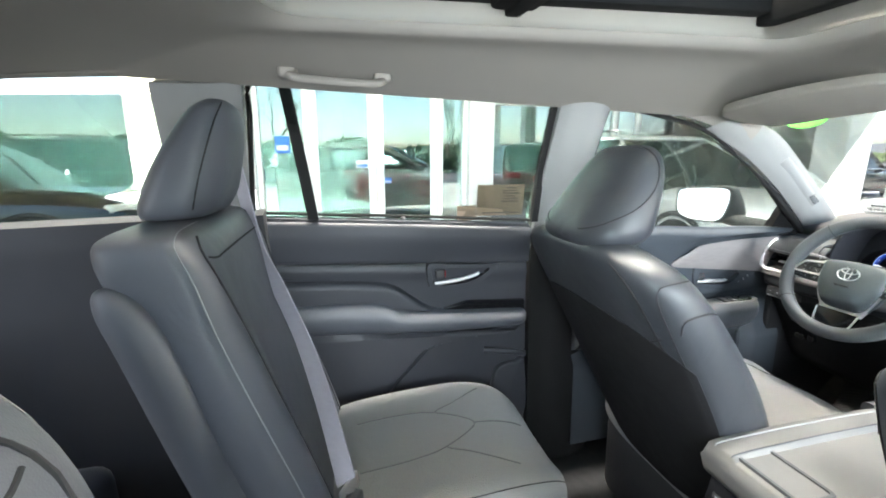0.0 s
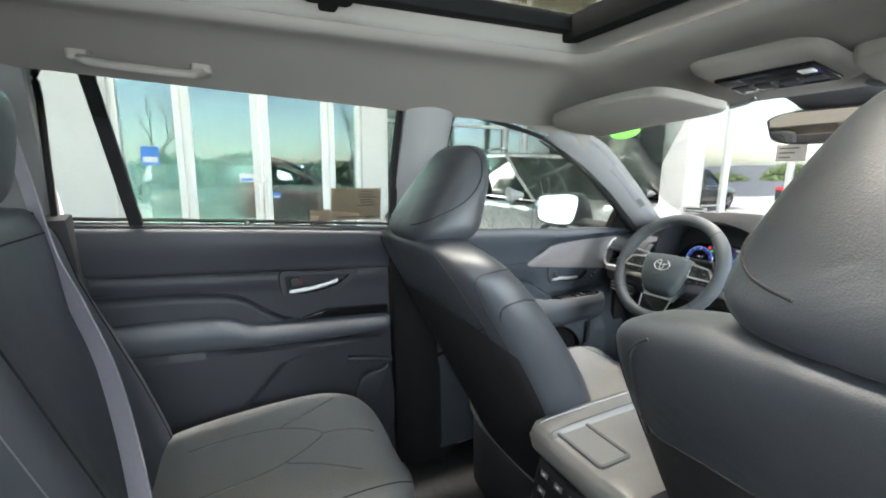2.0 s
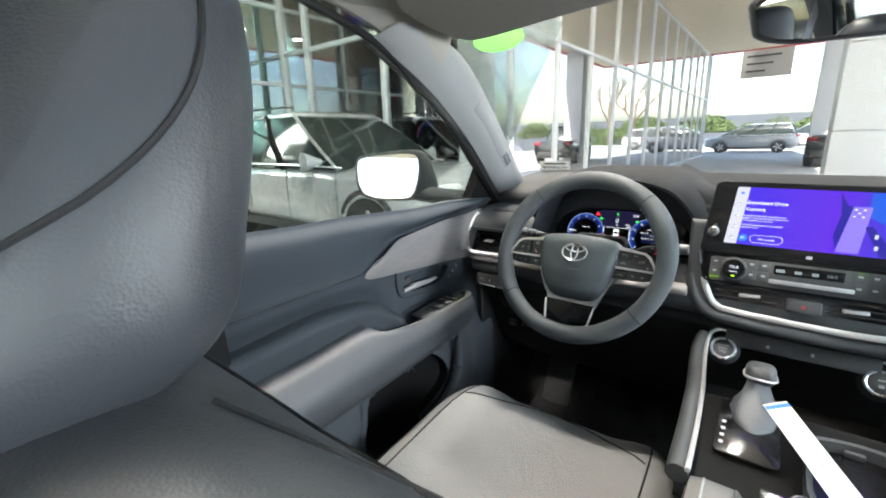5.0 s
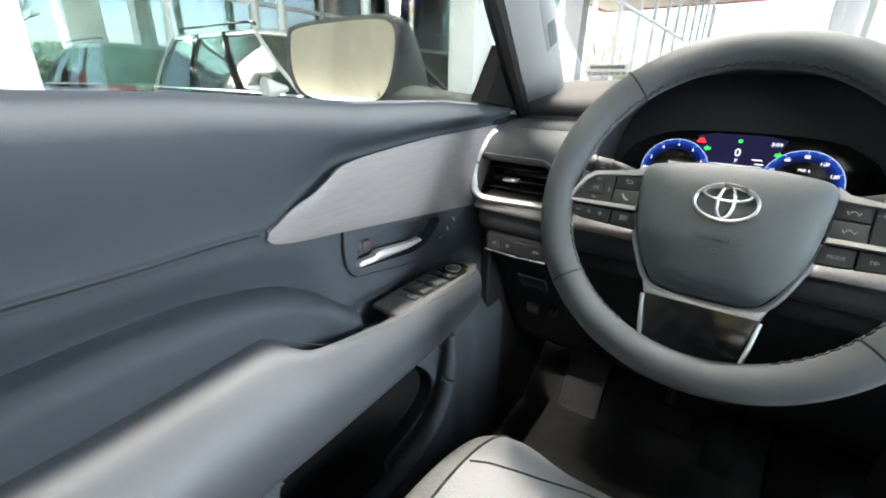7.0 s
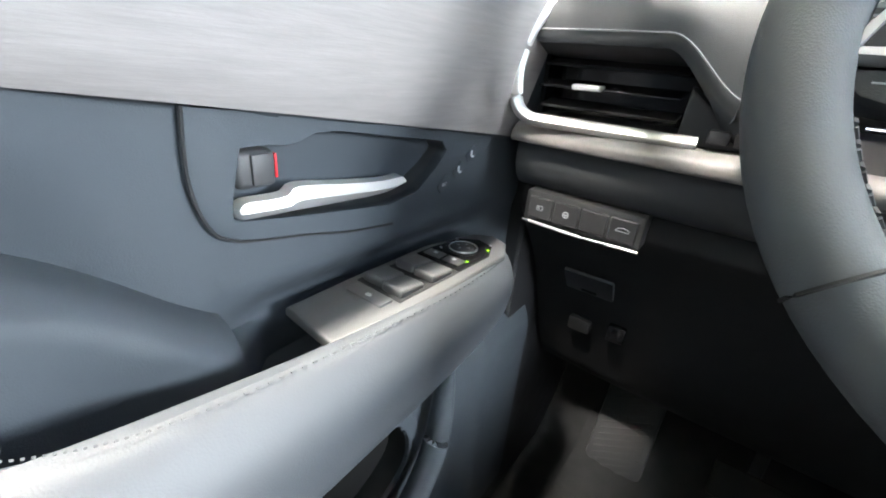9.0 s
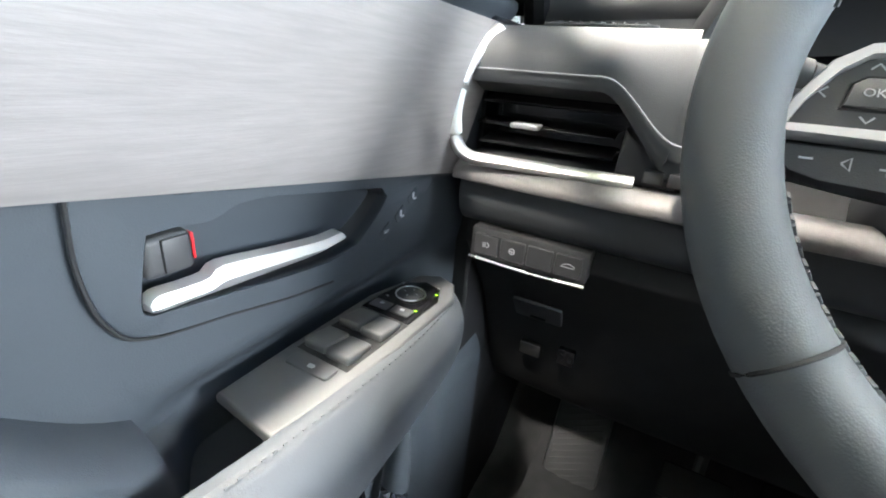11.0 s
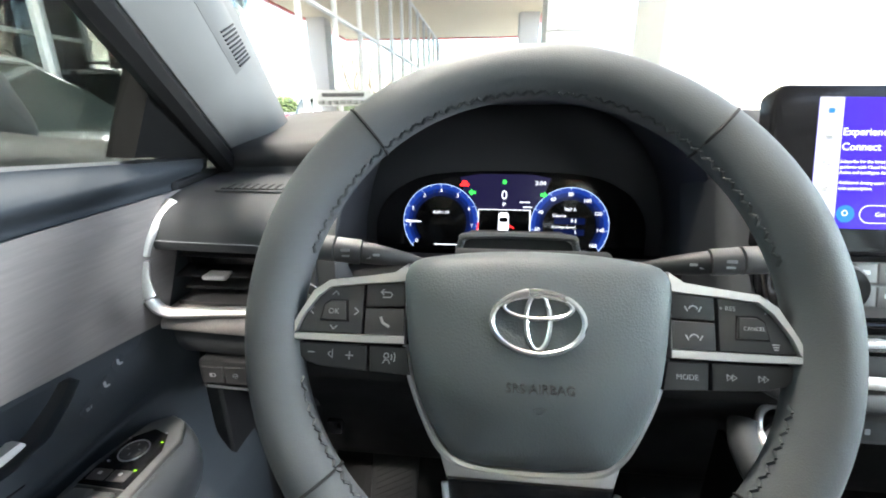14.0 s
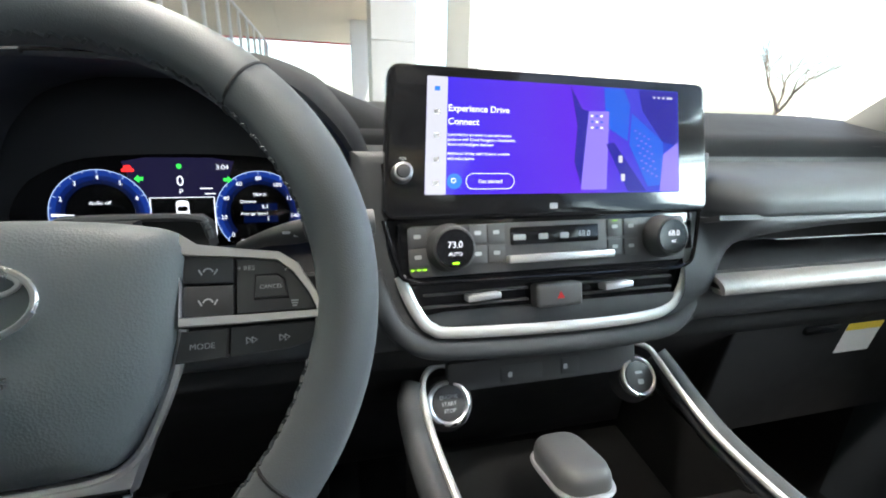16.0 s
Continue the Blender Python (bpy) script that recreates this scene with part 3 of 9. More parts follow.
def front_relief(y, z, zt):
    s, w = seam_z(y), swoosh_z(y)
    rear = step(-0.10, -0.15, y)
    lo = max(s + 0.01, lerp_table(INLAY_TOP, y))
    d = 0.006 + 0.0045 * (1 - rear) * step(0.90, 0.93, z) + 0.010 * step(s - 0.006, s + 0.006, z) + 0.021 * step(lo, max(zt - 0.03, lo + 0.022), z) - 0.015 * step(zt - 0.036, zt, z) ** 2
    # band that curls in under the seam, then the cushion that rolls out below its crest
    band = max(0.0, min(1.0, (s - z) / max(0.01, s - w)))
    roll = max(0.0, min(1.0, (w - z) / 0.028))
    far = step(-0.16, -0.22, y)
    d += far * (0.009 * (1 - band) ** 0.8 * step(s + 0.004, s - 0.004, z) - 0.014 * step(0.25, 1.0, band)) + rear * 0.034 * math.sqrt(1 - (1 - roll) ** 2)
    d -= 0.022 * step(0.93, 0.89, z) * step(-0.26, -0.20, y) * step(0.16, 0.10, y) * (1 - 0.6 * rear)
    d += 0.03 * step(0.80, 0.72, z)
    return d


def wood_inlay(sx):
    low = [(-0.2555, 0.0560), (-0.2400, 0.0462), (-0.1539, 0.0349), (-0.05, 0.0216), (0.0412, 0.0099), (0.12, 0.0), (0.157, -0.0053)]
    up = [(-0.2555, 0.0640), (-0.2157, 0.085), (-0.1825, 0.1057), (-0.1452, 0.1210), (-0.011, 0.130), (0.10, 0.1306), (0.205, 0.1306)]
    front, back = [], []
    for k in range(9):
        t = k / 8
        cushion = 0.004 * (1 - (2 * t - 1) ** 6)
        front.append([(sx * (0.7845 - cushion * min(1.0, (l[0] + 0.2555) / 0.05) - 0.016 * t * min(1.0, (l[0] + 0.2555) / 0.05 + 0.2)), l[0] + (u[0] - l[0]) * t, 1 + l[1] + (u[1] - l[1]) * t) for l, u in zip(catmull([(a, b, 0) for a, b in low], 4), catmull([(a, b, 0) for a, b in up], 4))])
    bm = rings(front, close=False, cap=False)
    bmesh.ops.remove_doubles(bm, verts=bm.verts[:], dist=1e-5)
    bmesh.ops.recalc_face_normals(bm, faces=bm.faces[:])
    bmesh.ops.solidify(bm, geom=bm.faces[:], thickness=0.004)
    return bm


def frame_ring(outer, inner, depth, m, lip=0.002):
    """A flat frame between two outlines of the same count."""
    rows = [[(p[0], p[1], 0) for p in outer], [(p[0], p[1], depth - lip) for p in outer]]
    cx, cy = sum(p[0] for p in outer) / len(outer), sum(p[1] for p in outer) / len(outer)
    rows.append([(p[0] + (cx - p[0]) * 0.02, p[1] + (cy - p[1]) * 0.02, depth) for p in outer])
    rows.append([(p[0] + (p[0] - cx) * 0.01, p[1] + (p[1] - cy) * 0.02, depth) for p in inner])
    rows.append([(p[0], p[1], depth - lip) for p in inner])
    rows.append([(p[0], p[1], 0) for p in inner])
    return moved(rings(rows, cap=False), m)


def resample(pts, n):
    pts = [Vector((p[0], p[1], 0)) for p in pts]
    pts.append(pts[0])
    cum = [0.0]
    for a, b in zip(pts, pts[1:]):
        cum.append(cum[-1] + (b - a).length)
    out = []
    for k in range(n):
        t = cum[-1] * k / n
        for i in range(len(pts) - 1):
            if cum[i + 1] >= t:
                f = (t - cum[i]) / max(1e-9, cum[i + 1] - cum[i])
                p = pts[i].lerp(pts[i + 1], f)
                out.append((p.x, p.y))
                break
    return out


def door_map(sx, x):
    """Local x along the car, local y up, local z into the cabin."""
    return Matrix(((0, 0, -sx, sx * x), (1, 0, 0, 0), (0, 1, 0, 1.0), (0, 0, 0, 1)))


def cut_out(skin, outline, reach):
    """Opens a door skin inside an outline in y and z - 1, as far out as reach."""
    def inside(y, z):
        hit = False
        for (ya, za), (yb, zb) in zip(outline, outline[1:] + outline[:1]):
            if (za > z) != (zb > z) and y < (yb - ya) * (z - za) / (zb - za) + ya:
                hit = not hit
        return hit
    gone = [f for f in skin.faces if all(abs(v.co.x) < reach and inside(v.co.y, v.co.z - 1) for v in f.verts)]
    bmesh.ops.delete(skin, geom=gone, context='FACES')
    return skin


def outset(outline, d):
    """Widens a closed outline by d."""
    c = sum((Vector(p) for p in outline), Vector((0, 0))) / len(outline)
    out = []
    for a, p, b in zip(outline[-1:] + outline[:-1], outline, outline[1:] + outline[:1]):
        n = Vector((b[1] - a[1], a[0] - b[0])).normalized()
        out.append(tuple(Vector(p) + n * (d if n.dot(Vector(p) - c) > 0 else -d)))
    return out


def front_door(sx):
    side = "left" if sx < 0 else "right"
    d = thing(f"door_front_{side}", "front car door with dark soft panel and grey wood inlay", "car door", (sx * 0.82, -0.2, 0.42), kind="structure")
    outer = [(-0.147, 0.031), (-0.149, 0.005), (-0.148, -0.012), (-0.145, -0.024), (-0.139, -0.035), (-0.130, -0.0405), (-0.119, -0.0435), (-0.086, -0.049), (-0.046, -0.057), (-0.005, -0.062), (0.020, -0.060), (0.045, -0.051), (0.075, -0.041), (0.100, -0.032), (0.126, -0.020), (0.138, -0.007), (0.06, 0.0065), (-0.05, 0.020)]
    inner = [(-0.121, 0.0085), (-0.125, -0.006), (-0.129, -0.025), (-0.128, -0.0295), (-0.122, -0.0305), (-0.084, -0.036), (-0.044, -0.041), (-0.009, -0.045), (0.022, -0.041), (0.046, -0.025), (0.060, -0.012), (0.052, -0.003), (-0.012, 0.006), (-0.056, 0.0125), (-0.074, 0.0125), (-0.084, 0.009), (-0.091, 0.007), (-0.108, 0.009)]
    oc, ic = resample(outer, 80), resample(inner, 80)
    skin = cut_out(door_sheet(sx, -0.655, 0.262, 0.42, front_relief, front_lines), [((a + 0.005) * 0.98 - 0.005, (b + 0.015) * 0.96 - 0.015) for a, b in oc], 0.805)
    hollow = resample([(p.x, p.y) for p in catmull([(0.030, -0.345, 0), (0.020, -0.300, 0), (-0.03, -0.250, 0), (-0.10, -0.232, 0), (-0.30, -0.235, 0), (-0.32, -0.39, 0), (-0.12, -0.405, 0), (-0.04, -0.392, 0), (0.008, -0.372, 0)], 5, True)], 70)
    cut_out(skin, outset(hollow, 0.007), 0.805)
    part("panel", skin, SOFT_NAVY, d)
    part("inlay", wood_inlay(sx), WOOD, d, "grey grained wood inlay")
    # pull cup, lock knob and lever
    DM = door_map(sx, 0.7985)
    cup = part("pull_cup", frame_ring(oc, ic, 0.0098, DM, 0.0015), SOFT_NAVY, d, "flush pull cup surround")
    part("edge_gap", moved(tube([(a, b, 0.0094) for a, b in outer[:10]], 0.0010, 6, smooth=4), DM), SEAM, cup)
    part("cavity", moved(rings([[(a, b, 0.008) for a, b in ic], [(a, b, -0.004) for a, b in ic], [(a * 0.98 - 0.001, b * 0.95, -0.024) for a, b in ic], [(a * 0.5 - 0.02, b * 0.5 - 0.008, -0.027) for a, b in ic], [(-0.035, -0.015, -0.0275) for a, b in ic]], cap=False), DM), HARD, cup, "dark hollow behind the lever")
    lever = [[(y, zl, 0.003), (y, zl + 0.001, 0.0095), (y, (zu + zl) / 2, 0.0165), (y, zu - 0.001, 0.0145), (y, zu, 0.006), (y, (zu + zl) / 2, -0.002)] for y, zu, zl in ((-0.1285, -0.0215, -0.0265), (-0.124, -0.0180, -0.0305), (-0.112, -0.0185, -0.0315), (-0.099, -0.0185, -0.0322), (-0.0905, -0.0145, -0.0325), (-0.055, -0.0190, -0.0345), (-0.019, -0.0230, -0.0360), (-0.002, -0.0228, -0.0340), (0.002, -0.0245, -0.0300))]
    part("lever", moved(rings(smooth_rows(lever, 3)), DM), SATIN, cup, "satin chrome lever")
    knob = part("lock_knob", moved(box(-0.1245, -0.1005, -0.0145, 0.0065, -0.012, 0.0085, 0.004, 3), DM), HARD, cup, "black lock knob")
    part("knob_face", moved(box(-0.1165, -0.1030, -0.0125, 0.0050, 0.0075, 0.0105, 0.002, 2), DM), HARD, knob)
    part("red_mark", moved(box(-0.1005, -0.0990, -0.0105, 0.0035, -0.006, 0.0065, 0.0005), DM), RED, knob, "red lock mark")
    for k, (y, z) in enumerate(((0.099, -0.019), (0.080, -0.031), (0.059, -0.041))):
        b = part("memory_button", plate(rrect(0.016, 0.0095, 0.002, 3), 0.0012, DM @ Matrix.Translation((y, z, 0.0096)) @ Matrix.Rotation(radians(32), 4, 'Z'), 0.0006), SOFT_NAVY, cup)
        if k < 2:
            part("mark", join(plate(rrect(0.0028, 0.0055, 0.0008, 2), 0.0004, DM @ Matrix.Translation((y - 0.001, z + 0.001, 0.0109)), 0), plate(rrect(0.0045, 0.0018, 0.0005, 2), 0.0004, DM @ Matrix.Translation((y + 0.001, z - 0.002, 0.0113)), 0)), MARK, b)
        else:
            text("mark", "SET", 0.0042, DM @ (Matrix.Translation((y, z - 0.0015, 0.0109)) @ Matrix.Diagonal((1, 1, 1, 1))), MARK, b, 0.0001, 'CENTER')
    part("seam", tube([(sx * (0.80 - front_relief(y, seam_z(y), belt(y)) - 0.0004), y, seam_z(y)) for y in span(-0.65, -0.262, 20)], 0.0012, 6, smooth=1), SEAM, d, "dark panel seam")
    # arm rest
    secs = [(-0.655, [(0.80, 0.945), (0.775, 0.943), (0.742, 0.928), (0.716, 0.895), (0.708, 0.855), (0.716, 0.82), (0.75, 0.79), (0.80, 0.775)]),
            (-0.45, [(0.80, 0.947), (0.778, 0.945), (0.742, 0.930), (0.714, 0.895), (0.706, 0.855), (0.714, 0.82), (0.75, 0.79), (0.80, 0.775)]),
            (-0.33, [(0.80, 0.951), (0.776, 0.950), (0.741, 0.935), (0.714, 0.898), (0.706, 0.857), (0.714, 0.82), (0.75, 0.79), (0.80, 0.775)]),
            (-0.275, [(0.80, 0.944), (0.774, 0.946), (0.740, 0.934), (0.713, 0.898), (0.706, 0.857), (0.714, 0.82), (0.75, 0.79), (0.80, 0.775)]),
            (-0.235, [(0.815, 0.87), (0.775, 0.882), (0.742, 0.924), (0.714, 0.898), (0.707, 0.857), (0.715, 0.82), (0.75, 0.79), (0.80, 0.775)]),
            (-0.19, [(0.822, 0.853), (0.775, 0.853), (0.744, 0.914), (0.716, 0.893), (0.709, 0.855), (0.717, 0.82), (0.75, 0.79), (0.80, 0.775)]),
            (-0.10, [(0.822, 0.853), (0.770, 0.853), (0.741, 0.903), (0.716, 0.886), (0.712, 0.85), (0.72, 0.82), (0.75, 0.79), (0.80, 0.775)]),
            (0.00, [(0.822, 0.855), (0.765, 0.860), (0.736, 0.899), (0.716, 0.883), (0.715, 0.85), (0.725, 0.82), (0.755, 0.79), (0.80, 0.775)]),
            (0.085, [(0.822, 0.855), (0.765, 0.860), (0.740, 0.896), (0.722, 0.880), (0.722, 0.85), (0.735, 0.82), (0.76, 0.79), (0.80, 0.775)]),
            (0.122, [(0.822, 0.86), (0.775, 0.868), (0.762, 0.893), (0.748, 0.878), (0.748, 0.85), (0.755, 0.82), (0.775, 0.79), (0.80, 0.775)]),
            (0.136, [(0.822, 0.86), (0.79, 0.868), (0.786, 0.880), (0.782, 0.87), (0.782, 0.85), (0.785, 0.82), (0.79, 0.79), (0.80, 0.775)])]
    rows = []
    for y, sec in secs:
        fine = catmull([(a, 0, b) for a, b in sec], 4)
        rows.append([(sx * p.x, y, p.z) for p in fine] + [(sx * 0.835, y, 0.775), (sx * 0.835, y, sec[0][1])])
    arm = part("arm_rest", rings(smooth_rows(rows, 4)), ARMSKIN, d, "padded leather arm rest with stitching")
    edge = [(sx * x, y, z) for x, y, z in ((0.770, -0.285, 0.9495), (0.752, -0.262, 0.944), (0.737, -0.235, 0.930), (0.733, -0.19, 0.915), (0.731, -0.10, 0.904), (0.727, 0.0, 0.8995), (0.732, 0.085, 0.8965))]
    fine = catmull(edge, 30)
    part("stitching", join(*[tube([fine[k], fine[k + 1].lerp(fine[k], 0.2)], 0.0006, 4, smooth=0) for k in range(2, len(fine) - 1, 2)]), THREAD, arm, "dark stitching")
    # switches
    pane_out = [(0.797, -0.098), (0.744, -0.104), (0.737, -0.06), (0.732, 0.0), (0.733, 0.088), (0.746, 0.113), (0.765, 0.121), (0.783, 0.108), (0.797, 0.05), (0.798, -0.04)]
    sw = part("switch_panel", plate([(sx * a, b) for a, b in pane_out], 0.007, Matrix.Translation((0, 0, 0.8935)), 0.003, 3), SWITCH, d, "grey window switch panel")
    Z = 0.9005
    SWM = lambda x, y, z=Z: Matrix.Translation((sx * x, y, z))
    part("insert", plate([(sx * a, b) for a, b in ((0.790, 0.030), (0.7425, 0.028), (0.741, 0.072), (0.75, 0.092), (0.768, 0.098), (0.783, 0.085), (0.789, 0.05))], 0.0015, Matrix.Translation((0, 0, Z - 0.0003)), 0.0006), GLOSS, sw, "glossy mirror switch plate")
    # flat dark sheet painted for the shade between the rockers
    part("rocker_gap_shade", plate([(sx * a, b) for a, b in ((0.791, -0.040), (0.745, -0.042), (0.7425, 0.027), (0.789, 0.029))], 0.0008, Matrix.Translation((0, 0, Z - 0.0003)), 0.0003), SEAM, sw)
    for x, y in ((0.7785, -0.0235), (0.7575, -0.0250), (0.7765, 0.0105), (0.7555, 0.0090)):
        b = part("rocker", moved(box(-0.0101, 0.0101, -0.0135, 0.0135, -0.002, 0.0055, 0.0025, 3), SWM(x, y) @ Matrix.Rotation(radians(-8), 4, 'X')), SWITCH, sw, "window rocker switch")
    b = part("lock_button", plate(rrect(0.036, 0.013, 0.002, 3), 0.002, SWM(0.768, -0.050), 0.0008), SWITCH, sw)
    part("mark", plate(rrect(0.005, 0.0035, 0.001, 2), 0.0004, SWM(0.7665, -0.0515, Z + 0.002), 0), MARK, b)
    for x in (0.7775, 0.7575):
        b = part("lock_button", plate(rrect(0.018, 0.012, 0.001, 2), 0.0022, SWM(x, 0.040), 0.0008), HARD, sw)
        part("mark", plate(rrect(0.0035, 0.003, 0.0006, 2), 0.0004, SWM(x, 0.041, Z + 0.0022), 0), MARK, b)
    dial = part("mirror_dial", cyl(0.0128, 0.0118, 0.0035, SWM(0.7665, 0.068), 28, 0.001), HARD, sw)
    part("ring", moved(tube([(0.0130 * math.cos(a), 0.0130 * math.sin(a), 0) for a in span(0, 2 * math.pi, 28)[:-1]], 0.0006, 6, True, 1, up=(0, 0, 1)), SWM(0.7665, 0.068, Z + 0.0025)), CHROME, dial)
    for a in (0, 90, 180, 270):
        part("mark", plate(rrect(0.0028, 0.0007, 0.0002, 1), 0.0003, SWM(0.7665 + 0.006 * math.cos(radians(a)), 0.068 + 0.006 * math.sin(radians(a)), Z + 0.0035) @ Matrix.Rotation(radians(a), 4, 'Z'), 0), MARK, dial)
    for x, y, mm in ((0.748, 0.047, LAMP_GREEN), (0.7475, 0.081, LAMP_GREEN), (0.784, 0.083, MARK), (0.752, 0.093, MARK), (0.782, 0.055, MARK)):
        part("lamp", plate(rrect(0.0026, 0.0014, 0.0005, 2), 0.0004, SWM(x, y, Z + 0.0012), 0), mm, sw)
    # lower pocket and speaker
    lie = lambda pts, lift: [(sx * (0.80 - front_relief(p, 1 + q, belt(p)) - lift), p, 1 + q) for p, q in pts]
    part("pocket_lip", rings([lie(outset(hollow, 0.022), -0.003), lie(outset(hollow, 0.018), 0.0012), lie(outset(hollow, 0.004), 0.0022), lie(outset(hollow, 0.001), 0.0012), lie(hollow, -0.004)], cap=False), SOFT_NAVY, d, "rounded lip of the door pocket")
    # near-black walls carry the pocket's shade in their colour
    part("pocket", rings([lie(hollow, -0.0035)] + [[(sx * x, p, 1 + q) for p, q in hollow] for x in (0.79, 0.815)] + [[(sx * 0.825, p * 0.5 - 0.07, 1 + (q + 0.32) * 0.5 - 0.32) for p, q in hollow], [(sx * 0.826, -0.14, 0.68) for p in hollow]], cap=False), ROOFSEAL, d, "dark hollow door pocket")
    part("pocket_rim", tube([(sx * 0.772, 0.078, 0.800), (sx * 0.768, 0.066, 0.767), (sx * 0.763, 0.055, 0.710), (sx * 0.760, 0.040, 0.665), (sx * 0.757, 0.002, 0.624), (sx * 0.754, -0.05, 0.604), (sx * 0.752, -0.14, 0.594), (sx * 0.752, -0.34, 0.590)], lambda t: 0.006 + 0.009 * step(0.0, 0.35, t), 12, flat=0.75), SOFT_NAVY, d, "curved rim of the door pocket")
    part("window_seal", tube([(sx * 0.783, y, belt(y) - 0.004) for y in span(-0.655, 0.25, 8)], 0.005, 6), RUBBER, d)
    return d


def rear_door(sx):
    side = "left" if sx < 0 else "right"
    d = thing(f"door_rear_{side}", "black rear car door with chrome handle and arm rest", "car door", (sx * 0.82, -1.2, 0.42), kind="structure")
    M = door_map(sx, 0.7985)
    out = [(-1.150, 0.132), (-1.150, 0.068), (-1.138, 0.056), (-1.06, 0.050), (-0.985, 0.060), (-0.950, 0.076), (-0.915, 0.112), (-1.0, 0.120), (-1.08, 0.127)]
    inn = [(-1.134, 0.117), (-1.134, 0.080), (-1.124, 0.064), (-1.06, 0.059), (-0.998, 0.069), (-0.968, 0.085), (-0.945, 0.106), (-1.0, 0.111), (-1.08, 0.115)]
    sm = lambda pts: resample([(p.x, p.y) for p in catmull([(a, b, 0) for a, b in pts], 5, True)], 80)
    oc, ic = sm(out), sm(inn)
    part("panel", cut_out(door_sheet(sx, -1.62, -0.815, 0.42, rear_relief, rear_lines), outset(ic, 0.007), 0.805), SOFT_DARKENED, d)
    cup = part("pull_cup", frame_ring(oc, ic, 0.0125, M, 0.003), SOFT_DARKENED, d, "flush pull cup surround")
    # painted near-black for the shade inside the cup
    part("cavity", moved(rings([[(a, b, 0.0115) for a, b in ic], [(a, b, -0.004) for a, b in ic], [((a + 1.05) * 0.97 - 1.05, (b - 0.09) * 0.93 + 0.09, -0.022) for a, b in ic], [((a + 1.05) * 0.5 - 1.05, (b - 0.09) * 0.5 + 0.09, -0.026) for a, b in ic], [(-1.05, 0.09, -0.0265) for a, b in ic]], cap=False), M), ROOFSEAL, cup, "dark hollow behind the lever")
    lever = [[(y, z + h, w) for h, w in ((-0.0065, 0.003), (-0.0065, 0.009), (-0.001, 0.013), (0.005, 0.012), (0.0065, 0.006), (0.004, 0.002))] for y, z in ((-1.128, 0.066), (-1.10, 0.068), (-1.05, 0.072), (-1.0, 0.082), (-0.982, 0.088))]
    part("lever", moved(rings(smooth_rows(lever, 3)), M), SATIN, cup, "satin chrome lever")
    kn = part("lock_knob", moved(box(-1.124, -1.094, 0.080, 0.109, -0.010, 0.008, 0.004, 3), M), HARD, cup, "black lock knob")
    part("red_mark", moved(box(-1.094, -1.0915, 0.084, 0.105, -0.006, 0.006, 0.0005), M), RED, kn, "red lock mark")
    roll = []
    for y, zt, zb, dp in ((-1.62, 1.045, 0.945, 0.045), (-1.49, 1.042, 0.941, 0.048), (-1.37, 1.034, 0.932, 0.05), (-1.29, 1.022, 0.924, 0.052), (-1.238, 0.998, 0.920, 0.052), (-1.11, 0.982, 0.911, 0.052), (-1.02, 0.974, 0.907, 0.052), (-0.87, 0.962, 0.902, 0.05), (-0.835, 0.957, 0.908, 0.04), (-0.822, 0.945, 0.925, 0.02)):
        roll.append([(sx * (0.79 - dp * max(0.0, math.sin(u)) ** 0.7), y, (zt + zb) / 2 + (zt - zb) / 2 * math.cos(u)) for u in span(0, math.pi, 14)] + [(sx * 0.80, y, zb), (sx * 0.80, y, zt)])
    part("arm_rest", rings(smooth_rows(roll, 4)), LEATHER, d, "padded black arm rest roll")
    # black plate painted for the shade of the recess above the arm rest
    part("tray", plate([(-1.108, -0.020), (-1.023, -0.001), (-0.826, -0.016), (-0.826, -0.05), (-1.08, -0.04)], 0.020, door_map(sx, 0.7985), 0.003, 2), GLOSS, d, "dark plate painted for the shaded pull recess")
    spk = part("speaker_pod", plate([(p[0], p[1]) for p in catmull([(-0.945, -0.34, 0), (-0.932, -0.27, 0), (-0.905, -0.243, 0), (-0.857, -0.238, 0), (-0.822, -0.238, 0), (-0.822, -0.45, 0), (-0.95, -0.47, 0)], 6, True)], 0.022, door_map(sx, 0.80), 0.010, 4), SOFT_DARKENED, d, "raised dark bottle pocket")
    part("pod_ridge", tube([(sx * 0.792, -0.965, 0.816), (sx * 0.782, -0.92, 0.812), (sx * 0.778, -0.86, 0.801), (sx * 0.782, -0.822, 0.788)], 0.011, 10, flat=1.0), SOFT_DARKENED, d)
    part("window_seal", tube([(sx * 0.772, y, belt(y) + 0.012) for y in span(-1.62, -0.81, 8)], 0.005, 6), RUBBER, d)
    bar = part("window_bar", rings([[(sx * (x + a), y + b, z) for a, b in ((-0.006, -0.014), (0.01, -0.014), (0.01, 0.014), (-0.006, 0.014))] for x, y, z in ((0.758, -1.476, 1.298), (0.72, -1.49, 1.45), (0.667, -1.512, 1.665))]), RUBBER, d, "black window divider bar")
    part("window_channel", rings([[(sx * (x + a), y + b, z) for a, b in ((-0.008, -0.010), (0.01, -0.010), (0.01, 0.010), (-0.008, 0.010))] for x, y, z in ((0.762, -0.806, 1.25), (0.72, -0.806, 1.42), (0.632, -0.806, 1.612))]), RUBBER, d)
    part("window_channel", tube([(sx * 0.636, -0.81, 1.608), (sx * 0.642, -1.1, 1.628), (sx * 0.655, -1.5, 1.652), (sx * 0.665, -1.585, 1.645), (sx * 0.69, -1.60, 1.56), (sx * 0.765, -1.635, 1.29)], 0.007, 6), RUBBER, d)
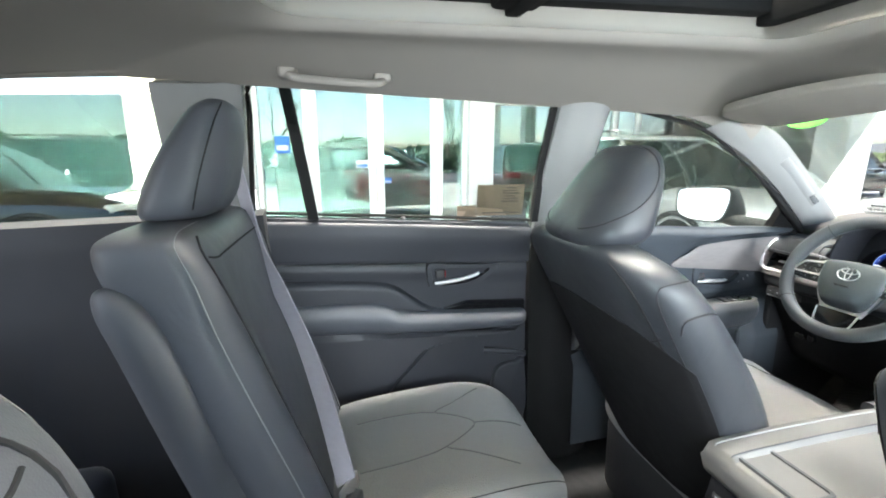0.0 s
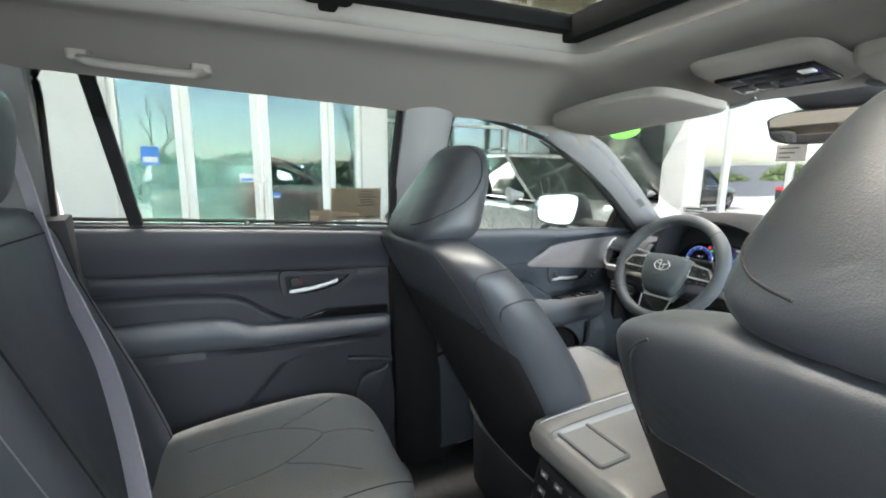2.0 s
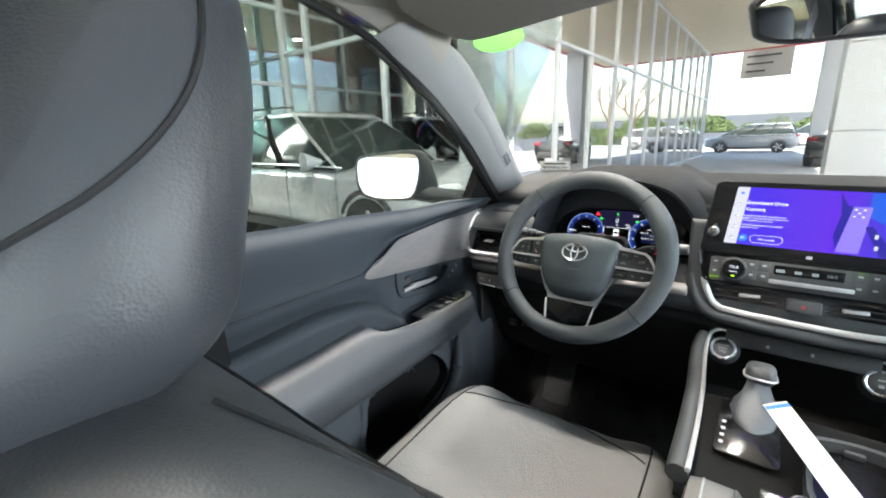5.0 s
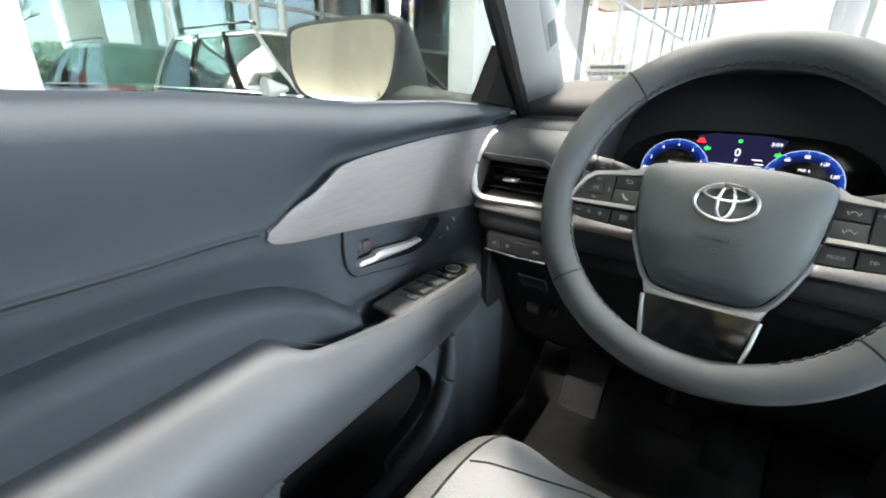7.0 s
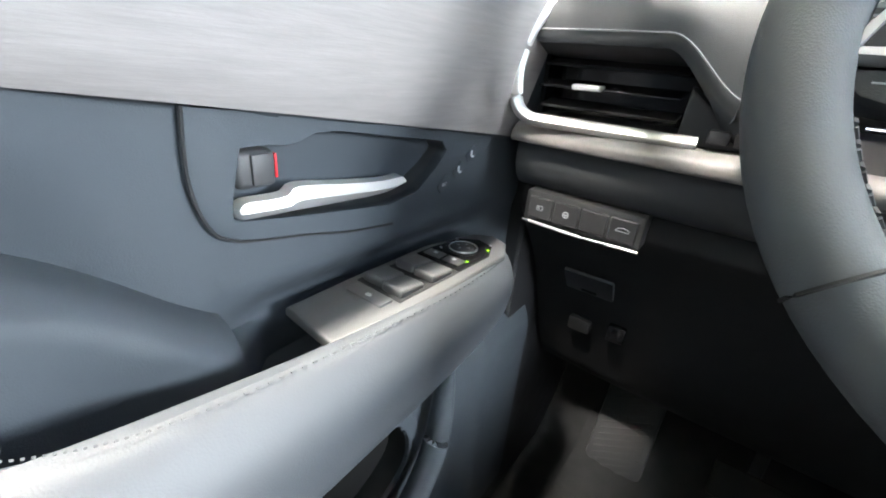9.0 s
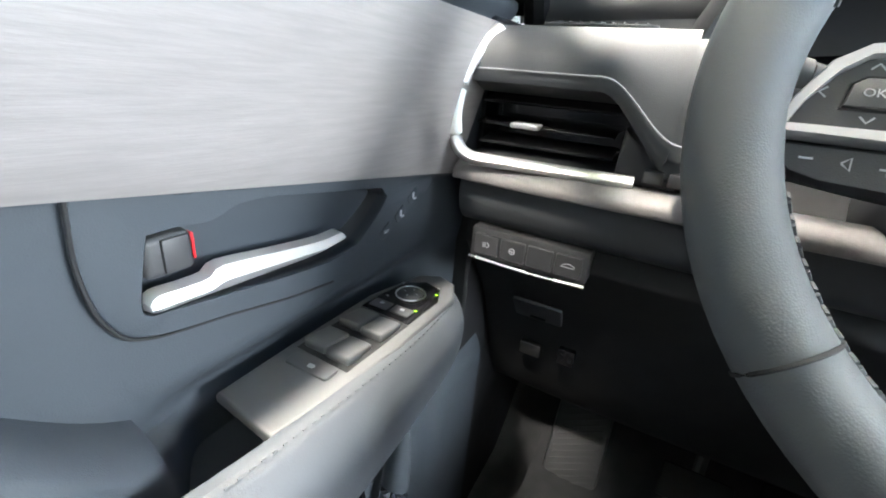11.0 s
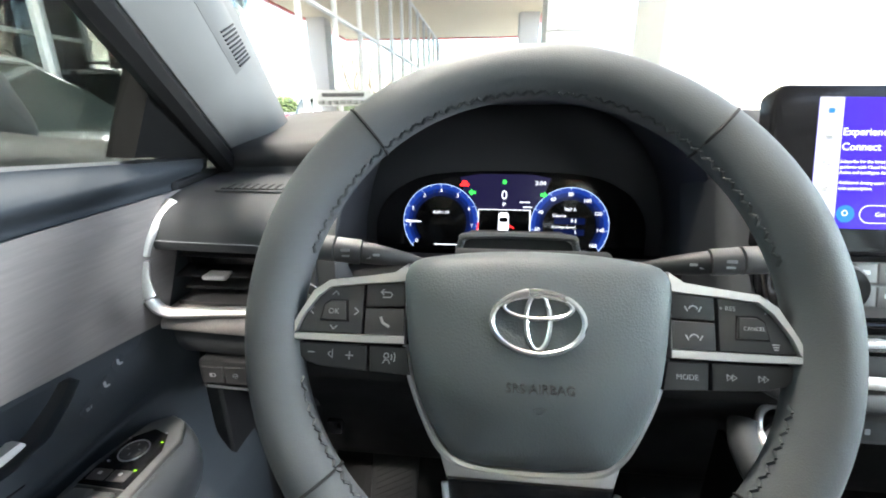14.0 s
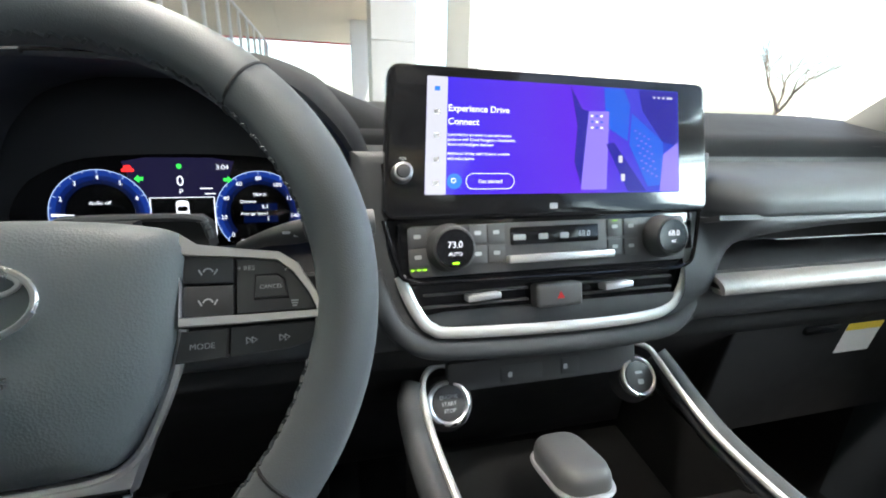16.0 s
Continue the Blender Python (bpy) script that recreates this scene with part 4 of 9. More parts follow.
    part("pin", cyl(0.009, 0.007, 0.008, Matrix.Translation((sx * 0.757, -1.224, belt(-1.224) + 0.004)), 14, 0.002), HARD, d)
    return d


for s in (-1, 1):
    front_door(s)
    rear_door(s)


# ---- dashboard ----
dash = thing("dashboard", "dark soft-touch dashboard with grey wood strip and chrome vents", "dashboard", (0, 0.45, 0.45))
TOP = [(0.152, 1.083), (0.151, 1.088), (0.156, 1.104), (0.172, 1.117), (0.20, 1.124), (0.27, 1.129), (0.283, 1.131), (0.287, 1.137), (0.288, 1.154), (0.296, 1.165), (0.33, 1.172), (0.45, 1.192), (0.62, 1.198), (0.80, 1.185)]
SLOT = [(0.154, 1.086), (0.175, 1.078), (0.25, 1.074), (0.255, 1.045), (0.25, 1.016), (0.16, 1.010)]
STRIP = [(0.165, 1.0115), (0.148, 1.0105), (0.1375, 1.005), (0.1340, 0.998), (0.138, 0.993), (0.165, 0.992)]
PADLOW = [(0.152, 0.996), (0.148, 0.985), (0.149, 0.968), (0.158, 0.953), (0.176, 0.944), (0.21, 0.941)]
KNEE = [(0.178, 0.945), (0.172, 0.925), (0.185, 0.905), (0.25, 0.82), (0.33, 0.66), (0.40, 0.60), (0.60, 0.60)]


def profile(curve, x0, x1, n=24, fine=4, push=None):
    c = [(p.x, p.y) for p in catmull([(a, b, 0) for a, b in curve], fine)] if fine else curve
    bow = lambda x: 0.007 * max(0.0, (abs(x) - 0.62) / 0.15) ** 2
    bm = rings([[(x, y + bow(x) + (push(x) if push else 0), z) for y, z in c] for x in span(x0, x1, n)], close=False, cap=False)
    bmesh.ops.recalc_face_normals(bm, faces=bm.faces[:])
    bmesh.ops.solidify(bm, geom=bm.faces[:], thickness=0.006)
    return bm


nose = [(p.x, p.y) for p in catmull([(a, b, 0) for a, b in TOP[:9]], 4)]
fall = lambda x, z: 0.050 * step(-0.655, -0.59, x) * max(0.0, min(1.0, (1.122 - z) / 0.037))
bm = rings([[(x, y + 0.007 * max(0.0, (abs(x) - 0.62) / 0.15) ** 2, z - fall(x, z)) for y, z in nose] for x in span(-0.768, -0.598, 22)], close=False, cap=False)
bmesh.ops.recalc_face_normals(bm, faces=bm.faces[:])
bmesh.ops.solidify(bm, geom=bm.faces[:], thickness=0.006)
bn = rings([[(x, y, z - fall(x, z)) for y, z in nose if y < 0.20] for x in span(-0.598, -0.580, 6)], close=False, cap=False)
bmesh.ops.recalc_face_normals(bn, faces=bn.faces[:])
bmesh.ops.solidify(bn, geom=bn.faces[:], thickness=0.006)


def pad_point(x, z):
    # the pad's surface at a height, along its rounded nose
    for (y0, z0), (y1, z1) in zip(nose, nose[1:]):
        if min(z0, z1) <= z <= max(z0, z1) and z0 != z1:
            k = (z - z0) / (z1 - z0)
            long = math.hypot(y1 - y0, z1 - z0)
            return (x, y0 + (y1 - y0) * k + 0.007 * max(0.0, (abs(x) - 0.62) / 0.15) ** 2 - 0.0062 * (z1 - z0) / long, z + 0.0062 * (y1 - y0) / long)


part("end_pad_nose", bn, SOFT, dash)
part("end_pad", bm, SOFT, dash, "stitched soft pad over the vent")
FOOT = eased([(0.150, 0.940), (0.176, 0.948), (0.190, 0.968), (0.200, 1.000), (0.208, 1.022), (0.219, 1.043), (0.233, 1.055), (0.260, 1.063), (0.320, 1.069), (0.42, 1.074), (0.768, 1.080)])
cols = []
for x in span(0.158, 0.34, 36) + span(0.36, 0.768, 20):
    back = 0.034 * max(0.0, 1 - (x - 0.196) / 0.07) ** 2 if x > 0.196 else 0.034
    bow = 0.007 * max(0.0, (x - 0.62) / 0.15) ** 2
    low = lerp_table(FOOT, x)
    col = [(x, y + bow + back * step(1.0, 1.09, z), z) for y, z in reversed(nose)]
    z0 = col[-1][2]
    for k in range(1, 13):
        z = z0 + (low - z0) * k / 12
        col.append((x, 0.152 + bow + back * step(1.0, 1.09, z) - 0.004 * math.sin(math.pi * k / 12), z))
    col += [(x, col[-1][1] + 0.004, low - 0.004), (x, col[-1][1] + 0.03, low - 0.005)]
    cols.append(col)
bm = rings(cols, close=False, cap=False)
part("end_pad", bm, SOFT, dash, "soft pad curving down between screen and shelf")
WING = [(0.310, 1.126), (0.296, 1.130), (0.283, 1.138), (0.279, 1.147), (0.283, 1.157), (0.294, 1.165), (0.33, 1.173), (0.45, 1.190), (0.62, 1.198), (0.80, 1.185)]
wing = [(p.x, p.y) for p in catmull([(a, b, 0) for a, b in WING], 4)]
bm = rings([[(x, y + 0.007 * max(0.0, (abs(x) - 0.62) / 0.15) ** 2, z + (0.003 + 0.07 * (x + 0.76)) * step(1.128, 1.148, z) * step(0.66, 0.42, y)) for y, z in wing] for x in span(-0.768, -0.585, 20)], close=False, cap=False)
bmesh.ops.recalc_face_normals(bm, faces=bm.faces[:])
bmesh.ops.solidify(bm, geom=bm.faces[:], thickness=0.006)
part("top_wing", bm, HARD, dash, "black wing sweeping up to the cluster hood")
part("top_pad", profile([(0.40, 1.178), (0.45, 1.190), (0.62, 1.198), (0.80, 1.185)], -0.62, -0.18, 12), DASHTOP, dash)
part("top_pad", profile(TOP[7:], -0.205, 0.768, 24), DASHTOP, dash)
part("shelf", profile(SLOT, -0.766, -0.61, 6, 0), HARD, dash, "black recess")
part("shelf", profile(SLOT, 0.19, 0.766, 12, 0), HARD, dash, "black recess")
MIDDLE = [(0.31, 1.168), (0.288, 1.15), (0.262, 1.10), (0.235, 1.05), (0.20, 1.0), (0.178, 0.96), (0.176, 0.945)]
part("middle_pad", profile(MIDDLE, -0.200, -0.14, 6), SOFT, dash)
part("column_panel", profile([(0.30, 1.03), (0.24, 1.02), (0.20, 1.0), (0.172, 0.97), (0.17, 0.95)], -0.62, -0.19, 10), SHADED_PLASTIC, dash)
part("wood_strip", profile(STRIP, -0.772, -0.20, 20), WOOD, dash, "pale grained wood strip")
part("wood_strip", profile(STRIP, 0.203, 0.772, 20), WOOD, dash, "pale grained wood strip")
part("lower_pad", profile(PADLOW, -0.770, 0.770, 30), SOFT, dash)
part("knee_panel", profile(KNEE, -0.768, 0.768, 16), SHADED_PLASTIC, dash, "black plastic knee panel")
for x0, x1 in ((-0.765, -0.590), (0.27, 0.765)):
    part("stitching", tube([(a, b - (0.002 if a < 0 else 0), c - fall(a, c)) for a, b, c in (pad_point(x, 1.0895 if x < 0 else 1.093) for x in span(x0, x1, 24))], 0.0008, 5), PIPING, dash)
for side in (-1, 1):
    # demister slots let into the pad's upper slope
    a, b, c = pad_point(side * 0.715, 1.1250), pad_point(side * 0.640, 1.1250), pad_point(side * 0.715, 1.1265)
    up = (Vector(c) - Vector(a)).normalized()
    mid = (Vector(a) + Vector(b)) / 2
    DM = axes(mid, (1, 0, 0), up)
    out = -1 if (DM.to_3x3() @ Vector((0, 0, 1))).z < 0 else 1
    grille = part("demister_grille", plate(rrect(0.094, 0.030, 0.008, 4), 0.002, DM @ Matrix.Translation((0, 0, 0.0 if out > 0 else -0.002)), 0.0008), SOFT, dash, "small slotted demister grille")
    part("slot_bed", plate(rrect(0.080, 0.021, 0.005, 4), 0.0006, DM @ Matrix.Translation((0, 0, 0.0021 * out)), 0.0002), RUBBER, grille)
    for k in range(9):
        part("slat", box(-0.0024, 0.0024, -0.0105, 0.0105, -0.0004, 0.0010, 0.0), SOFT, grille).data.transform(DM @ Matrix.Translation((-0.036 + 0.009 * k, 0, 0.0026 * out)))
KN = axes((-0.692, 0.2485, 0.824), (1, 0, 0), (0, -0.607, 0.794))
cover = part("access_cover", plate(rrect(0.060, 0.044, 0.004, 3), 0.004, KN, 0.0015), HARD, dash, "small black access cover")
part("cover_grip", plate(rrect(0.020, 0.005, 0.002, 3), 0.0015, KN @ Matrix.Translation((0, -0.014, 0.004)), 0.0006), RUBBER, cover)
sock = part("socket", box(-0.715, -0.685, 0.276, 0.31, 0.735, 0.755, 0.004, 2), RUBBER, dash)
part("release_button", box(-0.662, -0.640, 0.268, 0.30, 0.745, 0.768, 0.003, 2), GLOSS, dash, "small black release button")
GB = axes((0.52, 0.205, 0.815), (1, 0, 0), (0, -0.12, 1))
gbox = part("glovebox_door", plate(rrect(0.45, 0.215, 0.022, 5), 0.012, GB, 0.004, 3), SHADED_PLASTIC, dash, "black glovebox door")
part("glovebox_latch", plate(rrect(0.07, 0.014, 0.005, 4), 0.004, GB @ Matrix.Translation((-0.06, 0.085, 0.012)), 0.0015), GLOSS, gbox)
firewall = part("wall_front", box(-0.85, 0.85, 0.78, 0.82, 0.3, 1.17, 0.0), CARPET)
tagged(firewall, "black carpeted footwell bulkhead", "wall", kind="structure")

# side air vents
for sx in (-1, 1):
    v = thing("air_vent", "black side air vent with chrome surround", "air vent", (sx * 0.70, 0.17, 1.0), "side air vents")
    path = [(0.757, 1.1235, 0.180), (0.768, 1.094, 0.149), (0.7725, 1.062, 0.137), (0.7705, 1.038, 0.135), (0.7645, 1.0235, 0.135), (0.755, 1.017, 0.137), (0.744, 1.0155, 0.139), (0.69, 1.0145, 0.148), (0.6173, 1.014, 0.156)]
    part("surround", tube([(sx * x, y, z) for x, z, y in path], 0.0072, 10, flat=0.8), SATIN, v, "satin chrome surround")
    part("duct", sheet(lambda x, z: (sx * x, 0.215, z), span(0.63, 0.775, 4), span(1.014, 1.082, 3), 0.004), GLOSS, v)
    for z in (1.0285, 1.047, 1.066):
        part("slat", moved(box(-0.062, 0.062, -0.012, 0.012, -0.0012, 0.0012, 0.0006, 1), Matrix.Translation((sx * 0.702, 0.190 if z != 1.047 else 0.180, z)) @ Matrix.Rotation(radians(12), 4, 'X')), SEAM if z != 1.047 else GLOSS, v)
    part("slider", box(sx * 0.729, sx * 0.703, 0.160, 0.178, 1.0435, 1.0485, 0.002, 3), SILVER, v, "silver slider tab")
    if sx > 0:
        part("end_block", box(sx * 0.632, sx * 0.606, 0.156, 0.20, 1.012, 1.085, 0.004), SOFT, v)
    else:
        part("end_block", plate([(-0.648, 1.0905), (-0.634, 1.078), (-0.624, 1.060), (-0.615, 1.040), (-0.602, 1.022), (-0.585, 1.012), (-0.572, 1.012), (-0.578, 1.040), (-0.590, 1.070), (-0.600, 1.0905)], 0.045, axes((0, 0.1985, 0), (1, 0, 0), (0, 0, 1)), 0.008, 3), SOFT, v, "soft pad folding down beside the vent")
        part("end_panel", plate([(-0.634, 1.012), (-0.632, 1.055), (-0.612, 1.04), (-0.585, 1.03), (-0.55, 1.03), (-0.55, 1.012)], 0.02, axes((0, 0.178, 0), (1, 0, 0), (0, 0, 1)), 0.003, 2), HARD, v)
        for x in (-0.604, -0.586):
            part("small_button", box(x - 0.0075, x + 0.0075, 0.1495, 0.160, 1.016, 1.027, 0.002, 2), HARD, v)
    # top defroster grille
    gr = part("top_grille", plate(rrect(0.105, 0.030, 0.008), 0.0016, Matrix.Translation((sx * 0.715, 0.238, 1.1275)) @ Matrix.Rotation(radians(3), 4, 'X'), 0.0006), HARD, v)
    for k in range(8):
        part("fin", moved(box(-0.0018, 0.0018, -0.010, 0.010, 0, 0.003, 0.0006, 1), Matrix.Translation((sx * 0.715 - 0.04 + 0.0114 * k, 0.238, 1.1285))), SOFT, gr)

# switch row left of the column
row = thing("switch_row", "black row of dash buttons above a chrome line", "switches", (-0.69, 0.16, 0.915))
part("housing", moved(box(-0.0585, 0.0585, -0.008, 0.02, -0.017, 0.016, 0.004), Matrix.Translation((-0.694, 0.163, 0.931))), HARD, row)
for k, x in enumerate((-0.734, -0.707, -0.680, -0.653)):
    b = part("button", moved(box(-0.0125, 0.0125, -0.003, 0.0, -0.0115, 0.0105, 0.0012, 1), Matrix.Translation((x, 0.155, 0.931))), HARD, row)
    if k != 2:
        shapes = [[(-0.0035, y), (0.0, y)] for y in (-0.0018, 0.0, 0.0018)] + [[(0.0008 + 0.0024 * math.cos(a), 0.0024 * math.sin(a)) for a in span(-1.57, 1.57, 6)]]
        if k == 1:
            shapes = [[(0.0028 * math.cos(a), 0.0028 * math.sin(a)) for a in span(0, 6.28, 12)], [(-0.0028, 0), (0.0028, 0)], [(0, 0), (0, -0.0028)]]
        elif k == 3:
            shapes = [[(-0.006, -0.001), (-0.004, 0.0016), (0.001, 0.0026), (0.006, 0.0008), (0.006, -0.001), (-0.006, -0.001)]]
        for line in shapes:
            part("mark", tube([(x + px, 0.1516, 0.931 + pz) for px, pz in line], 0.0005, 4, smooth=0), MARK, b)
part("chrome_line", tube([(-0.752, 0.1535, 0.915), (-0.69, 0.1525, 0.9135), (-0.636, 0.1535, 0.9145)], 0.0016, 6), CHROME, row)

# ---- instrument cluster ----
HOOD = [(-0.207, -0.075), (-0.207, -0.035), (-0.202, -0.003), (-0.196, 0.020), (-0.178, 0.060), (-0.147, 0.095), (-0.122, 0.110), (-0.088, 0.1205), (-0.060, 0.1235), (0.0, 0.1240), (0.060, 0.1235), (0.088, 0.1205), (0.122, 0.110), (0.147, 0.095), (0.178, 0.060), (0.196, 0.020), (0.202, -0.003), (0.207, -0.035), (0.207, -0.075)]
hoodc = [(p.x, p.y) for p in catmull([(a, b, 0) for a, b in HOOD], 4)]
cluster = thing("instrument_cluster", "digital instrument cluster with two blue gauges under black hood", "dashboard display", (-0.40, 0.3, 1.0))


def hood_rows():
    rows = []
    for y, k, dz in ((0.62, 1.10, -0.035), (0.48, 1.16, -0.006), (0.34, 1.13, 0.006), (0.25, 1.075, 0.005), (0.222, 1.045, 0.002), (0.214, 1.02, 0.0), (0.216, 1.0, -0.002), (0.222, 0.992, -0.003), (0.29, 0.975, -0.004), (0.352, 0.965, -0.006)):
        rows.append([(-0.40 + x * k, y + (0.012 * (0.1 - z) / 0.1 if y < 0.3 else 0), 1.10 + z * (k if z > 0 else 1) + dz) for x, z in hoodc])
    return rows


part("hood", rings(hood_rows()[:6], close=False, cap=False), DASHTOP, cluster, "black soft hood")
ridge = lambda x: 1.242 - 0.052 * ((x + 0.30) / 0.127 if x < -0.173 else 1 + (x + 0.173) * 3)
over = lambda x: 1.106 + 1.06 * lerp_table([(0.0, 0.124), (0.06, 0.1235), (0.088, 0.1205), (0.122, 0.110), (0.147, 0.095), (0.178, 0.060), (0.196, 0.020), (0.205, -0.02), (0.30, -0.05)], x + 0.40)    # stays on top of the hood
bm = rings([[(x, y, max(z, over(x))) for y, z in ((0.62, 1.150), (0.50, ridge(x) - 0.024), (0.42, ridge(x) - 0.006), (0.36, ridge(x)), (0.325, ridge(x) - 0.003), (0.308, ridge(x) - 0.014), (0.300, min(ridge(x) - 0.022, 1.172)), (0.296, 1.150), (0.300, 1.110))] for x in span(-0.300, -0.125, 16)], close=False, cap=False)
bmesh.ops.recalc_face_normals(bm, faces=bm.faces[:])
bmesh.ops.solidify(bm, geom=bm.faces[:], thickness=0.005)
part("hood_wing", bm, DASHTOP, cluster, "black wing sloping from the hood to the screen")
part("hood_lining", rings(hood_rows()[5:], close=False, cap=False), SOFT_DARKENED, cluster, "matt black lining")
part("hood_lip", tube([(-0.40 + x, 0.2125, 1.10 + z) for x, z in ((-0.066, 0.1245), (-0.05, 0.1275), (0.05, 0.1275), (0.066, 0.1245))], 0.0022, 6), GLOSS, cluster)
CL = axes((-0.404, 0.3445, 1.10), (1, 0, 0), (0, 0.2, 1))
face = [(-0.18, -0.085), (-0.18, -0.04), (-0.168, -0.012), (-0.147, 0.008), (-0.10, 0.026), (0.0, 0.031), (0.10, 0.026), (0.147, 0.008), (0.168, -0.012), (0.18, -0.04), (0.18, -0.085)]
part("back_panel", plate([(x, z * 1.05) for x, z in hoodc], 0.004, CL @ Matrix.Translation((0, 0, -0.012)), 0), SOFT_DARKENED, cluster)
disp = part("display", plate([(p.x, p.y) for p in catmull([(a, b, 0) for a, b in face], 3)], 0.004, CL @ Matrix.Translation((0, 0, -0.004)), 0.001), GLOSS, cluster, "glossy black display")
BLUE = glow("gauge blue", (0.02, 0.09, 0.62), 0.42)
BLUE_MID = glow("gauge mid blue", (0.012, 0.05, 0.40), 0.26)
BLUE_DIM = glow("gauge dim blue", (0.008, 0.03, 0.22), 0.16)
ICE = glow("gauge rim", (0.45, 0.62, 1.0), 1.1)
LIT = glow("display white", (0.85, 0.9, 1.0), 1.5)
PURPLE_DIM = glow("display violet", (0.035, 0.03, 0.12), 0.30)
LAMP_RED = glow("red lamp", (0.9, 0.03, 0.03), 1.6)
LAMP_BRIGHT_GREEN = glow("bright green lamp", (0.05, 0.8, 0.1), 1.4)


def arc_band(r0, r1, a0, a1, m, n=40, depth=0.0003):
    rows = [[(r * math.cos(radians(a0 + (a1 - a0) * k / n)), r * math.sin(radians(a0 + (a1 - a0) * k / n)), z) for r, z in ((r0, 0), (r1, 0), (r1, depth), (r0, depth))] for k in range(n + 1)]
    return moved(rings(rows), m)


D = lambda x, y, z=0.0005: CL @ Matrix.Translation((x, y, z))
part("sky_band", plate([(-0.052, -0.02), (0.040, -0.02), (0.055, 0.022), (0.03, 0.0265), (-0.04, 0.0265), (-0.065, 0.022)], 0.0003, D(0, 0), 0), PURPLE_DIM, disp)
for gx, gy, marks, a0, a1 in ((-0.0905, -0.0385, "0 1 2 3 4 5 6 7 8", 218, -38), (0.0815, -0.0410, "0 20 40 60 80 100 120 140 160", 218, -38)):
    for r0, r1, shade in ((0.0350, 0.0395, BLUE_DIM), (0.0395, 0.0445, BLUE_MID), (0.0445, 0.0508, BLUE)):
        part("gauge_band", arc_band(r0, r1, 218, -38, D(gx, gy, 0.0007)), shade, disp)
    part("gauge_rim", arc_band(0.0508, 0.0517, 222, -42, D(gx, gy, 0.0009)), ICE, disp)
    for k in range(17):
        a = 218 - 16 * k
        part("tick", arc_band(0.0475 if k % 2 == 0 else 0.0490, 0.0508, a - 0.5, a + 0.5, D(gx, gy, 0.0009), 1), ICE, disp)
    vals = marks.split()
    for k, v in enumerate(vals):
        a = radians(a0 + (a1 - a0) * k / (len(vals) - 1))
        r = 0.0425 if len(v) < 3 else 0.0405
        text("numeral", v, 0.0072, D(gx + r * math.cos(a), gy + r * math.sin(a) - 0.0025, 0.0011), LIT, disp, 0.0001, 'CENTER')
part("red_zone", arc_band(0.0498, 0.0518, 0, -38, D(-0.0905, -0.0385, 0.0011)), LAMP_RED, disp)
part("needle", plate([(0, -0.0012), (0.022, -0.0006), (0.022, 0.0006), (0, 0.0022)], 0.0003, D(-0.139, -0.0385, 0.0012), 0), LIT, disp)
for body, size, x, y in (("Audio off", 0.0058, -0.0905, -0.027), ("0", 0.017, -0.0055, -0.0065), ("P", 0.0085, -0.0055, -0.0165), ("3:04", 0.0085, 0.0415, 0.0125), ("TRIP A", 0.0055, 0.0815, -0.0205), ("Distance", 0.0052, 0.068, -0.0285), ("8.3", 0.0062, 0.087, -0.0355), ("Average Speed", 0.0052, 0.074, -0.0435), ("5", 0.0062, 0.090, -0.0505), ("93", 0.0062, 0.083, -0.0705)):
    text("readout", body, size, D(x, y, 0.0012), LIT, disp, 0.0001, 'CENTER')
for x, y, w, h in ((0.0815, -0.034, 0.040, 0.0085), (0.0815, -0.049, 0.040, 0.0085)):
    part("readout_box", plate(rrect(w, h, 0.001, 2), 0.0002, D(x, y, 0.0006), 0), BLUE_DIM, disp)

for x in (-0.0395, 0.0296):
    part("side_line", plate(rrect(0.0012, 0.046, 0.0004, 2), 0.0003, D(x, -0.044, 0.0008), 0), LIT, disp)
part("top_line", plate(rrect(0.07, 0.0009, 0.0003, 2), 0.0003, D(-0.005, -0.0205, 0.0008), 0), LIT, disp)
car_ic = part("car_icon", plate(rrect(0.014, 0.036, 0.004, 4), 0.0003, D(-0.0055, -0.042, 0.0009), 0), LIT, disp)
part("icon_glass", plate(rrect(0.011, 0.006, 0.002, 3), 0.0003, D(-0.0055, -0.034, 0.0013), 0), GLOSS, disp)
part("icon_door", plate([(0, 0), (0.007, -0.004), (0.007, -0.006), (0, -0.003)], 0.0003, D(0.0015, -0.040, 0.001), 0), LAMP_RED, disp)
part("warning_lamp", join(plate(rrect(0.013, 0.0038, 0.0012, 3), 0.0003, D(-0.059, 0.0120, 0.001), 0), plate([(-0.0045, 0), (0.0045, 0), (0.0030, 0.0036), (-0.0030, 0.0036)], 0.0003, D(-0.059, 0.0141, 0.001), 0)), LAMP_RED, disp)
for x, y, k in ((-0.0485, 0.002, -1), (0.0465, 0.0, 1)):
    part("indicator_arrow", plate([(0.0052 * k, 0), (0, 0.0046), (0, 0.0020), (-0.0046 * k, 0.0020), (-0.0046 * k, -0.0020), (0, -0.0020), (0, -0.0046)][::k], 0.0003, D(x, y, 0.001), 0), LAMP_BRIGHT_GREEN, disp)
part("green_lamp", plate(oval(0.006, 0.006, 10), 0.0003, D(-0.0055, 0.0165, 0.001), 0), LAMP_BRIGHT_GREEN, disp)
for x, y, w in ((0.022, -0.010, 0.014), (0.026, -0.0165, 0.012), (-0.083, -0.0695, 0.032), (0.082, -0.0745, 0.05)):
    part("readout_bar", plate(rrect(w, 0.0014, 0.0004, 2), 0.0003, D(x, y, 0.001), 0), LIT, disp)
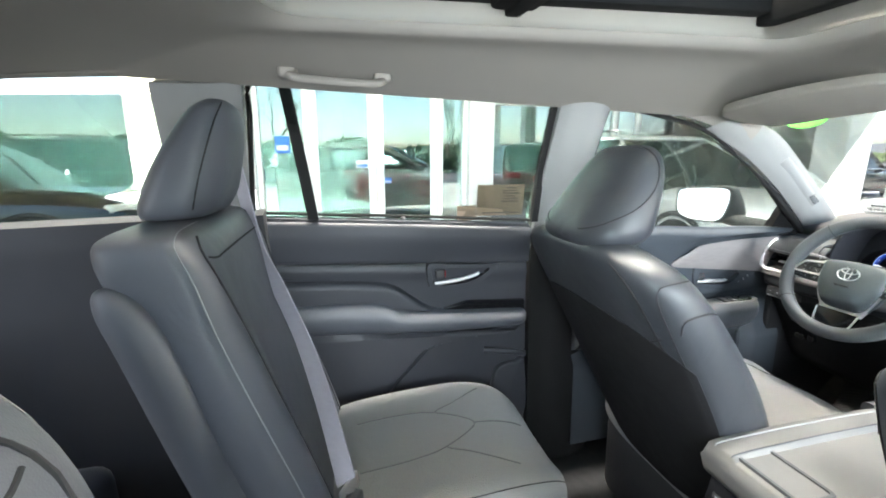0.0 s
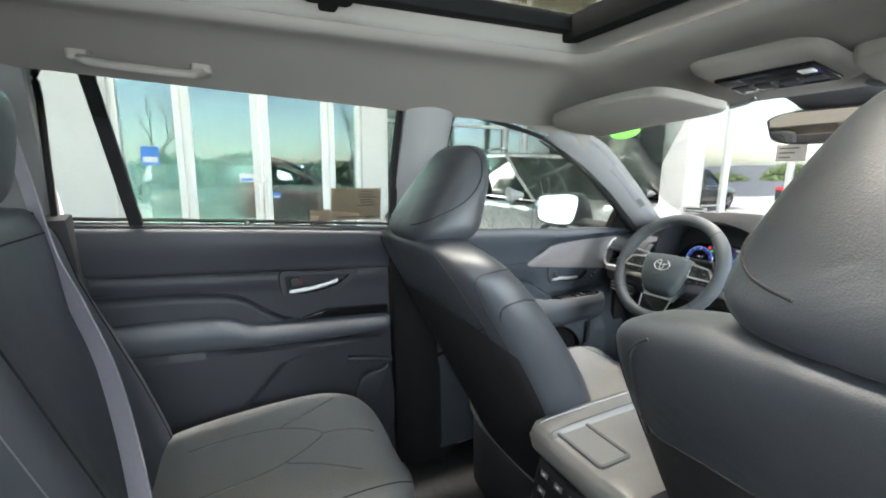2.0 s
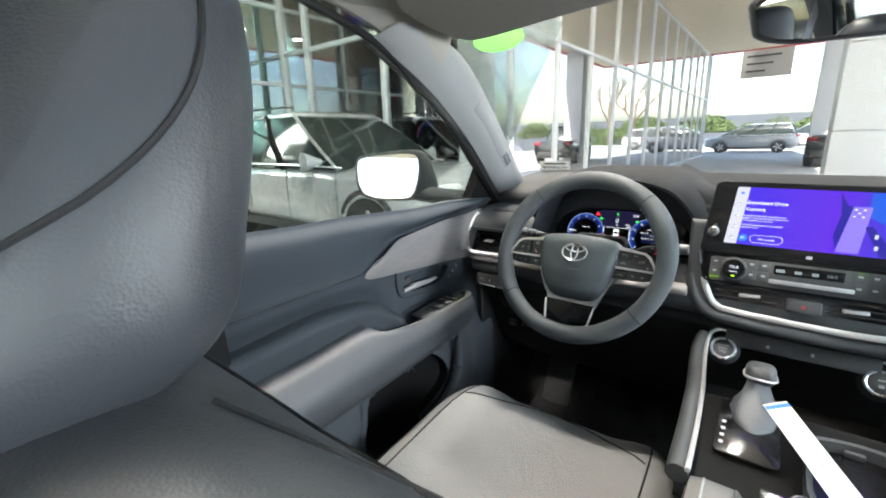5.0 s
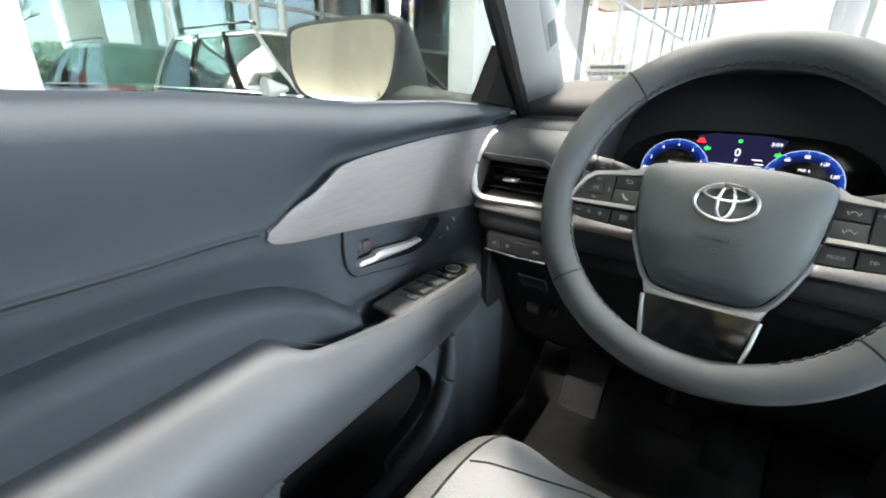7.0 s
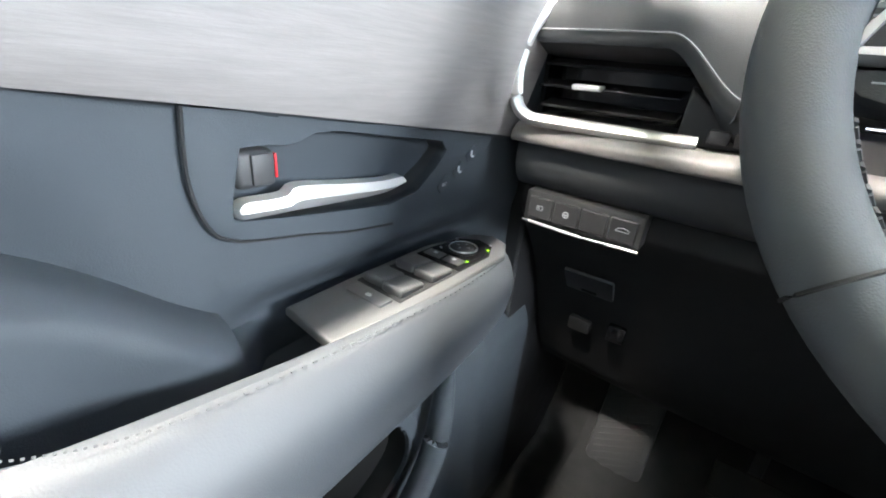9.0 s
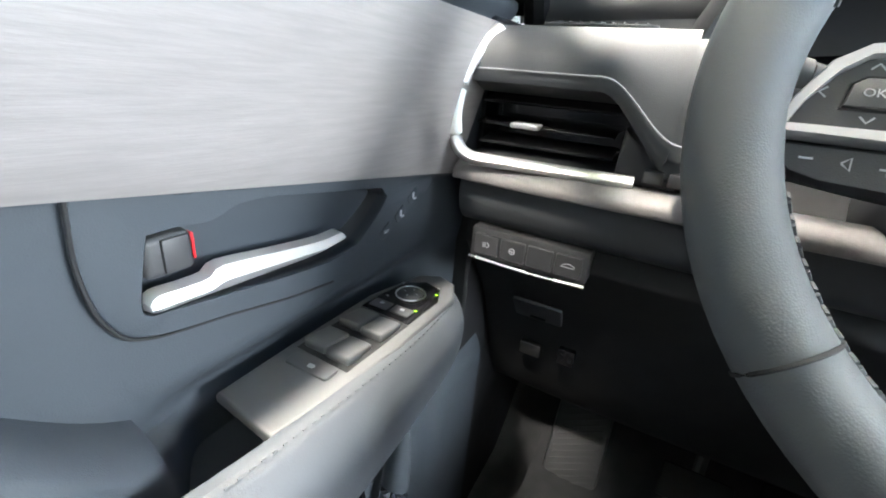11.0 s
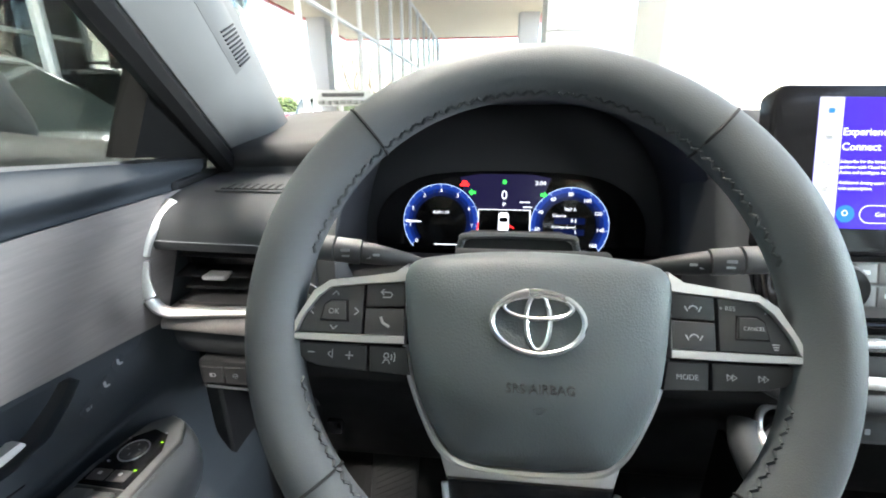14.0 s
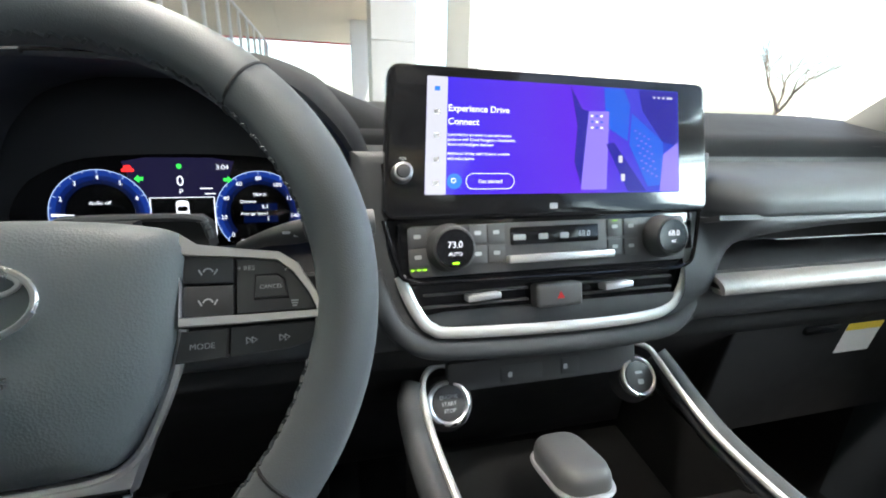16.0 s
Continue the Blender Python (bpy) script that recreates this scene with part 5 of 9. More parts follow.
part("red_bar", plate(rrect(0.012, 0.003, 0.0005, 2), 0.0003, D(0.104, -0.079, 0.001), 0), LAMP_RED, disp)

# ---- steering wheel ----
WHEEL = axes((-0.4008, 0.006, 1.10), (1, 0, 0), (0, math.sin(radians(29)), math.cos(radians(29))))
wheel = thing("steering_wheel", "black leather steering wheel with satin silver spokes", "steering wheel", (-0.4008, 0.006, 1.10))
W2 = WHEEL @ Matrix.Translation((0, -0.0003, -0.0155)) @ Matrix.Diagonal((1.06, 1.06, 1, 1))
RR, RT = 0.1648, 0.0178


def rim_point(a, u, rr=RR, rt=RT):
    c, s = math.cos(a), math.sin(a)
    grip = 1.0 + 0.10 * math.exp(-((math.degrees(a) % 360 - 150) / 22) ** 2) + 0.10 * math.exp(-((math.degrees(a) % 360 - 30) / 22) ** 2)
    r = rr + rt * grip * math.cos(u)
    return (r * c, r * s, -0.010 + rt * 1.12 * math.sin(u))


rows = [[rim_point(a, u) for u in span(0, 2 * math.pi, 18)[:-1]] for a in span(0, 2 * math.pi, 96)[:-1]]
rows.append(rows[0])
bm = rings(rows, cap=False)
bmesh.ops.remove_doubles(bm, verts=bm.verts[:], dist=1e-6)
rim = part("rim", moved(bm, W2), LEATHER_WHEEL, wheel, "smooth black leather rim")
for deg in (132.5, 47.5, 219, 321):
    a = radians(deg)
    loop = [rim_point(a, u, RR, RT + 0.0002) for u in span(0, 2 * math.pi, 20)[:-1]]
    part("seam", moved(tube(loop, 0.0010, 5, True, 1), W2), SEAM, rim)
st = []
for k in range(210):
    a = 2 * math.pi * k / 210
    dg = math.degrees(a)
    if 165 < dg < 196 or dg < 15 or dg > 344 or 245 < dg < 295:
        continue
    lean = 0.011 if k % 2 else -0.011
    p, q = rim_point(a - lean, radians(170), RR, RT + 0.0003), rim_point(a + lean, radians(160), RR, RT + 0.0003)
    st.append(tube([p, q], 0.0012, 5, smooth=0))
part("stitching", moved(join(*st), W2), THREAD, rim, "dark crossed stitching")["kind"] = "stuff"
hub = [(p.x, p.y) for p in catmull([(a, b, 0) for a, b in ((-0.0785, 0.0300), (-0.053, 0.0384), (0, 0.0418), (0.053, 0.0384), (0.0785, 0.0300), (0.0786, 0.0007), (0.0700, -0.0445), (0.0500, -0.0800), (0.036, -0.0878), (0.0, -0.0895), (-0.036, -0.0878), (-0.0500, -0.0800), (-0.0700, -0.0445), (-0.0786, 0.0007))], 4, True)]
hrows = []
for k, z in ((0.96, -0.045), (1.0, -0.030), (1.0, -0.010), (0.988, -0.003), (0.96, 0.002), (0.90, 0.0065), (0.84, 0.0090), (0.78, 0.0105), (0.70, 0.0122), (0.6, 0.0140), (0.45, 0.0155), (0.3, 0.0163), (0.12, 0.0167)):
    hrows.append([(x * k, y * k - 0.02 * (1 - k), z - 0.004 * step(-0.030, -0.066, y * k) - 0.011 * step(-0.066, -0.092, y * k)) for x, y in hub])
pad = part("hub_pad", moved(rings(hrows), W2), PADSKIN, wheel, "black grained airbag cover")
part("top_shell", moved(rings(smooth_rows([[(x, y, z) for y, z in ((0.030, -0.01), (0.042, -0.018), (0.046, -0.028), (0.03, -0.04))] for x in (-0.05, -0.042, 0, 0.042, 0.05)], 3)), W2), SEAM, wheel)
cap = part("column_sensor", rings([[(x, y, z) for x, z in ((-0.458, 1.060), (-0.456, 1.083), (-0.448, 1.0895), (-0.354, 1.0895), (-0.346, 1.083), (-0.344, 1.060))] for y in (0.186, 0.215)]), SEAM, wheel, "dark sensor window on the column")
part("sensor_arch", tube([(-0.460, 0.184, 1.074), (-0.457, 0.184, 1.086), (-0.446, 0.184, 1.0935), (-0.356, 0.184, 1.0935), (-0.345, 0.184, 1.086), (-0.342, 0.184, 1.074)], 0.0036, 8), SOFT, cap, "grey sensor frame")
# badge: plain oval rings
for w, h, cx, cy, r in ((0.054, 0.0366, 0, 0, 0.0017), (0.040, 0.0135, 0, 0.0085, 0.0014), (0.014, 0.033, 0, 0.0005, 0.0014)):
    part("badge_ring", moved(tube([(cx + w / 2 * math.cos(a), cy - 0.002 + h / 2 * math.sin(a), 0.0016) for a in span(0, 2 * math.pi, 36)[:-1]], r, 7, True, 1, up=(0, 0, 1)), WHEEL), CHROME, pad, "chrome oval badge")
text("airbag_text", "SRS AIRBAG", 0.0074, WHEEL @ Matrix.Translation((0.0012, -0.0420, 0.0054)) @ Matrix.Rotation(radians(5), 4, "X"), HARD, pad, 0.0012, 'CENTER', 0.6)
part("airbag_mark", moved(tube([(-0.0028, -0.0500, 0.0056), (0.0040, -0.0500, 0.0056), (0.0022, -0.0530, 0.0052), (-0.0008, -0.0530, 0.0052)], 0.0005, 4, True, 1, up=(0, 0, 1)), WHEEL), LEATHER_WHEEL, pad)
for sx in (-1, 1):
    fx = lambda pts: [(sx * x, y) for x, y in pts]
    arm = [(-0.160, 0.010), (-0.135, 0.008), (-0.072, 0.018), (-0.070, -0.030), (-0.135, -0.028), (-0.160, -0.022)]
    sp = part("spoke", plate([(p.x, p.y) for p in catmull([(x, y, 0) for x, y in fx(arm)], 3, True)], 0.016, W2 @ Matrix.Translation((0, 0, -0.032)), 0.005, 3), LEATHER_WHEEL, wheel)
    out = [(-0.1540, -0.0185), (-0.1475, -0.004), (-0.1380, 0.0125), (-0.1280, 0.0195), (-0.105, 0.0225), (-0.086, 0.0255), (-0.0775, 0.0315), (-0.0775, 0.0200), (-0.0775, 0.0), (-0.0775, -0.0125), (-0.0775, -0.0185), (-0.11, -0.0190)]
    inn = [(-0.1475, -0.0145), (-0.1430, -0.004), (-0.1345, 0.0085), (-0.1265, 0.0150), (-0.105, 0.0175), (-0.086, 0.0190), (-0.0790, 0.0200), (-0.0785, 0.0140), (-0.0785, 0.0), (-0.0785, -0.0080), (-0.0785, -0.0137), (-0.11, -0.0142)]
    part("trim", frame_ring(fx(out), fx(inn), 0.0075, W2 @ Matrix.Translation((0, 0, -0.0095)), 0.002), SILVER, sp, "satin silver trim")
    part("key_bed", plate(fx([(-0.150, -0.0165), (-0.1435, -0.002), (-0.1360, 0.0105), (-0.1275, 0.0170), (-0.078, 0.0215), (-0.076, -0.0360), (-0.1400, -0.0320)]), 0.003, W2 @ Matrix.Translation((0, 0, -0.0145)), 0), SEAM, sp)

    def key(name, pts, lab="", z=-0.0105, h=0.006):
        return part(name, plate(fx(pts), h, W2 @ Matrix.Translation((0, 0, z)), 0.0012, 2), HARD, sp, lab)
    k1 = key("button_pad", [(-0.1470, -0.0138), (-0.1430, -0.004), (-0.1345, 0.0083), (-0.1265, 0.0148), (-0.1055, 0.0172), (-0.1055, -0.0138)])
    k2 = key("button", [(-0.1040, 0.0174), (-0.0790, 0.0195), (-0.0790, 0.0042), (-0.1040, 0.0035)])
    k3 = key("button", [(-0.1040, 0.0023), (-0.0790, 0.0030), (-0.0790, -0.0136), (-0.1040, -0.0140)])
    k4 = key("button", [(-0.1515, -0.0205), (-0.1020, -0.0207), (-0.1015, -0.0362), (-0.1320, -0.0345), (-0.1420, -0.0318), (-0.1475, -0.0265)], z=-0.0135)
    k5 = key("button", [(-0.1003, -0.0207), (-0.0775, -0.0207), (-0.0745, -0.0373), (-0.0998, -0.0362)], z=-0.0135)
    ck = part("centre_key", plate(fx([(-0.1318, -0.0058), (-0.1300, 0.0035), (-0.1262, 0.0062), (-0.1160, 0.0062), (-0.1150, -0.0058)]), 0.0022, W2 @ Matrix.Translation((0, 0, -0.0048)), 0.001), HARD, k1)
    part("key_gap", moved(tube([(sx * x, y, -0.0045) for x, y in ((-0.1325, -0.0064), (-0.1305, 0.0038), (-0.1265, 0.0069), (-0.1155, 0.0069), (-0.1144, -0.0064))], 0.0006, 5, True, 1, up=(0, 0, 1)), W2), SEAM, k1)
    T = lambda x, y, z=-0.0042: W2 @ Matrix.Translation((x, y, z))

    def stroke(on, pts, z=-0.0041, r=0.00042):
        part("mark", moved(tube([(x, y, z) for x, y in pts], r, 4, smooth=0, flat=0.4, up=(0, 0, 1)), W2), MARK, on)
    arc = lambda cx, cy, r, a0, a1: [(cx + r * math.cos(radians(a)), cy + r * math.sin(radians(a))) for a in span(a0, a1, 8)]
    low = -0.0072
    if sx < 0:
        text("mark", "OK", 0.0048, T(-0.1236, -0.0018, -0.0023), MARK, ck, 0.0001, 'CENTER')
        for cx, cy, ux, uy in ((-0.1236, 0.0112, 0, 1), (-0.1236, -0.0102, 0, -1), (-0.1385, -0.0002, -1, 0), (-0.1095, 0.0002, 1, 0)):
            stroke(k1, [(cx - 0.0022 * uy - 0.0012 * ux, cy - 0.0022 * ux - 0.0012 * uy), (cx + 0.0012 * ux, cy + 0.0012 * uy), (cx + 0.0022 * uy - 0.0012 * ux, cy + 0.0022 * ux - 0.0012 * uy)])
        stroke(k2, [(-0.0945, 0.0128), (-0.0885, 0.0128), (-0.0872, 0.0112), (-0.0885, 0.0096), (-0.0935, 0.0096)])
        stroke(k2, [(-0.0925, 0.0146), (-0.0947, 0.0128), (-0.0925, 0.0110)])
        stroke(k3, [(-0.0940, -0.0025), (-0.0925, -0.0062), (-0.0882, -0.0085)], r=0.0009)
        stroke(k4, [(-0.1400, -0.0262), (-0.1355, -0.0262)], low)
        stroke(k4, [(-0.1155, -0.0272), (-0.1105, -0.0272)], low)
        stroke(k4, [(-0.1130, -0.0247), (-0.1130, -0.0297)], low)
        stroke(k4, [(-0.1268, -0.0266), (-0.1240, -0.0242), (-0.1240, -0.0292), (-0.1268, -0.0268)], low)
        stroke(k5, arc(-0.0895, -0.0262, 0.0016, 0, 360), low)
        stroke(k5, [(-0.0915, -0.0310), (-0.0905, -0.0288), (-0.0880, -0.0288), (-0.0872, -0.0310)], low)
        for r in (0.0035, 0.0055):
            stroke(k5, arc(-0.0895, -0.0270, r, -30, 30), low)
    else:
        text("mark", "CANCEL", 0.0031, T(0.1236, -0.0010, -0.0023), MARK, ck, 0.0001, 'CENTER')
        text("mark", "+ RES", 0.0038, T(0.1105, 0.0098), MARK, k1, 0.0001, 'CENTER')
        text("mark", "MODE", 0.0044, T(0.0880, -0.0306, low), MARK, k5, 0.0001, 'CENTER')
        for k_, cy in ((k2, 0.0105), (k3, -0.0060)):
            stroke(k_, arc(0.0915, cy - 0.001, 0.0024, 10, 170))
            stroke(k_, [(0.0885, cy - 0.002), (0.0868, cy + 0.001)])
            stroke(k_, [(0.0945, cy - 0.002), (0.0962, cy + 0.001)])
        for cx in (0.112, 0.129):
            for o in (-0.0022, 0.0006):
                stroke(k4, [(cx + o, -0.0265), (cx + o + 0.0024, -0.0282), (cx + o, -0.0299), (cx + o, -0.0265)], low)
        stroke(k1, arc(0.1330, 0.0085, 0.0020, 0, 180))
        for k in range(3):
            stroke(k1, [(0.1335 + 0.0004 * k, -0.0085 - 0.0014 * k), (0.1375 - 0.0004 * k, -0.0085 - 0.0014 * k)])
    # thin bright edge down the hub
    part("hub_edge", moved(tube([(sx * x, y, z) for x, y, z in ((0.0775, -0.019, -0.012), (0.0735, -0.040, -0.015), (0.0640, -0.065, -0.02), (0.0535, -0.083, -0.024), (0.036, -0.0925, -0.026), (0.0, -0.0945, -0.026))], 0.0030, 8), W2), SILVER, wheel)
part("hub_chin", plate([(-0.0575, -0.079), (-0.037, -0.0905), (0.0, -0.0930), (0.037, -0.0905), (0.0575, -0.079), (0.0500, -0.1010), (0.036, -0.1040), (-0.036, -0.1040), (-0.0500, -0.1010)], 0.012, W2 @ Matrix.Translation((0, 0, -0.0355)), 0.003, 2), SILVER, wheel, "silver band under the hub")
chin = [(-0.050, -0.098), (0.050, -0.098), (0.043, -0.140), (0.034, -0.157), (-0.034, -0.157), (-0.043, -0.140)]
lo = part("lower_spoke", plate(chin, 0.014, W2 @ Matrix.Translation((0, 0, -0.034)), 0.003), GLOSS, wheel, "piano black lower spoke")
part("edge_line", moved(tube([(x, y, -0.0188) for x, y in ((-0.051, -0.100), (-0.0445, -0.138), (-0.0360, -0.1555), (0.0360, -0.1555), (0.0445, -0.138), (0.051, -0.100))], 0.0021, 8, smooth=4), W2), CHROME, lo)
part("column_shroud", rings(smooth_rows([[(-0.4008 + 0.062 * math.cos(u) * k, y, z + 0.052 * math.sin(u) * k) for u in span(0, 2 * math.pi, 20)[:-1]] for y, z, k in ((0.04, 1.055, 0.9), (0.08, 1.045, 1.0), (0.16, 1.02, 1.05), (0.30, 0.97, 1.1))], 3)), HARD, wheel)
for sx in (-1, 1):
    long = 0.0 if sx < 0 else 0.008
    S = lambda pts: [(-0.4008 + sx * (x + long), y, z) for x, y, z in pts]
    lev = part("stalk", tube(S([(0.085, 0.138, 1.078), (0.105, 0.128, 1.0880), (0.122, 0.120, 1.0935), (0.139, 0.116, 1.0975)]), lambda t: 0.0055 + 0.004 * step(0.1, 0.9, t), 14), HARD, wheel, "black indicator stalk" if sx < 0 else "black wiper stalk")
    part("barrel", tube(S([(0.1395, 0.116, 1.0975), (0.147, 0.115, 1.0987), (0.160, 0.114, 1.1005)]), 0.0108, 16, smooth=3), SWITCH, lev)
    part("tip", tube(S([(0.1615, 0.114, 1.1006), (0.174, 0.113, 1.1020), (0.186, 0.112, 1.1032), (0.1905, 0.112, 1.1036), (0.192, 0.112, 1.1037)]), lambda t: 0.0112 - 0.0012 * t - 0.006 * step(0.8, 1.0, t) ** 2, 16, smooth=5), SWITCH, lev, "rounded stalk tip")
    for x, z, w, h in ((0.124, 1.0980, 0.006, 0.0022), (0.131, 1.0955, 0.004, 0.002), (0.149, 1.1035, 0.008, 0.0026), (0.149, 1.0985, 0.007, 0.0018), (0.174, 1.1040, 0.006, 0.0020)):
        part("mark", moved(plate(rrect(w, h, 0.0008, 2), 0.0004, axes((0, 0, 0), (1, 0, 0), (0, 0.25, 1)), 0), Matrix.Translation((-0.4008 + sx * (x + long), 0.1032 if x > 0.14 else 0.1085, z))), MARK, lev)

# ---- centre stack ----
stack = thing("centre_stack", "soft black centre stack with climate panel and vents", "climate panel", (0.0, 0.2, 0.95))
HV = axes((0.004, 0.165, 1.06), (1, 0.02, 0), (0, 0.3, 1))
H = lambda x, y, z=0.0: HV @ Matrix.Translation((x, y, z))
# soft roll below the frame
part("lower_roll", moved(tube([(x, y, -0.012) for x, y in ((-0.205, -0.02), (-0.1960, -0.050), (-0.1850, -0.0745), (-0.1620, -0.0955), (-0.1330, -0.1040), (-0.0640, -0.1095), (0.0033, -0.1120), (0.0762, -0.1130), (0.1340, -0.1095), (0.1600, -0.0960), (0.1800, -0.0680), (0.190, -0.035))], 0.0115, 12, smooth=6, flat=0.9, up=(0, 0, 1)), HV), SOFT, stack, "soft stitched roll under the chrome frame")
sur = [(-0.218, 0.10), (-0.212, 0.0), (-0.205, -0.045), (-0.186, -0.082), (-0.165, -0.100), (-0.13, -0.1085), (0.0, -0.1110), (0.13, -0.1085), (0.155, -0.098), (0.175, -0.075), (0.190, -0.04), (0.205, 0.02), (0.215, 0.10)]
surc = [(p.x, p.y) for p in catmull([(a, b, 0) for a, b in sur], 4)]
part("surround", plate(surc, 0.085, H(0, 0, -0.095), 0.014, 4), SOFT, stack, "stitched soft surround")
roll_line = catmull([(-0.2065, -0.022, -0.0035), (-0.1985, -0.052, -0.0035), (-0.1875, -0.0775, -0.0035), (-0.1640, -0.0990, -0.0035), (-0.1340, -0.1080, -0.0035), (-0.0640, -0.1140, -0.0035), (0.0033, -0.1165, -0.0035)], 24)
part("stitching", moved(join(*[tube([roll_line[k], roll_line[k + 1].lerp(roll_line[k], 0.2)], 0.0007, 4, smooth=0) for k in range(0, 100, 2)]), HV), PIPING, stack, "grey stitching")["kind"] = "stuff"
blk = [(-0.19, 0.085), (-0.1860, 0.0), (-0.1776, -0.0249), (-0.1690, -0.0490), (-0.1570, -0.0715), (-0.1470, -0.0800), (-0.1330, -0.0850), (-0.0660, -0.0893), (0.0, -0.0918), (0.072, -0.0922), (0.1170, -0.0895), (0.1330, -0.0850), (0.1450, -0.0765), (0.1577, -0.0557), (0.1639, -0.036), (0.1690, -0.01), (0.178, 0.085)]
part("vent_cavity", plate(blk, 0.004, H(0, 0, -0.0125), 0), GLOSS, stack)
part("chrome_frame", moved(tube([(x, y, -0.004) for x, y in blk[2:-2]], 0.0062, 10, smooth=6, flat=0.55, up=(0, 0, 1)), HV), SATIN, stack, "broad satin chrome lower frame")
part("panel_edge", moved(tube([(x, y, 0.003) for x, y in ((-0.192, 0.030), (-0.181, -0.012), (-0.168, -0.030), (-0.10, -0.0335), (0.10, -0.0365), (0.155, -0.034), (0.168, -0.015), (0.176, 0.03))], 0.0022, 7, smooth=4), HV), GLOSS, stack)
part("face_panel", plate(rrect(0.350, 0.067, 0.012, 4, -0.004, -0.002), 0.006, H(0, 0, -0.008), 0.002), GLOSS, stack)
GREYKEY = mat("dark grey key plastic", (0.062, 0.063, 0.066), 0.5, bump=0.1, grain=1500)
clim = part("climate_keys", plate(rrect(0.325, 0.050, 0.006, 4, -0.006, -0.002), 0.003, H(0, 0, -0.002), 0.001), GREYKEY, stack, "grey climate key panel")
for x, label, sub in ((-0.1275, "73.0", "AUTO"), (0.1235, "68.0", "AC")):
    d1 = part("dial", cyl(0.0245, 0.0215, 0.020, H(x, 0.0005, 0.0), 36, 0.003), HARD, clim, "knurled black temperature dial")
    part("dial_face", cyl(0.0185, 0.0185, 0.0008, H(x, 0.0005, 0.0198), 32), GLOSS, d1)
    text("numerals", label, 0.0088, H(x, 0.0012, 0.0208), LIT, d1, 0.0001, 'CENTER')
    text("numerals", sub, 0.0050, H(x, -0.0065, 0.0208), LIT, d1, 0.0001, 'CENTER')
    if x < 0:
        part("lamp", plate(rrect(0.007, 0.0022, 0.001, 2), 0.0003, H(x, -0.0135, 0.0208), 0), LAMP_GREEN, d1)
part("readout", plate(rrect(0.104, 0.0185, 0.002, 3, -0.0105, 0.009), 0.0008, H(0, 0, 0.001), 0.0003), GLOSS, clim)
for x, w in ((-0.052, 0.014), (-0.025, 0.011), (0.0, 0.010)):
    part("readout_bar", plate(rrect(w, 0.006, 0.001, 2), 0.0003, H(x, 0.0075, 0.0018), 0), MARK, clim)
text("readout_text", "68.0", 0.0085, H(0.024, 0.0055, 0.0018), MARK, clim, 0.0001, 'CENTER')
part("slim_key", moved(box(-0.062, 0.062, -0.004, 0.004, 0, 0.011, 0.002, 2), H(-0.006, -0.0145, 0.0)), SILVER, clim, "slim silver toggle bar")
for x, y in ((-0.160, 0.012), (-0.160, -0.008), (-0.098, 0.013), (-0.078, 0.013), (-0.098, -0.008), (-0.078, -0.008), (0.062, 0.013), (0.083, 0.013), (0.062, -0.009), (0.083, -0.009)):
    b = part("key", plate(rrect(0.0185, 0.0185, 0.001, 2), 0.0012, H(x, y, 0.001), 0.0006), GREYKEY, clim)
    part("mark", plate(rrect(0.007, 0.004, 0.001, 2), 0.0003, H(x, y + 0.001, 0.0022), 0), MARK, b)
for x in (-0.166, -0.160, -0.154):
    part("lamp", plate(rrect(0.0035, 0.0016, 0.0006, 2), 0.0003, H(x, -0.0195, 0.0023), 0), LAMP_GREEN, clim)
part("lamp", plate(rrect(0.006, 0.001, 0.0003, 2), 0.0003, H(0.062, 0.0205, 0.0023), 0), LAMP_GREEN, clim)
for x0, x1 in ((-0.155, -0.042), (0.022, 0.140)):
    for y in (-0.046, -0.058):
        part("slat", moved(box(x0, x1, -0.0011, 0.0011, -0.010, 0.004, 0.0006, 1), H(0, y, -0.006)), HARD, stack)
    xc = (x0 + x1) / 2 + (0.004 if x0 < 0 else -0.018)
    part("slider", moved(box(-0.018, 0.018, -0.0035, 0.0035, -0.004, 0.012, 0.002, 2), H(xc, -0.0505, -0.004) @ Matrix.Rotation(radians(3), 4, 'Z')), SILVER, stack, "silver vent slider")
hz = part("hazard_button", moved(box(-0.027, 0.027, -0.0125, 0.0125, -0.008, 0.012, 0.004, 3), H(-0.010, -0.055, -0.004)), GREYKEY, stack, "grey hazard button")
part("mark", plate([(0, 0.004), (-0.0045, -0.0035), (0.0045, -0.0035)], 0.0003, H(-0.010, -0.055, 0.0081), 0), RED, hz)
usb = part("socket_strip", plate(rrect(0.24, 0.034, 0.004, 3), 0.012, axes((0.0, 0.172, 0.905), (1, 0, 0), (0, 0.25, 1)), 0.002), HARD, stack, "black socket strip")
for x, y, w, h in ((-0.032, 0.002, 0.052, 0.020), (0.030, 0.004, 0.024, 0.020)):
    part("socket_door", plate(rrect(w, h, 0.002, 2), 0.0015, axes((x, 0.1606, 0.903 + y), (1, 0, 0), (0, 0.25, 1)), 0.0006), HARD, usb)
    part("mark", plate(rrect(0.005, 0.006, 0.001, 2), 0.0004, axes((x - w * 0.28, 0.1588, 0.903 + y), (1, 0, 0), (0, 0.25, 1)), 0), MARK, usb)

# ---- touchscreen ----
screen = thing("touchscreen", "wide glossy touchscreen showing a purple welcome page", "screen", (0.0, 0.22, 1.08))
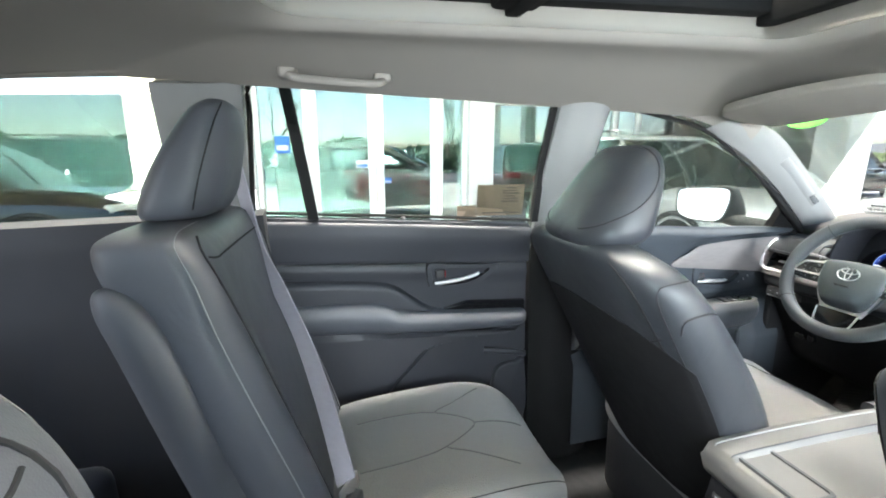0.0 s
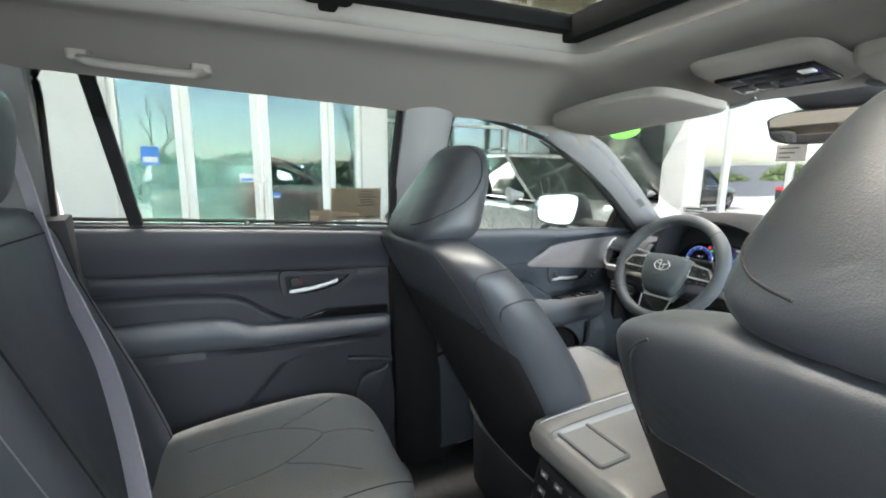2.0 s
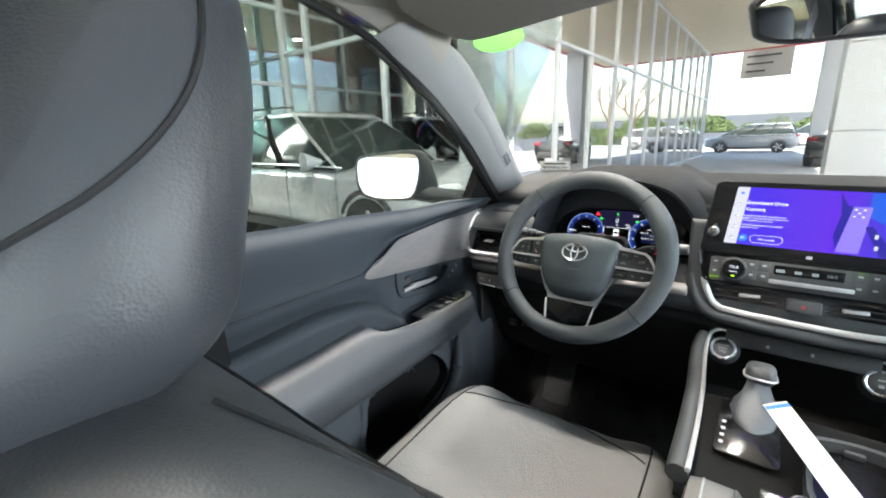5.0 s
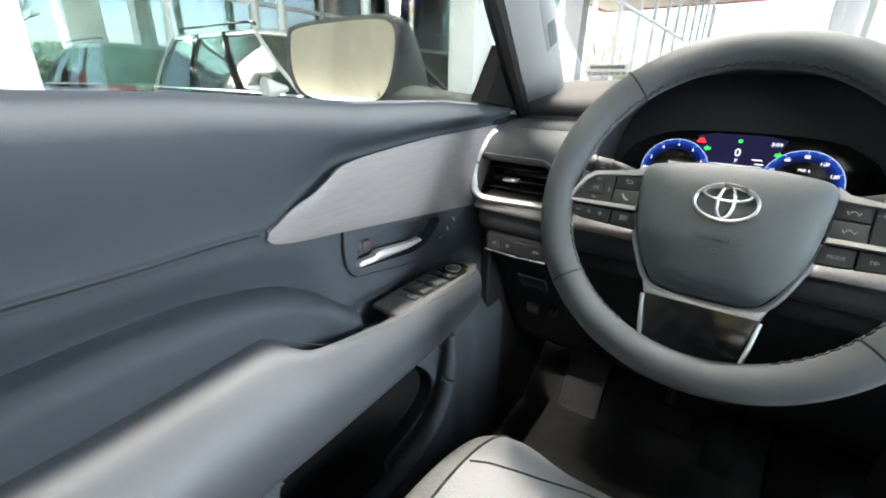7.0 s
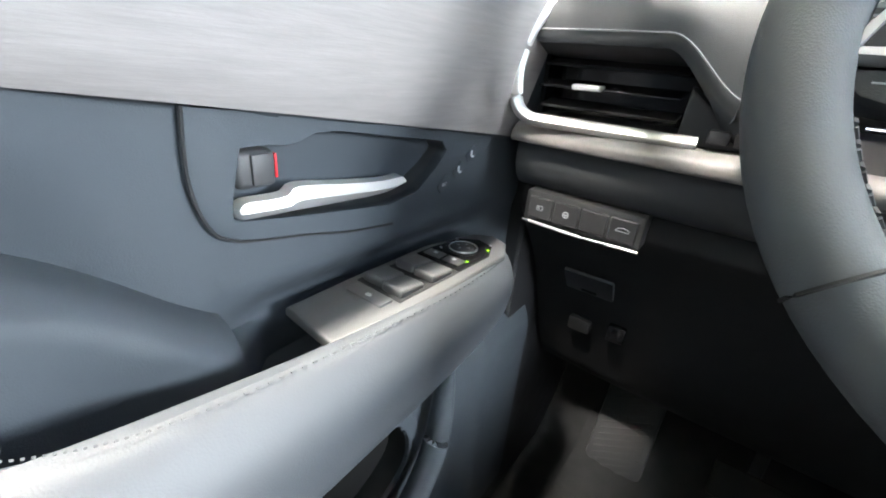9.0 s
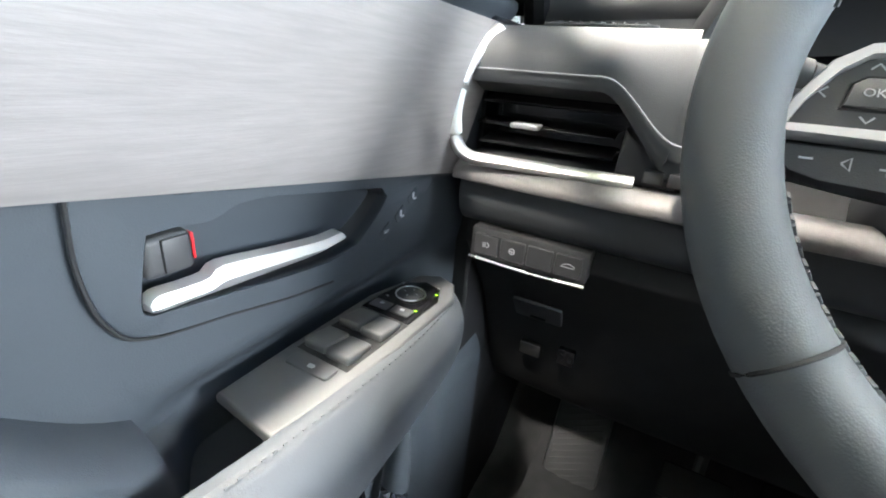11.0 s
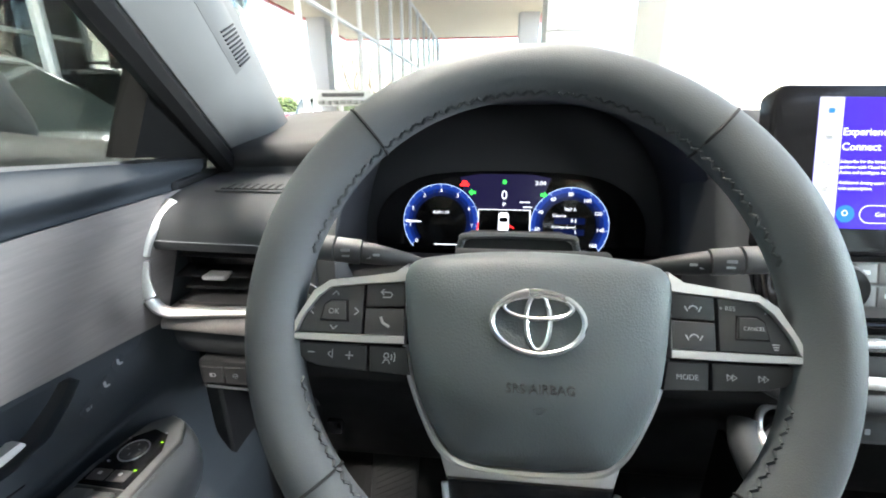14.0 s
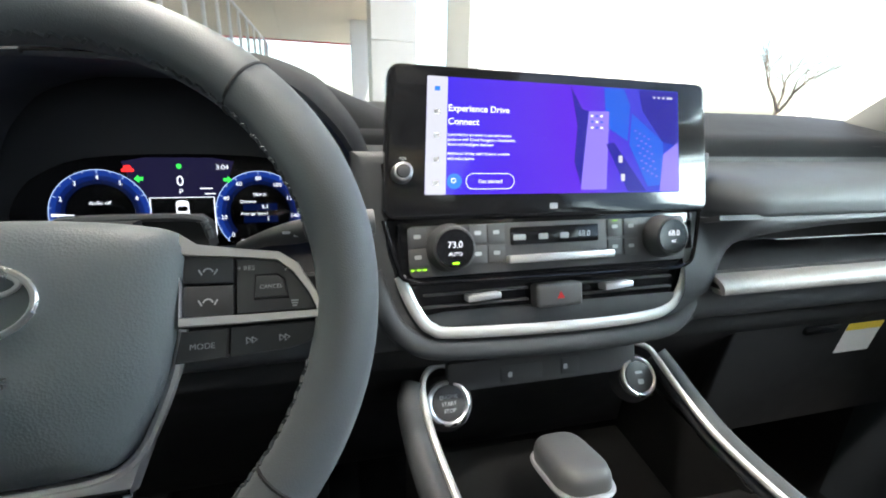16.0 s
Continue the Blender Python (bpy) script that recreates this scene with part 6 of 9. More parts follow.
SCR = Matrix.Translation((0.0085, 0.197, 1.160)) @ axes((0, 0, 0), (1, 0.03, -0.012), (0, 0.4, 1)) @ Matrix(((1, 0.085, 0, 0), (0, 1, 0, 0), (0, 0, 1, 0), (0, 0, 0, 1)))
Q = lambda x, y, z=0.0: SCR @ Matrix.Translation((x, y, z))
body = part("housing", plate(rrect(0.382, 0.153, 0.012, 5), 0.018, Q(0, 0, -0.018), 0.003, 3), GLOSS, screen, "glossy black housing")


def gradient_glow(name, c0, c1, c2, axis, span_m, strength):
    m = bpy.data.materials.new(name)
    m.use_nodes = True
    t = m.node_tree
    b = t.nodes["Principled BSDF"]
    b.inputs["Base Color"].default_value = (0.01, 0.01, 0.01, 1)
    b.inputs["Specular IOR Level"].default_value = 0.2
    b.inputs["Roughness"].default_value = 0.12
    tc = t.nodes.new("ShaderNodeTexCoord")
    sep = t.nodes.new("ShaderNodeSeparateXYZ")
    mr = t.nodes.new("ShaderNodeMapRange")
    mr.inputs["From Min"].default_value, mr.inputs["From Max"].default_value = span_m
    rp = t.nodes.new("ShaderNodeValToRGB")
    rp.color_ramp.elements[0].color, rp.color_ramp.elements[1].color = (*c0, 1), (*c2, 1)
    rp.color_ramp.elements.new(0.55).color = (*c1, 1)
    t.links.new(tc.outputs["Object"], sep.inputs[0])
    t.links.new(sep.outputs[axis], mr.inputs["Value"])
    t.links.new(mr.outputs["Result"], rp.inputs[0])
    t.links.new(rp.outputs[0], b.inputs["Emission Color"])
    b.inputs["Emission Strength"].default_value = strength * SHINE
    return m


PAGE = gradient_glow("welcome page violet", (0.045, 0.02, 0.72), (0.11, 0.02, 0.70), (0.02, 0.06, 0.55), 0, (-0.13, 0.15), 1.1)
SIDEBAR = glow("page sidebar", (0.80, 0.82, 0.92), 0.9)
BTN = glow("page button blue", (0.02, 0.22, 0.95), 1.1)
TOWER_A = glow("page tower light", (0.30, 0.22, 0.92), 1.0)
TOWER_B = glow("page tower deep", (0.025, 0.02, 0.34), 1.0)
TOWER_C = glow("page tower blue", (0.02, 0.12, 0.75), 1.0)
page = part("page", plate(rrect(0.302, 0.118, 0.001, 2), 0.0004, Q(-0.0008, 0.0055, 0.0002), 0), PAGE, screen, "purple welcome page")
part("sidebar", plate(rrect(0.021, 0.118, 0.001, 2), 0.0003, Q(-0.1413, 0.0055, 0.0006), 0), SIDEBAR, page)
for k in range(5):
    part("sidebar_icon", plate(rrect(0.0055, 0.0045, 0.001, 2), 0.0002, Q(-0.1413, 0.052 - 0.0235 * k, 0.001), 0), MARK if k else BTN, page)
text("title", "Experience Drive", 0.0094, Q(-0.1300, 0.0300, 0.0008), LIT, page, 0.0001, 'LEFT', 2.0)
text("title", "Connect", 0.0094, Q(-0.1300, 0.0165, 0.0008), LIT, page, 0.0001, 'LEFT', 2.0)
for body_, y in (("Subscribe for the latest route and location", 0.0050), ("guidance with Cloud Navigation, Destination", 0.0001), ("Assist and Intelligent Assistant.", -0.0048), ("Additional driving assist features available", -0.0140), ("with subscription.", -0.0190)):
    text("small_print", body_, 0.0040, Q(-0.1300, y, 0.0008), LIT, page, 0.0001, 'LEFT', 1.5)
part("search_button", plate(oval(0.0155, 0.0155, 24), 0.0003, Q(-0.1222, -0.0405, 0.0008), 0), BTN, page)
part("search_ring", moved(tube([(0.0022 * math.cos(a), 0.0022 * math.sin(a), 0) for a in span(0, 2 * math.pi, 14)[:-1]], 0.0004, 4, True, 1, up=(0, 0, 1)), Q(-0.1229, -0.0398, 0.0012)), LIT, page)
part("button_outline", moved(tube([(x, y, 0) for x, y in rrect(0.052, 0.0155, 0.0077, 5)], 0.00035, 4, True, 1, up=(0, 0, 1)), Q(-0.0840, -0.0405, 0.0008)), LIT, page)
text("button_text", "Get started", 0.0056, Q(-0.0840, -0.0424, 0.0008), LIT, page, 0.0001, 'CENTER', 1.5)
for name, pts, mm, z in (("tower", [(0.030, 0.036), (0.056, 0.037), (0.052, -0.0500), (0.020, -0.0500)], TOWER_A, 0.0007), ("tower", [(0.008, 0.062), (0.022, 0.038), (0.030, 0.036), (0.020, -0.045), (0.012, -0.020), (0.016, 0.020)], TOWER_B, 0.0009), ("tower", [(0.050, 0.0635), (0.076, 0.0635), (0.084, 0.045), (0.080, 0.004), (0.052, 0.02)], TOWER_C, 0.0006),
                         ("tower", [(0.086, 0.036), (0.128, 0.004), (0.128, -0.045), (0.106, -0.047), (0.082, 0.0)], TOWER_C, 0.0008), ("tower", [(0.096, 0.0635), (0.149, 0.0635), (0.149, 0.0), (0.128, 0.004), (0.10, 0.04)], TOWER_B, 0.0007), ("road", [(0.052, 0.0), (0.062, 0.002), (0.104, -0.0525), (0.080, -0.0525)], TOWER_B, 0.0009), ("tower", [(0.128, -0.01), (0.149, 0.004), (0.149, -0.0525), (0.122, -0.0525)], TOWER_A, 0.0009)):
    part(name, plate(pts, 0.0002, Q(0, 0, z), 0), mm, page)
for k in range(9):
    part("lit_window", plate(rrect(0.003, 0.0022, 0.0003, 1), 0.0002, Q(0.034 + 0.006 * (k % 3), 0.031 - 0.0065 * (k // 3), 0.0011), 0), LIT if k % 2 == 0 else TOWER_C, page)
for k in range(24):
    part("tower_window", plate(rrect(0.003, 0.0016, 0.0003, 1), 0.0002, Q(0.090 + 0.006 * (k % 4) + 0.002 * (k // 4), 0.016 - 0.0085 * (k // 4) - 0.003 * (k % 4), 0.0011), 0), TOWER_A, page)
for x, y in ((0.070, -0.0165), (0.073, -0.037)):
    part("tiny_car", plate(rrect(0.005, 0.008, 0.001, 2), 0.0002, Q(x, y, 0.0013), 0), SIDEBAR, page)
for k in range(4):
    part("status_icon", plate(rrect(0.003 if k < 3 else 0.008, 0.0025, 0.0006, 2), 0.0002, Q(0.116 + 0.0065 * k + (0.002 if k == 3 else 0), 0.0555, 0.0012), 0), SIDEBAR, page)
vol = part("volume_knob", cyl(0.0105, 0.0095, 0.010, Q(-0.1745, -0.0325, 0), 28, 0.002), CHROME, screen, "chrome volume knob")
part("knob_cap", cyl(0.0068, 0.0062, 0.002, Q(-0.1745, -0.0325, 0.010), 20, 0.0006), HARD, vol)
part("maker_bar", plate(rrect(0.009, 0.006, 0.0005, 2), 0.0003, Q(-0.012, -0.0665, 0.0001), 0), MARK, screen)
text("mark", "VOL", 0.0042, Q(-0.1735, -0.0195, 0.0001), MARK, screen, 0.0001, 'CENTER')


# ---- centre console ----
console = thing("centre_console", "grey-black padded centre console with cup holders", "console", (0, -0.3, FLOOR_Z + 0.1))
part("body", rings([[(x, y, z) for x, z in ((-w, z0), (-w, 0.80), (-w + 0.012, 0.835), (w - 0.012, 0.835), (w, 0.80), (w, z0))] for y, w, z0 in ((-0.715, 0.112, 0.40), (-0.70, 0.122, 0.38), (-0.30, 0.126, 0.38), (0.0, 0.139, 0.42))]), HARD, console)
# bin walls take near-black for the shade down inside
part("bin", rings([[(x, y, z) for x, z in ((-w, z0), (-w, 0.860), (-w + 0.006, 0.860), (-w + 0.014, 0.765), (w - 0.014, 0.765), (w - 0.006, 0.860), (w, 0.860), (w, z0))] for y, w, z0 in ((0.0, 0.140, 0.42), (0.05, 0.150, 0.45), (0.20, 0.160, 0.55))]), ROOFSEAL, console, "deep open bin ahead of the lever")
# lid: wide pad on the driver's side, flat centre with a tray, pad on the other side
lid = part("lid", rings(smooth_rows([[(x, y, z) for x, z in ((-0.118, zb), (-0.127, zb + 0.02), (-0.120, zt - 0.004), (-0.105, zt), (-0.066, zt), (-0.060, zt - 0.008), (0.060, zt - 0.008), (0.066, zt - 0.004), (0.112, zt - 0.002), (0.128, zt - 0.012), (0.130, zb + 0.02), (0.12, zb))] for y, zb, zt in ((-0.735, 0.855, 0.885), (-0.728, 0.84, 0.900), (-0.70, 0.835, 0.909), (-0.5, 0.835, 0.910), (-0.33, 0.835, 0.905), (-0.285, 0.835, 0.898), (-0.275, 0.84, 0.885))], 3)), LEATHER_LID_LIT, console, "padded leather lid, greyed for light from above")
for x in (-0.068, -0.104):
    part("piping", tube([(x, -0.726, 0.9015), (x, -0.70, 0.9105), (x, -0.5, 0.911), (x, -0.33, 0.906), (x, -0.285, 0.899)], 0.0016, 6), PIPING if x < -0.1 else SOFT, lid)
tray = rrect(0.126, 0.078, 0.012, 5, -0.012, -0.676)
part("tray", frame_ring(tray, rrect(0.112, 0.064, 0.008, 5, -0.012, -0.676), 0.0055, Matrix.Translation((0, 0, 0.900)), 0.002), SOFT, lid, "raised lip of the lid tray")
# plate on the uncut lid, darkened for the shade of a recess
part("tray_floor", plate(rrect(0.112, 0.064, 0.008, 5, -0.012, -0.676), 0.001, Matrix.Translation((0, 0, 0.9012)), 0), SWITCH, lid, "tray floor darkened for a recess in the lid")
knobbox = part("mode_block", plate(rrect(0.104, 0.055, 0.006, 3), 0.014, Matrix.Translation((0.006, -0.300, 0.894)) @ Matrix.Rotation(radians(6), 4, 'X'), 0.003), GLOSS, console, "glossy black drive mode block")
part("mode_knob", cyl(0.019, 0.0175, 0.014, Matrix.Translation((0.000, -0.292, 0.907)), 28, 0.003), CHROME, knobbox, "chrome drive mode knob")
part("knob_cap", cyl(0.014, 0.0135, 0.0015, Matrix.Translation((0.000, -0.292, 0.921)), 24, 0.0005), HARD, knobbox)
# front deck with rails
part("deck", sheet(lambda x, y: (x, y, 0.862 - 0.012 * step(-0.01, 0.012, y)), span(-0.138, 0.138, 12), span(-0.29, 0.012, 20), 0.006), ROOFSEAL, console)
for sx in (-1, 1):
    path = [(0.128, -0.275, 0.893), (0.132, -0.15, 0.888), (0.139, -0.03, 0.878), (0.146, 0.05, 0.876), (0.152, 0.11, 0.886), (0.153, 0.15, 0.900), (0.147, 0.168, 0.912)]
    rail = part("rail", tube([(sx * (x + 0.010), y, z - 0.012) for x, y, z in path], 0.015, 12, flat=1.0), SOFT, console, "soft rail with chrome edge")
    part("chrome_edge", tube([(sx * (x - 0.003), y, z) for x, y, z in path] + [(sx * 0.125, 0.178, 0.9155), (sx * 0.100, 0.172, 0.908), (sx * 0.094, 0.166, 0.895)], 0.0038, 8, smooth=8), SATIN, rail)
    BT = axes((sx * 0.121, 0.151, 0.884), (1, 0.02 * sx, 0), (0, 0.75, 1))
    pod = part("button_pod", cyl(0.031, 0.027, 0.016, BT @ Matrix.Translation((0, 0, -0.015)), 32, 0.003), HARD, console)
    part("ring", moved(tube([(0.0215 * math.cos(a), 0.0215 * math.sin(a), 0.002) for a in span(0, 2 * math.pi, 30)[:-1]], 0.0028, 8, True, 1, up=(0, 0, 1)), BT), CHROME, pod, "chrome ring")
    cap = part("push_button", cyl(0.0195, 0.0188, 0.004, BT, 30, 0.001), HARD, pod)
    if sx < 0:
        for k, w in enumerate(("ENGINE", "START", "STOP")):
            text("mark", w, 0.0058, BT @ Matrix.Translation((0, 0.0045 - 0.0072 * k, 0.0042)), MARK, cap, 0.0001, 'CENTER', 1.4)
    else:
        part("mark", plate(rrect(0.008, 0.006, 0.0015, 3), 0.0003, BT @ Matrix.Translation((0, -0.006, 0.0042)), 0), MARK, cap)
        part("mark", plate(rrect(0.010, 0.003, 0.001, 3), 0.0003, BT @ Matrix.Translation((0, 0.005, 0.0042)), 0), MARK, cap)
# cup holders
cups = [(0.012, -0.245), (0.012, -0.10), (0.03, -0.075), (0.09, -0.068), (0.118, -0.09), (0.120, -0.20), (0.10, -0.252)]
cc = [(p.x, p.y) for p in catmull([(a, b, 0) for a, b in cups], 4, True)]
cx, cy = 0.068, -0.16
holder = part("cup_holder", frame_ring(cc, [(cx + (x - cx) * 0.86, cy + (y - cy) * 0.88) for x, y in cc], 0.020, Matrix.Translation((0, 0, 0.864)), 0.004), SOFT, console, "black cup holder well")
part("well_floor", plate([(cx + (x - cx) * 0.86, cy + (y - cy) * 0.88) for x, y in cc], 0.002, Matrix.Translation((0, 0, 0.8645)), 0), GLOSS, holder)
part("finger", moved(box(-0.012, 0.012, -0.004, 0.004, 0, 0.010, 0.002), Matrix.Translation((0.066, -0.085, 0.868))), SOFT, holder)
# shifter
part("gate", plate(rrect(0.085, 0.16, 0.012, 4), 0.004, Matrix.Translation((-0.062, -0.10, 0.868)), 0.001), GLOSS, console, "glossy shifter plate")
for k in range(4):
    part("gate_mark", plate(rrect(0.006, 0.007, 0.001, 2), 0.0004, Matrix.Translation((-0.095, -0.155 + 0.019 * k, 0.8722)), 0), MARK, console)
shifter = thing("gear_shifter", "black leather gear shifter with silver trim", "gear lever", (-0.056, -0.02, 0.872))
boot = [[(-0.056 + w * math.cos(u) * (1 + 0.09 * math.sin(5 * u + k)), -0.045 + dy + l * math.sin(u) * (1 + 0.07 * math.cos(4 * u + 2 * k)), z) for u in span(0, 2 * math.pi, 28)[:-1]] for k, (w, l, z, dy) in enumerate(((0.034, 0.052, 0.8725, -0.01), (0.033, 0.048, 0.880, -0.005), (0.026, 0.036, 0.890, 0.010), (0.020, 0.026, 0.900, 0.028), (0.016, 0.020, 0.908, 0.042), (0.015, 0.018, 0.914, 0.05)))]
part("boot", rings(smooth_rows(boot, 3)), LEATHER, shifter, "creased leather boot")
SH = Matrix.Translation((-0.055, 0.012, 0.910)) @ Matrix.Rotation(radians(-14), 4, 'X')
knob = [[(p[0] * w, p[1] * l, z) for p in rrect(1, 1, 0.3, 5)] for w, l, z in ((0.030, 0.036, -0.012), (0.040, 0.056, -0.004), (0.046, 0.068, 0.006), (0.044, 0.066, 0.016), (0.036, 0.056, 0.022), (0.022, 0.036, 0.024))]
part("knob", moved(rings(smooth_rows(knob, 3)), SH), mat("grey knob plastic", (0.055, 0.056, 0.058), 0.42, bump=0.1, grain=1200), shifter, "smooth grey knob")
part("silver_band", moved(tube([(p[0] * 0.0475, p[1] * 0.0695, 0.004) for p in rrect(1, 1, 0.3, 5)], 0.0022, 6, True, 1, up=(0, 0, 1)), SH), SILVER, shifter)
TAG = axes((0.006, -0.160, 0.912), (0.85, 0.42, 0.28), (-0.36, 0.90, 0.18))
tag = thing("paper_tag", "white paper key tag hanging from the gear lever", "tag", (-0.02, -0.05, 0.89))
part("sheet", moved(box(-0.0165, 0.0165, -0.085, 0.085, -0.0006, 0.0006, 0.0002, 1), TAG), PAPER, tag)
part("blue_strip", moved(box(-0.0165, 0.0165, 0.073, 0.081, 0.0007, 0.0011, 0.0001, 1), TAG), mat("blue print", (0.05, 0.18, 0.6), 0.7, bump=0), tag)
for k in range(5):
    part("print_bar", moved(box(-0.012, 0.010, -0.03 + 0.013 * k, -0.028 + 0.013 * k, 0.0007, 0.001, 0, 1), TAG), MARK, tag)
# rear of the console: climate buttons
rearp = part("rear_panel", moved(box(-0.112, 0.112, -0.008, 0.006, -0.075, 0.055, 0.004), Matrix.Translation((0, -0.722, 0.78)) @ Matrix.Rotation(radians(-12), 4, 'X')), GLOSS, console, "glossy rear climate panel")
RP = Matrix.Translation((0, -0.722, 0.78)) @ Matrix.Rotation(radians(-12), 4, 'X')
for k in range(10):
    at = Matrix.Translation((-0.085 + 0.042 * (k % 5), -0.008, 0.02 - 0.035 * (k // 5)))
    kb = part("key", moved(box(-0.011, 0.011, -0.0025, 0, -0.006, 0.006, 0.001, 1), RP @ at), HARD, rearp)
    part("mark", moved(box(-0.004, 0.004, -0.0032, -0.0026, -0.0016, 0.0016, 0), RP @ at), MARK, kb)

# ---- pedals and floor mats ----
ped = thing("foot_rest", "black ribbed dead pedal on the footwell floor", "pedal", (-0.62, 0.44, FLOOR_Z))
FR = axes((-0.618, 0.465, 0.415), (1, 0, 0), (0.16, 0.50, 0.86))
part("plate", moved(box(-0.052, 0.052, -0.14, 0.15, -0.02, 0.0, 0.008), FR), HARD, ped)
for k in range(20):
    y = -0.115 + 0.0125 * k
    part("rib", moved(box(-0.052, 0.052, -0.0018, 0.0018, -0.001, 0.0014, 0.0006, 1), FR @ Matrix.Translation((0, y, 0)) @ Matrix.Rotation(radians(24), 4, 'Z') @ Matrix.Diagonal((0.86, 1, 1, 1))), HARD, ped)
brake = thing("brake_pedal", "black rubber brake pedal", "pedal", (-0.42, 0.46, FLOOR_Z + 0.05))
BR = axes((-0.42, 0.46, 0.46), (1, 0, 0), (0, 0.5, 0.85))
part("pad", moved(box(-0.055, 0.055, -0.03, 0.03, -0.012, 0, 0.005), BR), RUBBER, brake)
part("lever", tube([(-0.42, 0.48, 0.465), (-0.41, 0.55, 0.56), (-0.40, 0.60, 0.70)], 0.010, 8), HARD, brake)
gas = thing("accelerator_pedal", "black rubber accelerator pedal", "pedal", (-0.30, 0.45, FLOOR_Z + 0.02))
part("pad", moved(box(-0.028, 0.028, -0.09, 0.09, -0.012, 0, 0.005), axes((-0.30, 0.46, 0.42), (1, 0, 0), (0, 0.45, 0.9))), RUBBER, gas)
for cx, tag_ in ((-0.45, "driver"), (0.45, "passenger")):
    m_ = part("floor_mat", sheet(lambda x, y: (x, y, FLOOR_Z + 0.034 + 0.24 * step(0.42, 0.75, y) + 0.006 * noise.noise(Vector((x * 9, y * 9, 3)))), span(cx - 0.24, cx + 0.24, 16), span(-0.02, 0.62, 20), 0.008), CARPET)
    tagged(m_, "black carpet floor mat in the footwell", "floor mat", "floor mats")


# ---- seats ----
def seat_ring(z, yc, hw, hd, bol=0.0, flat=3.2, n=40, cx=0.0):
    out = []
    for k in range(n):
        a = 2 * math.pi * k / n
        c, s = math.cos(a), math.sin(a)
        x = hw * math.copysign(abs(c) ** (2 / flat), c)
        y = hd * math.copysign(abs(s) ** (2 / flat), s)
        if s > 0:
            y += bol * (step(0.45, 0.95, abs(x) / hw)) * (s ** 0.5) - 0.25 * bol
        out.append((cx + x, yc + y, z))
    return out


def seam(rows, path, r=0.0016, lift=0.0008):
    """A raised seam over a skin: path of (row, place round it) in fractions of 1."""
    n = len(rows[0])
    mid = [sum((Vector(p) for p in q), Vector()) / n for q in rows]
    pts = []
    for u, v in path:
        f, g = u * (len(rows) - 1), (v % 1.0) * n
        i, j = min(int(f), len(rows) - 2), int(g)
        a = Vector(rows[i][j % n]).lerp(Vector(rows[i][(j + 1) % n]), g - j)
        b = Vector(rows[i + 1][j % n]).lerp(Vector(rows[i + 1][(j + 1) % n]), g - j)
        p = a.lerp(b, f - i)
        c = mid[i].lerp(mid[i + 1], f - i)
        pts.append(p + (p - c).normalized() * lift)
    return pts


def seam_tube(rows, path, T, r=0.0016, fine=6):
    dense = [(p.x, p.y) for p in catmull([(a, b, 0) for a, b in path], fine)]
    return moved(tube(seam(rows, dense), r, 6, smooth=0), T)


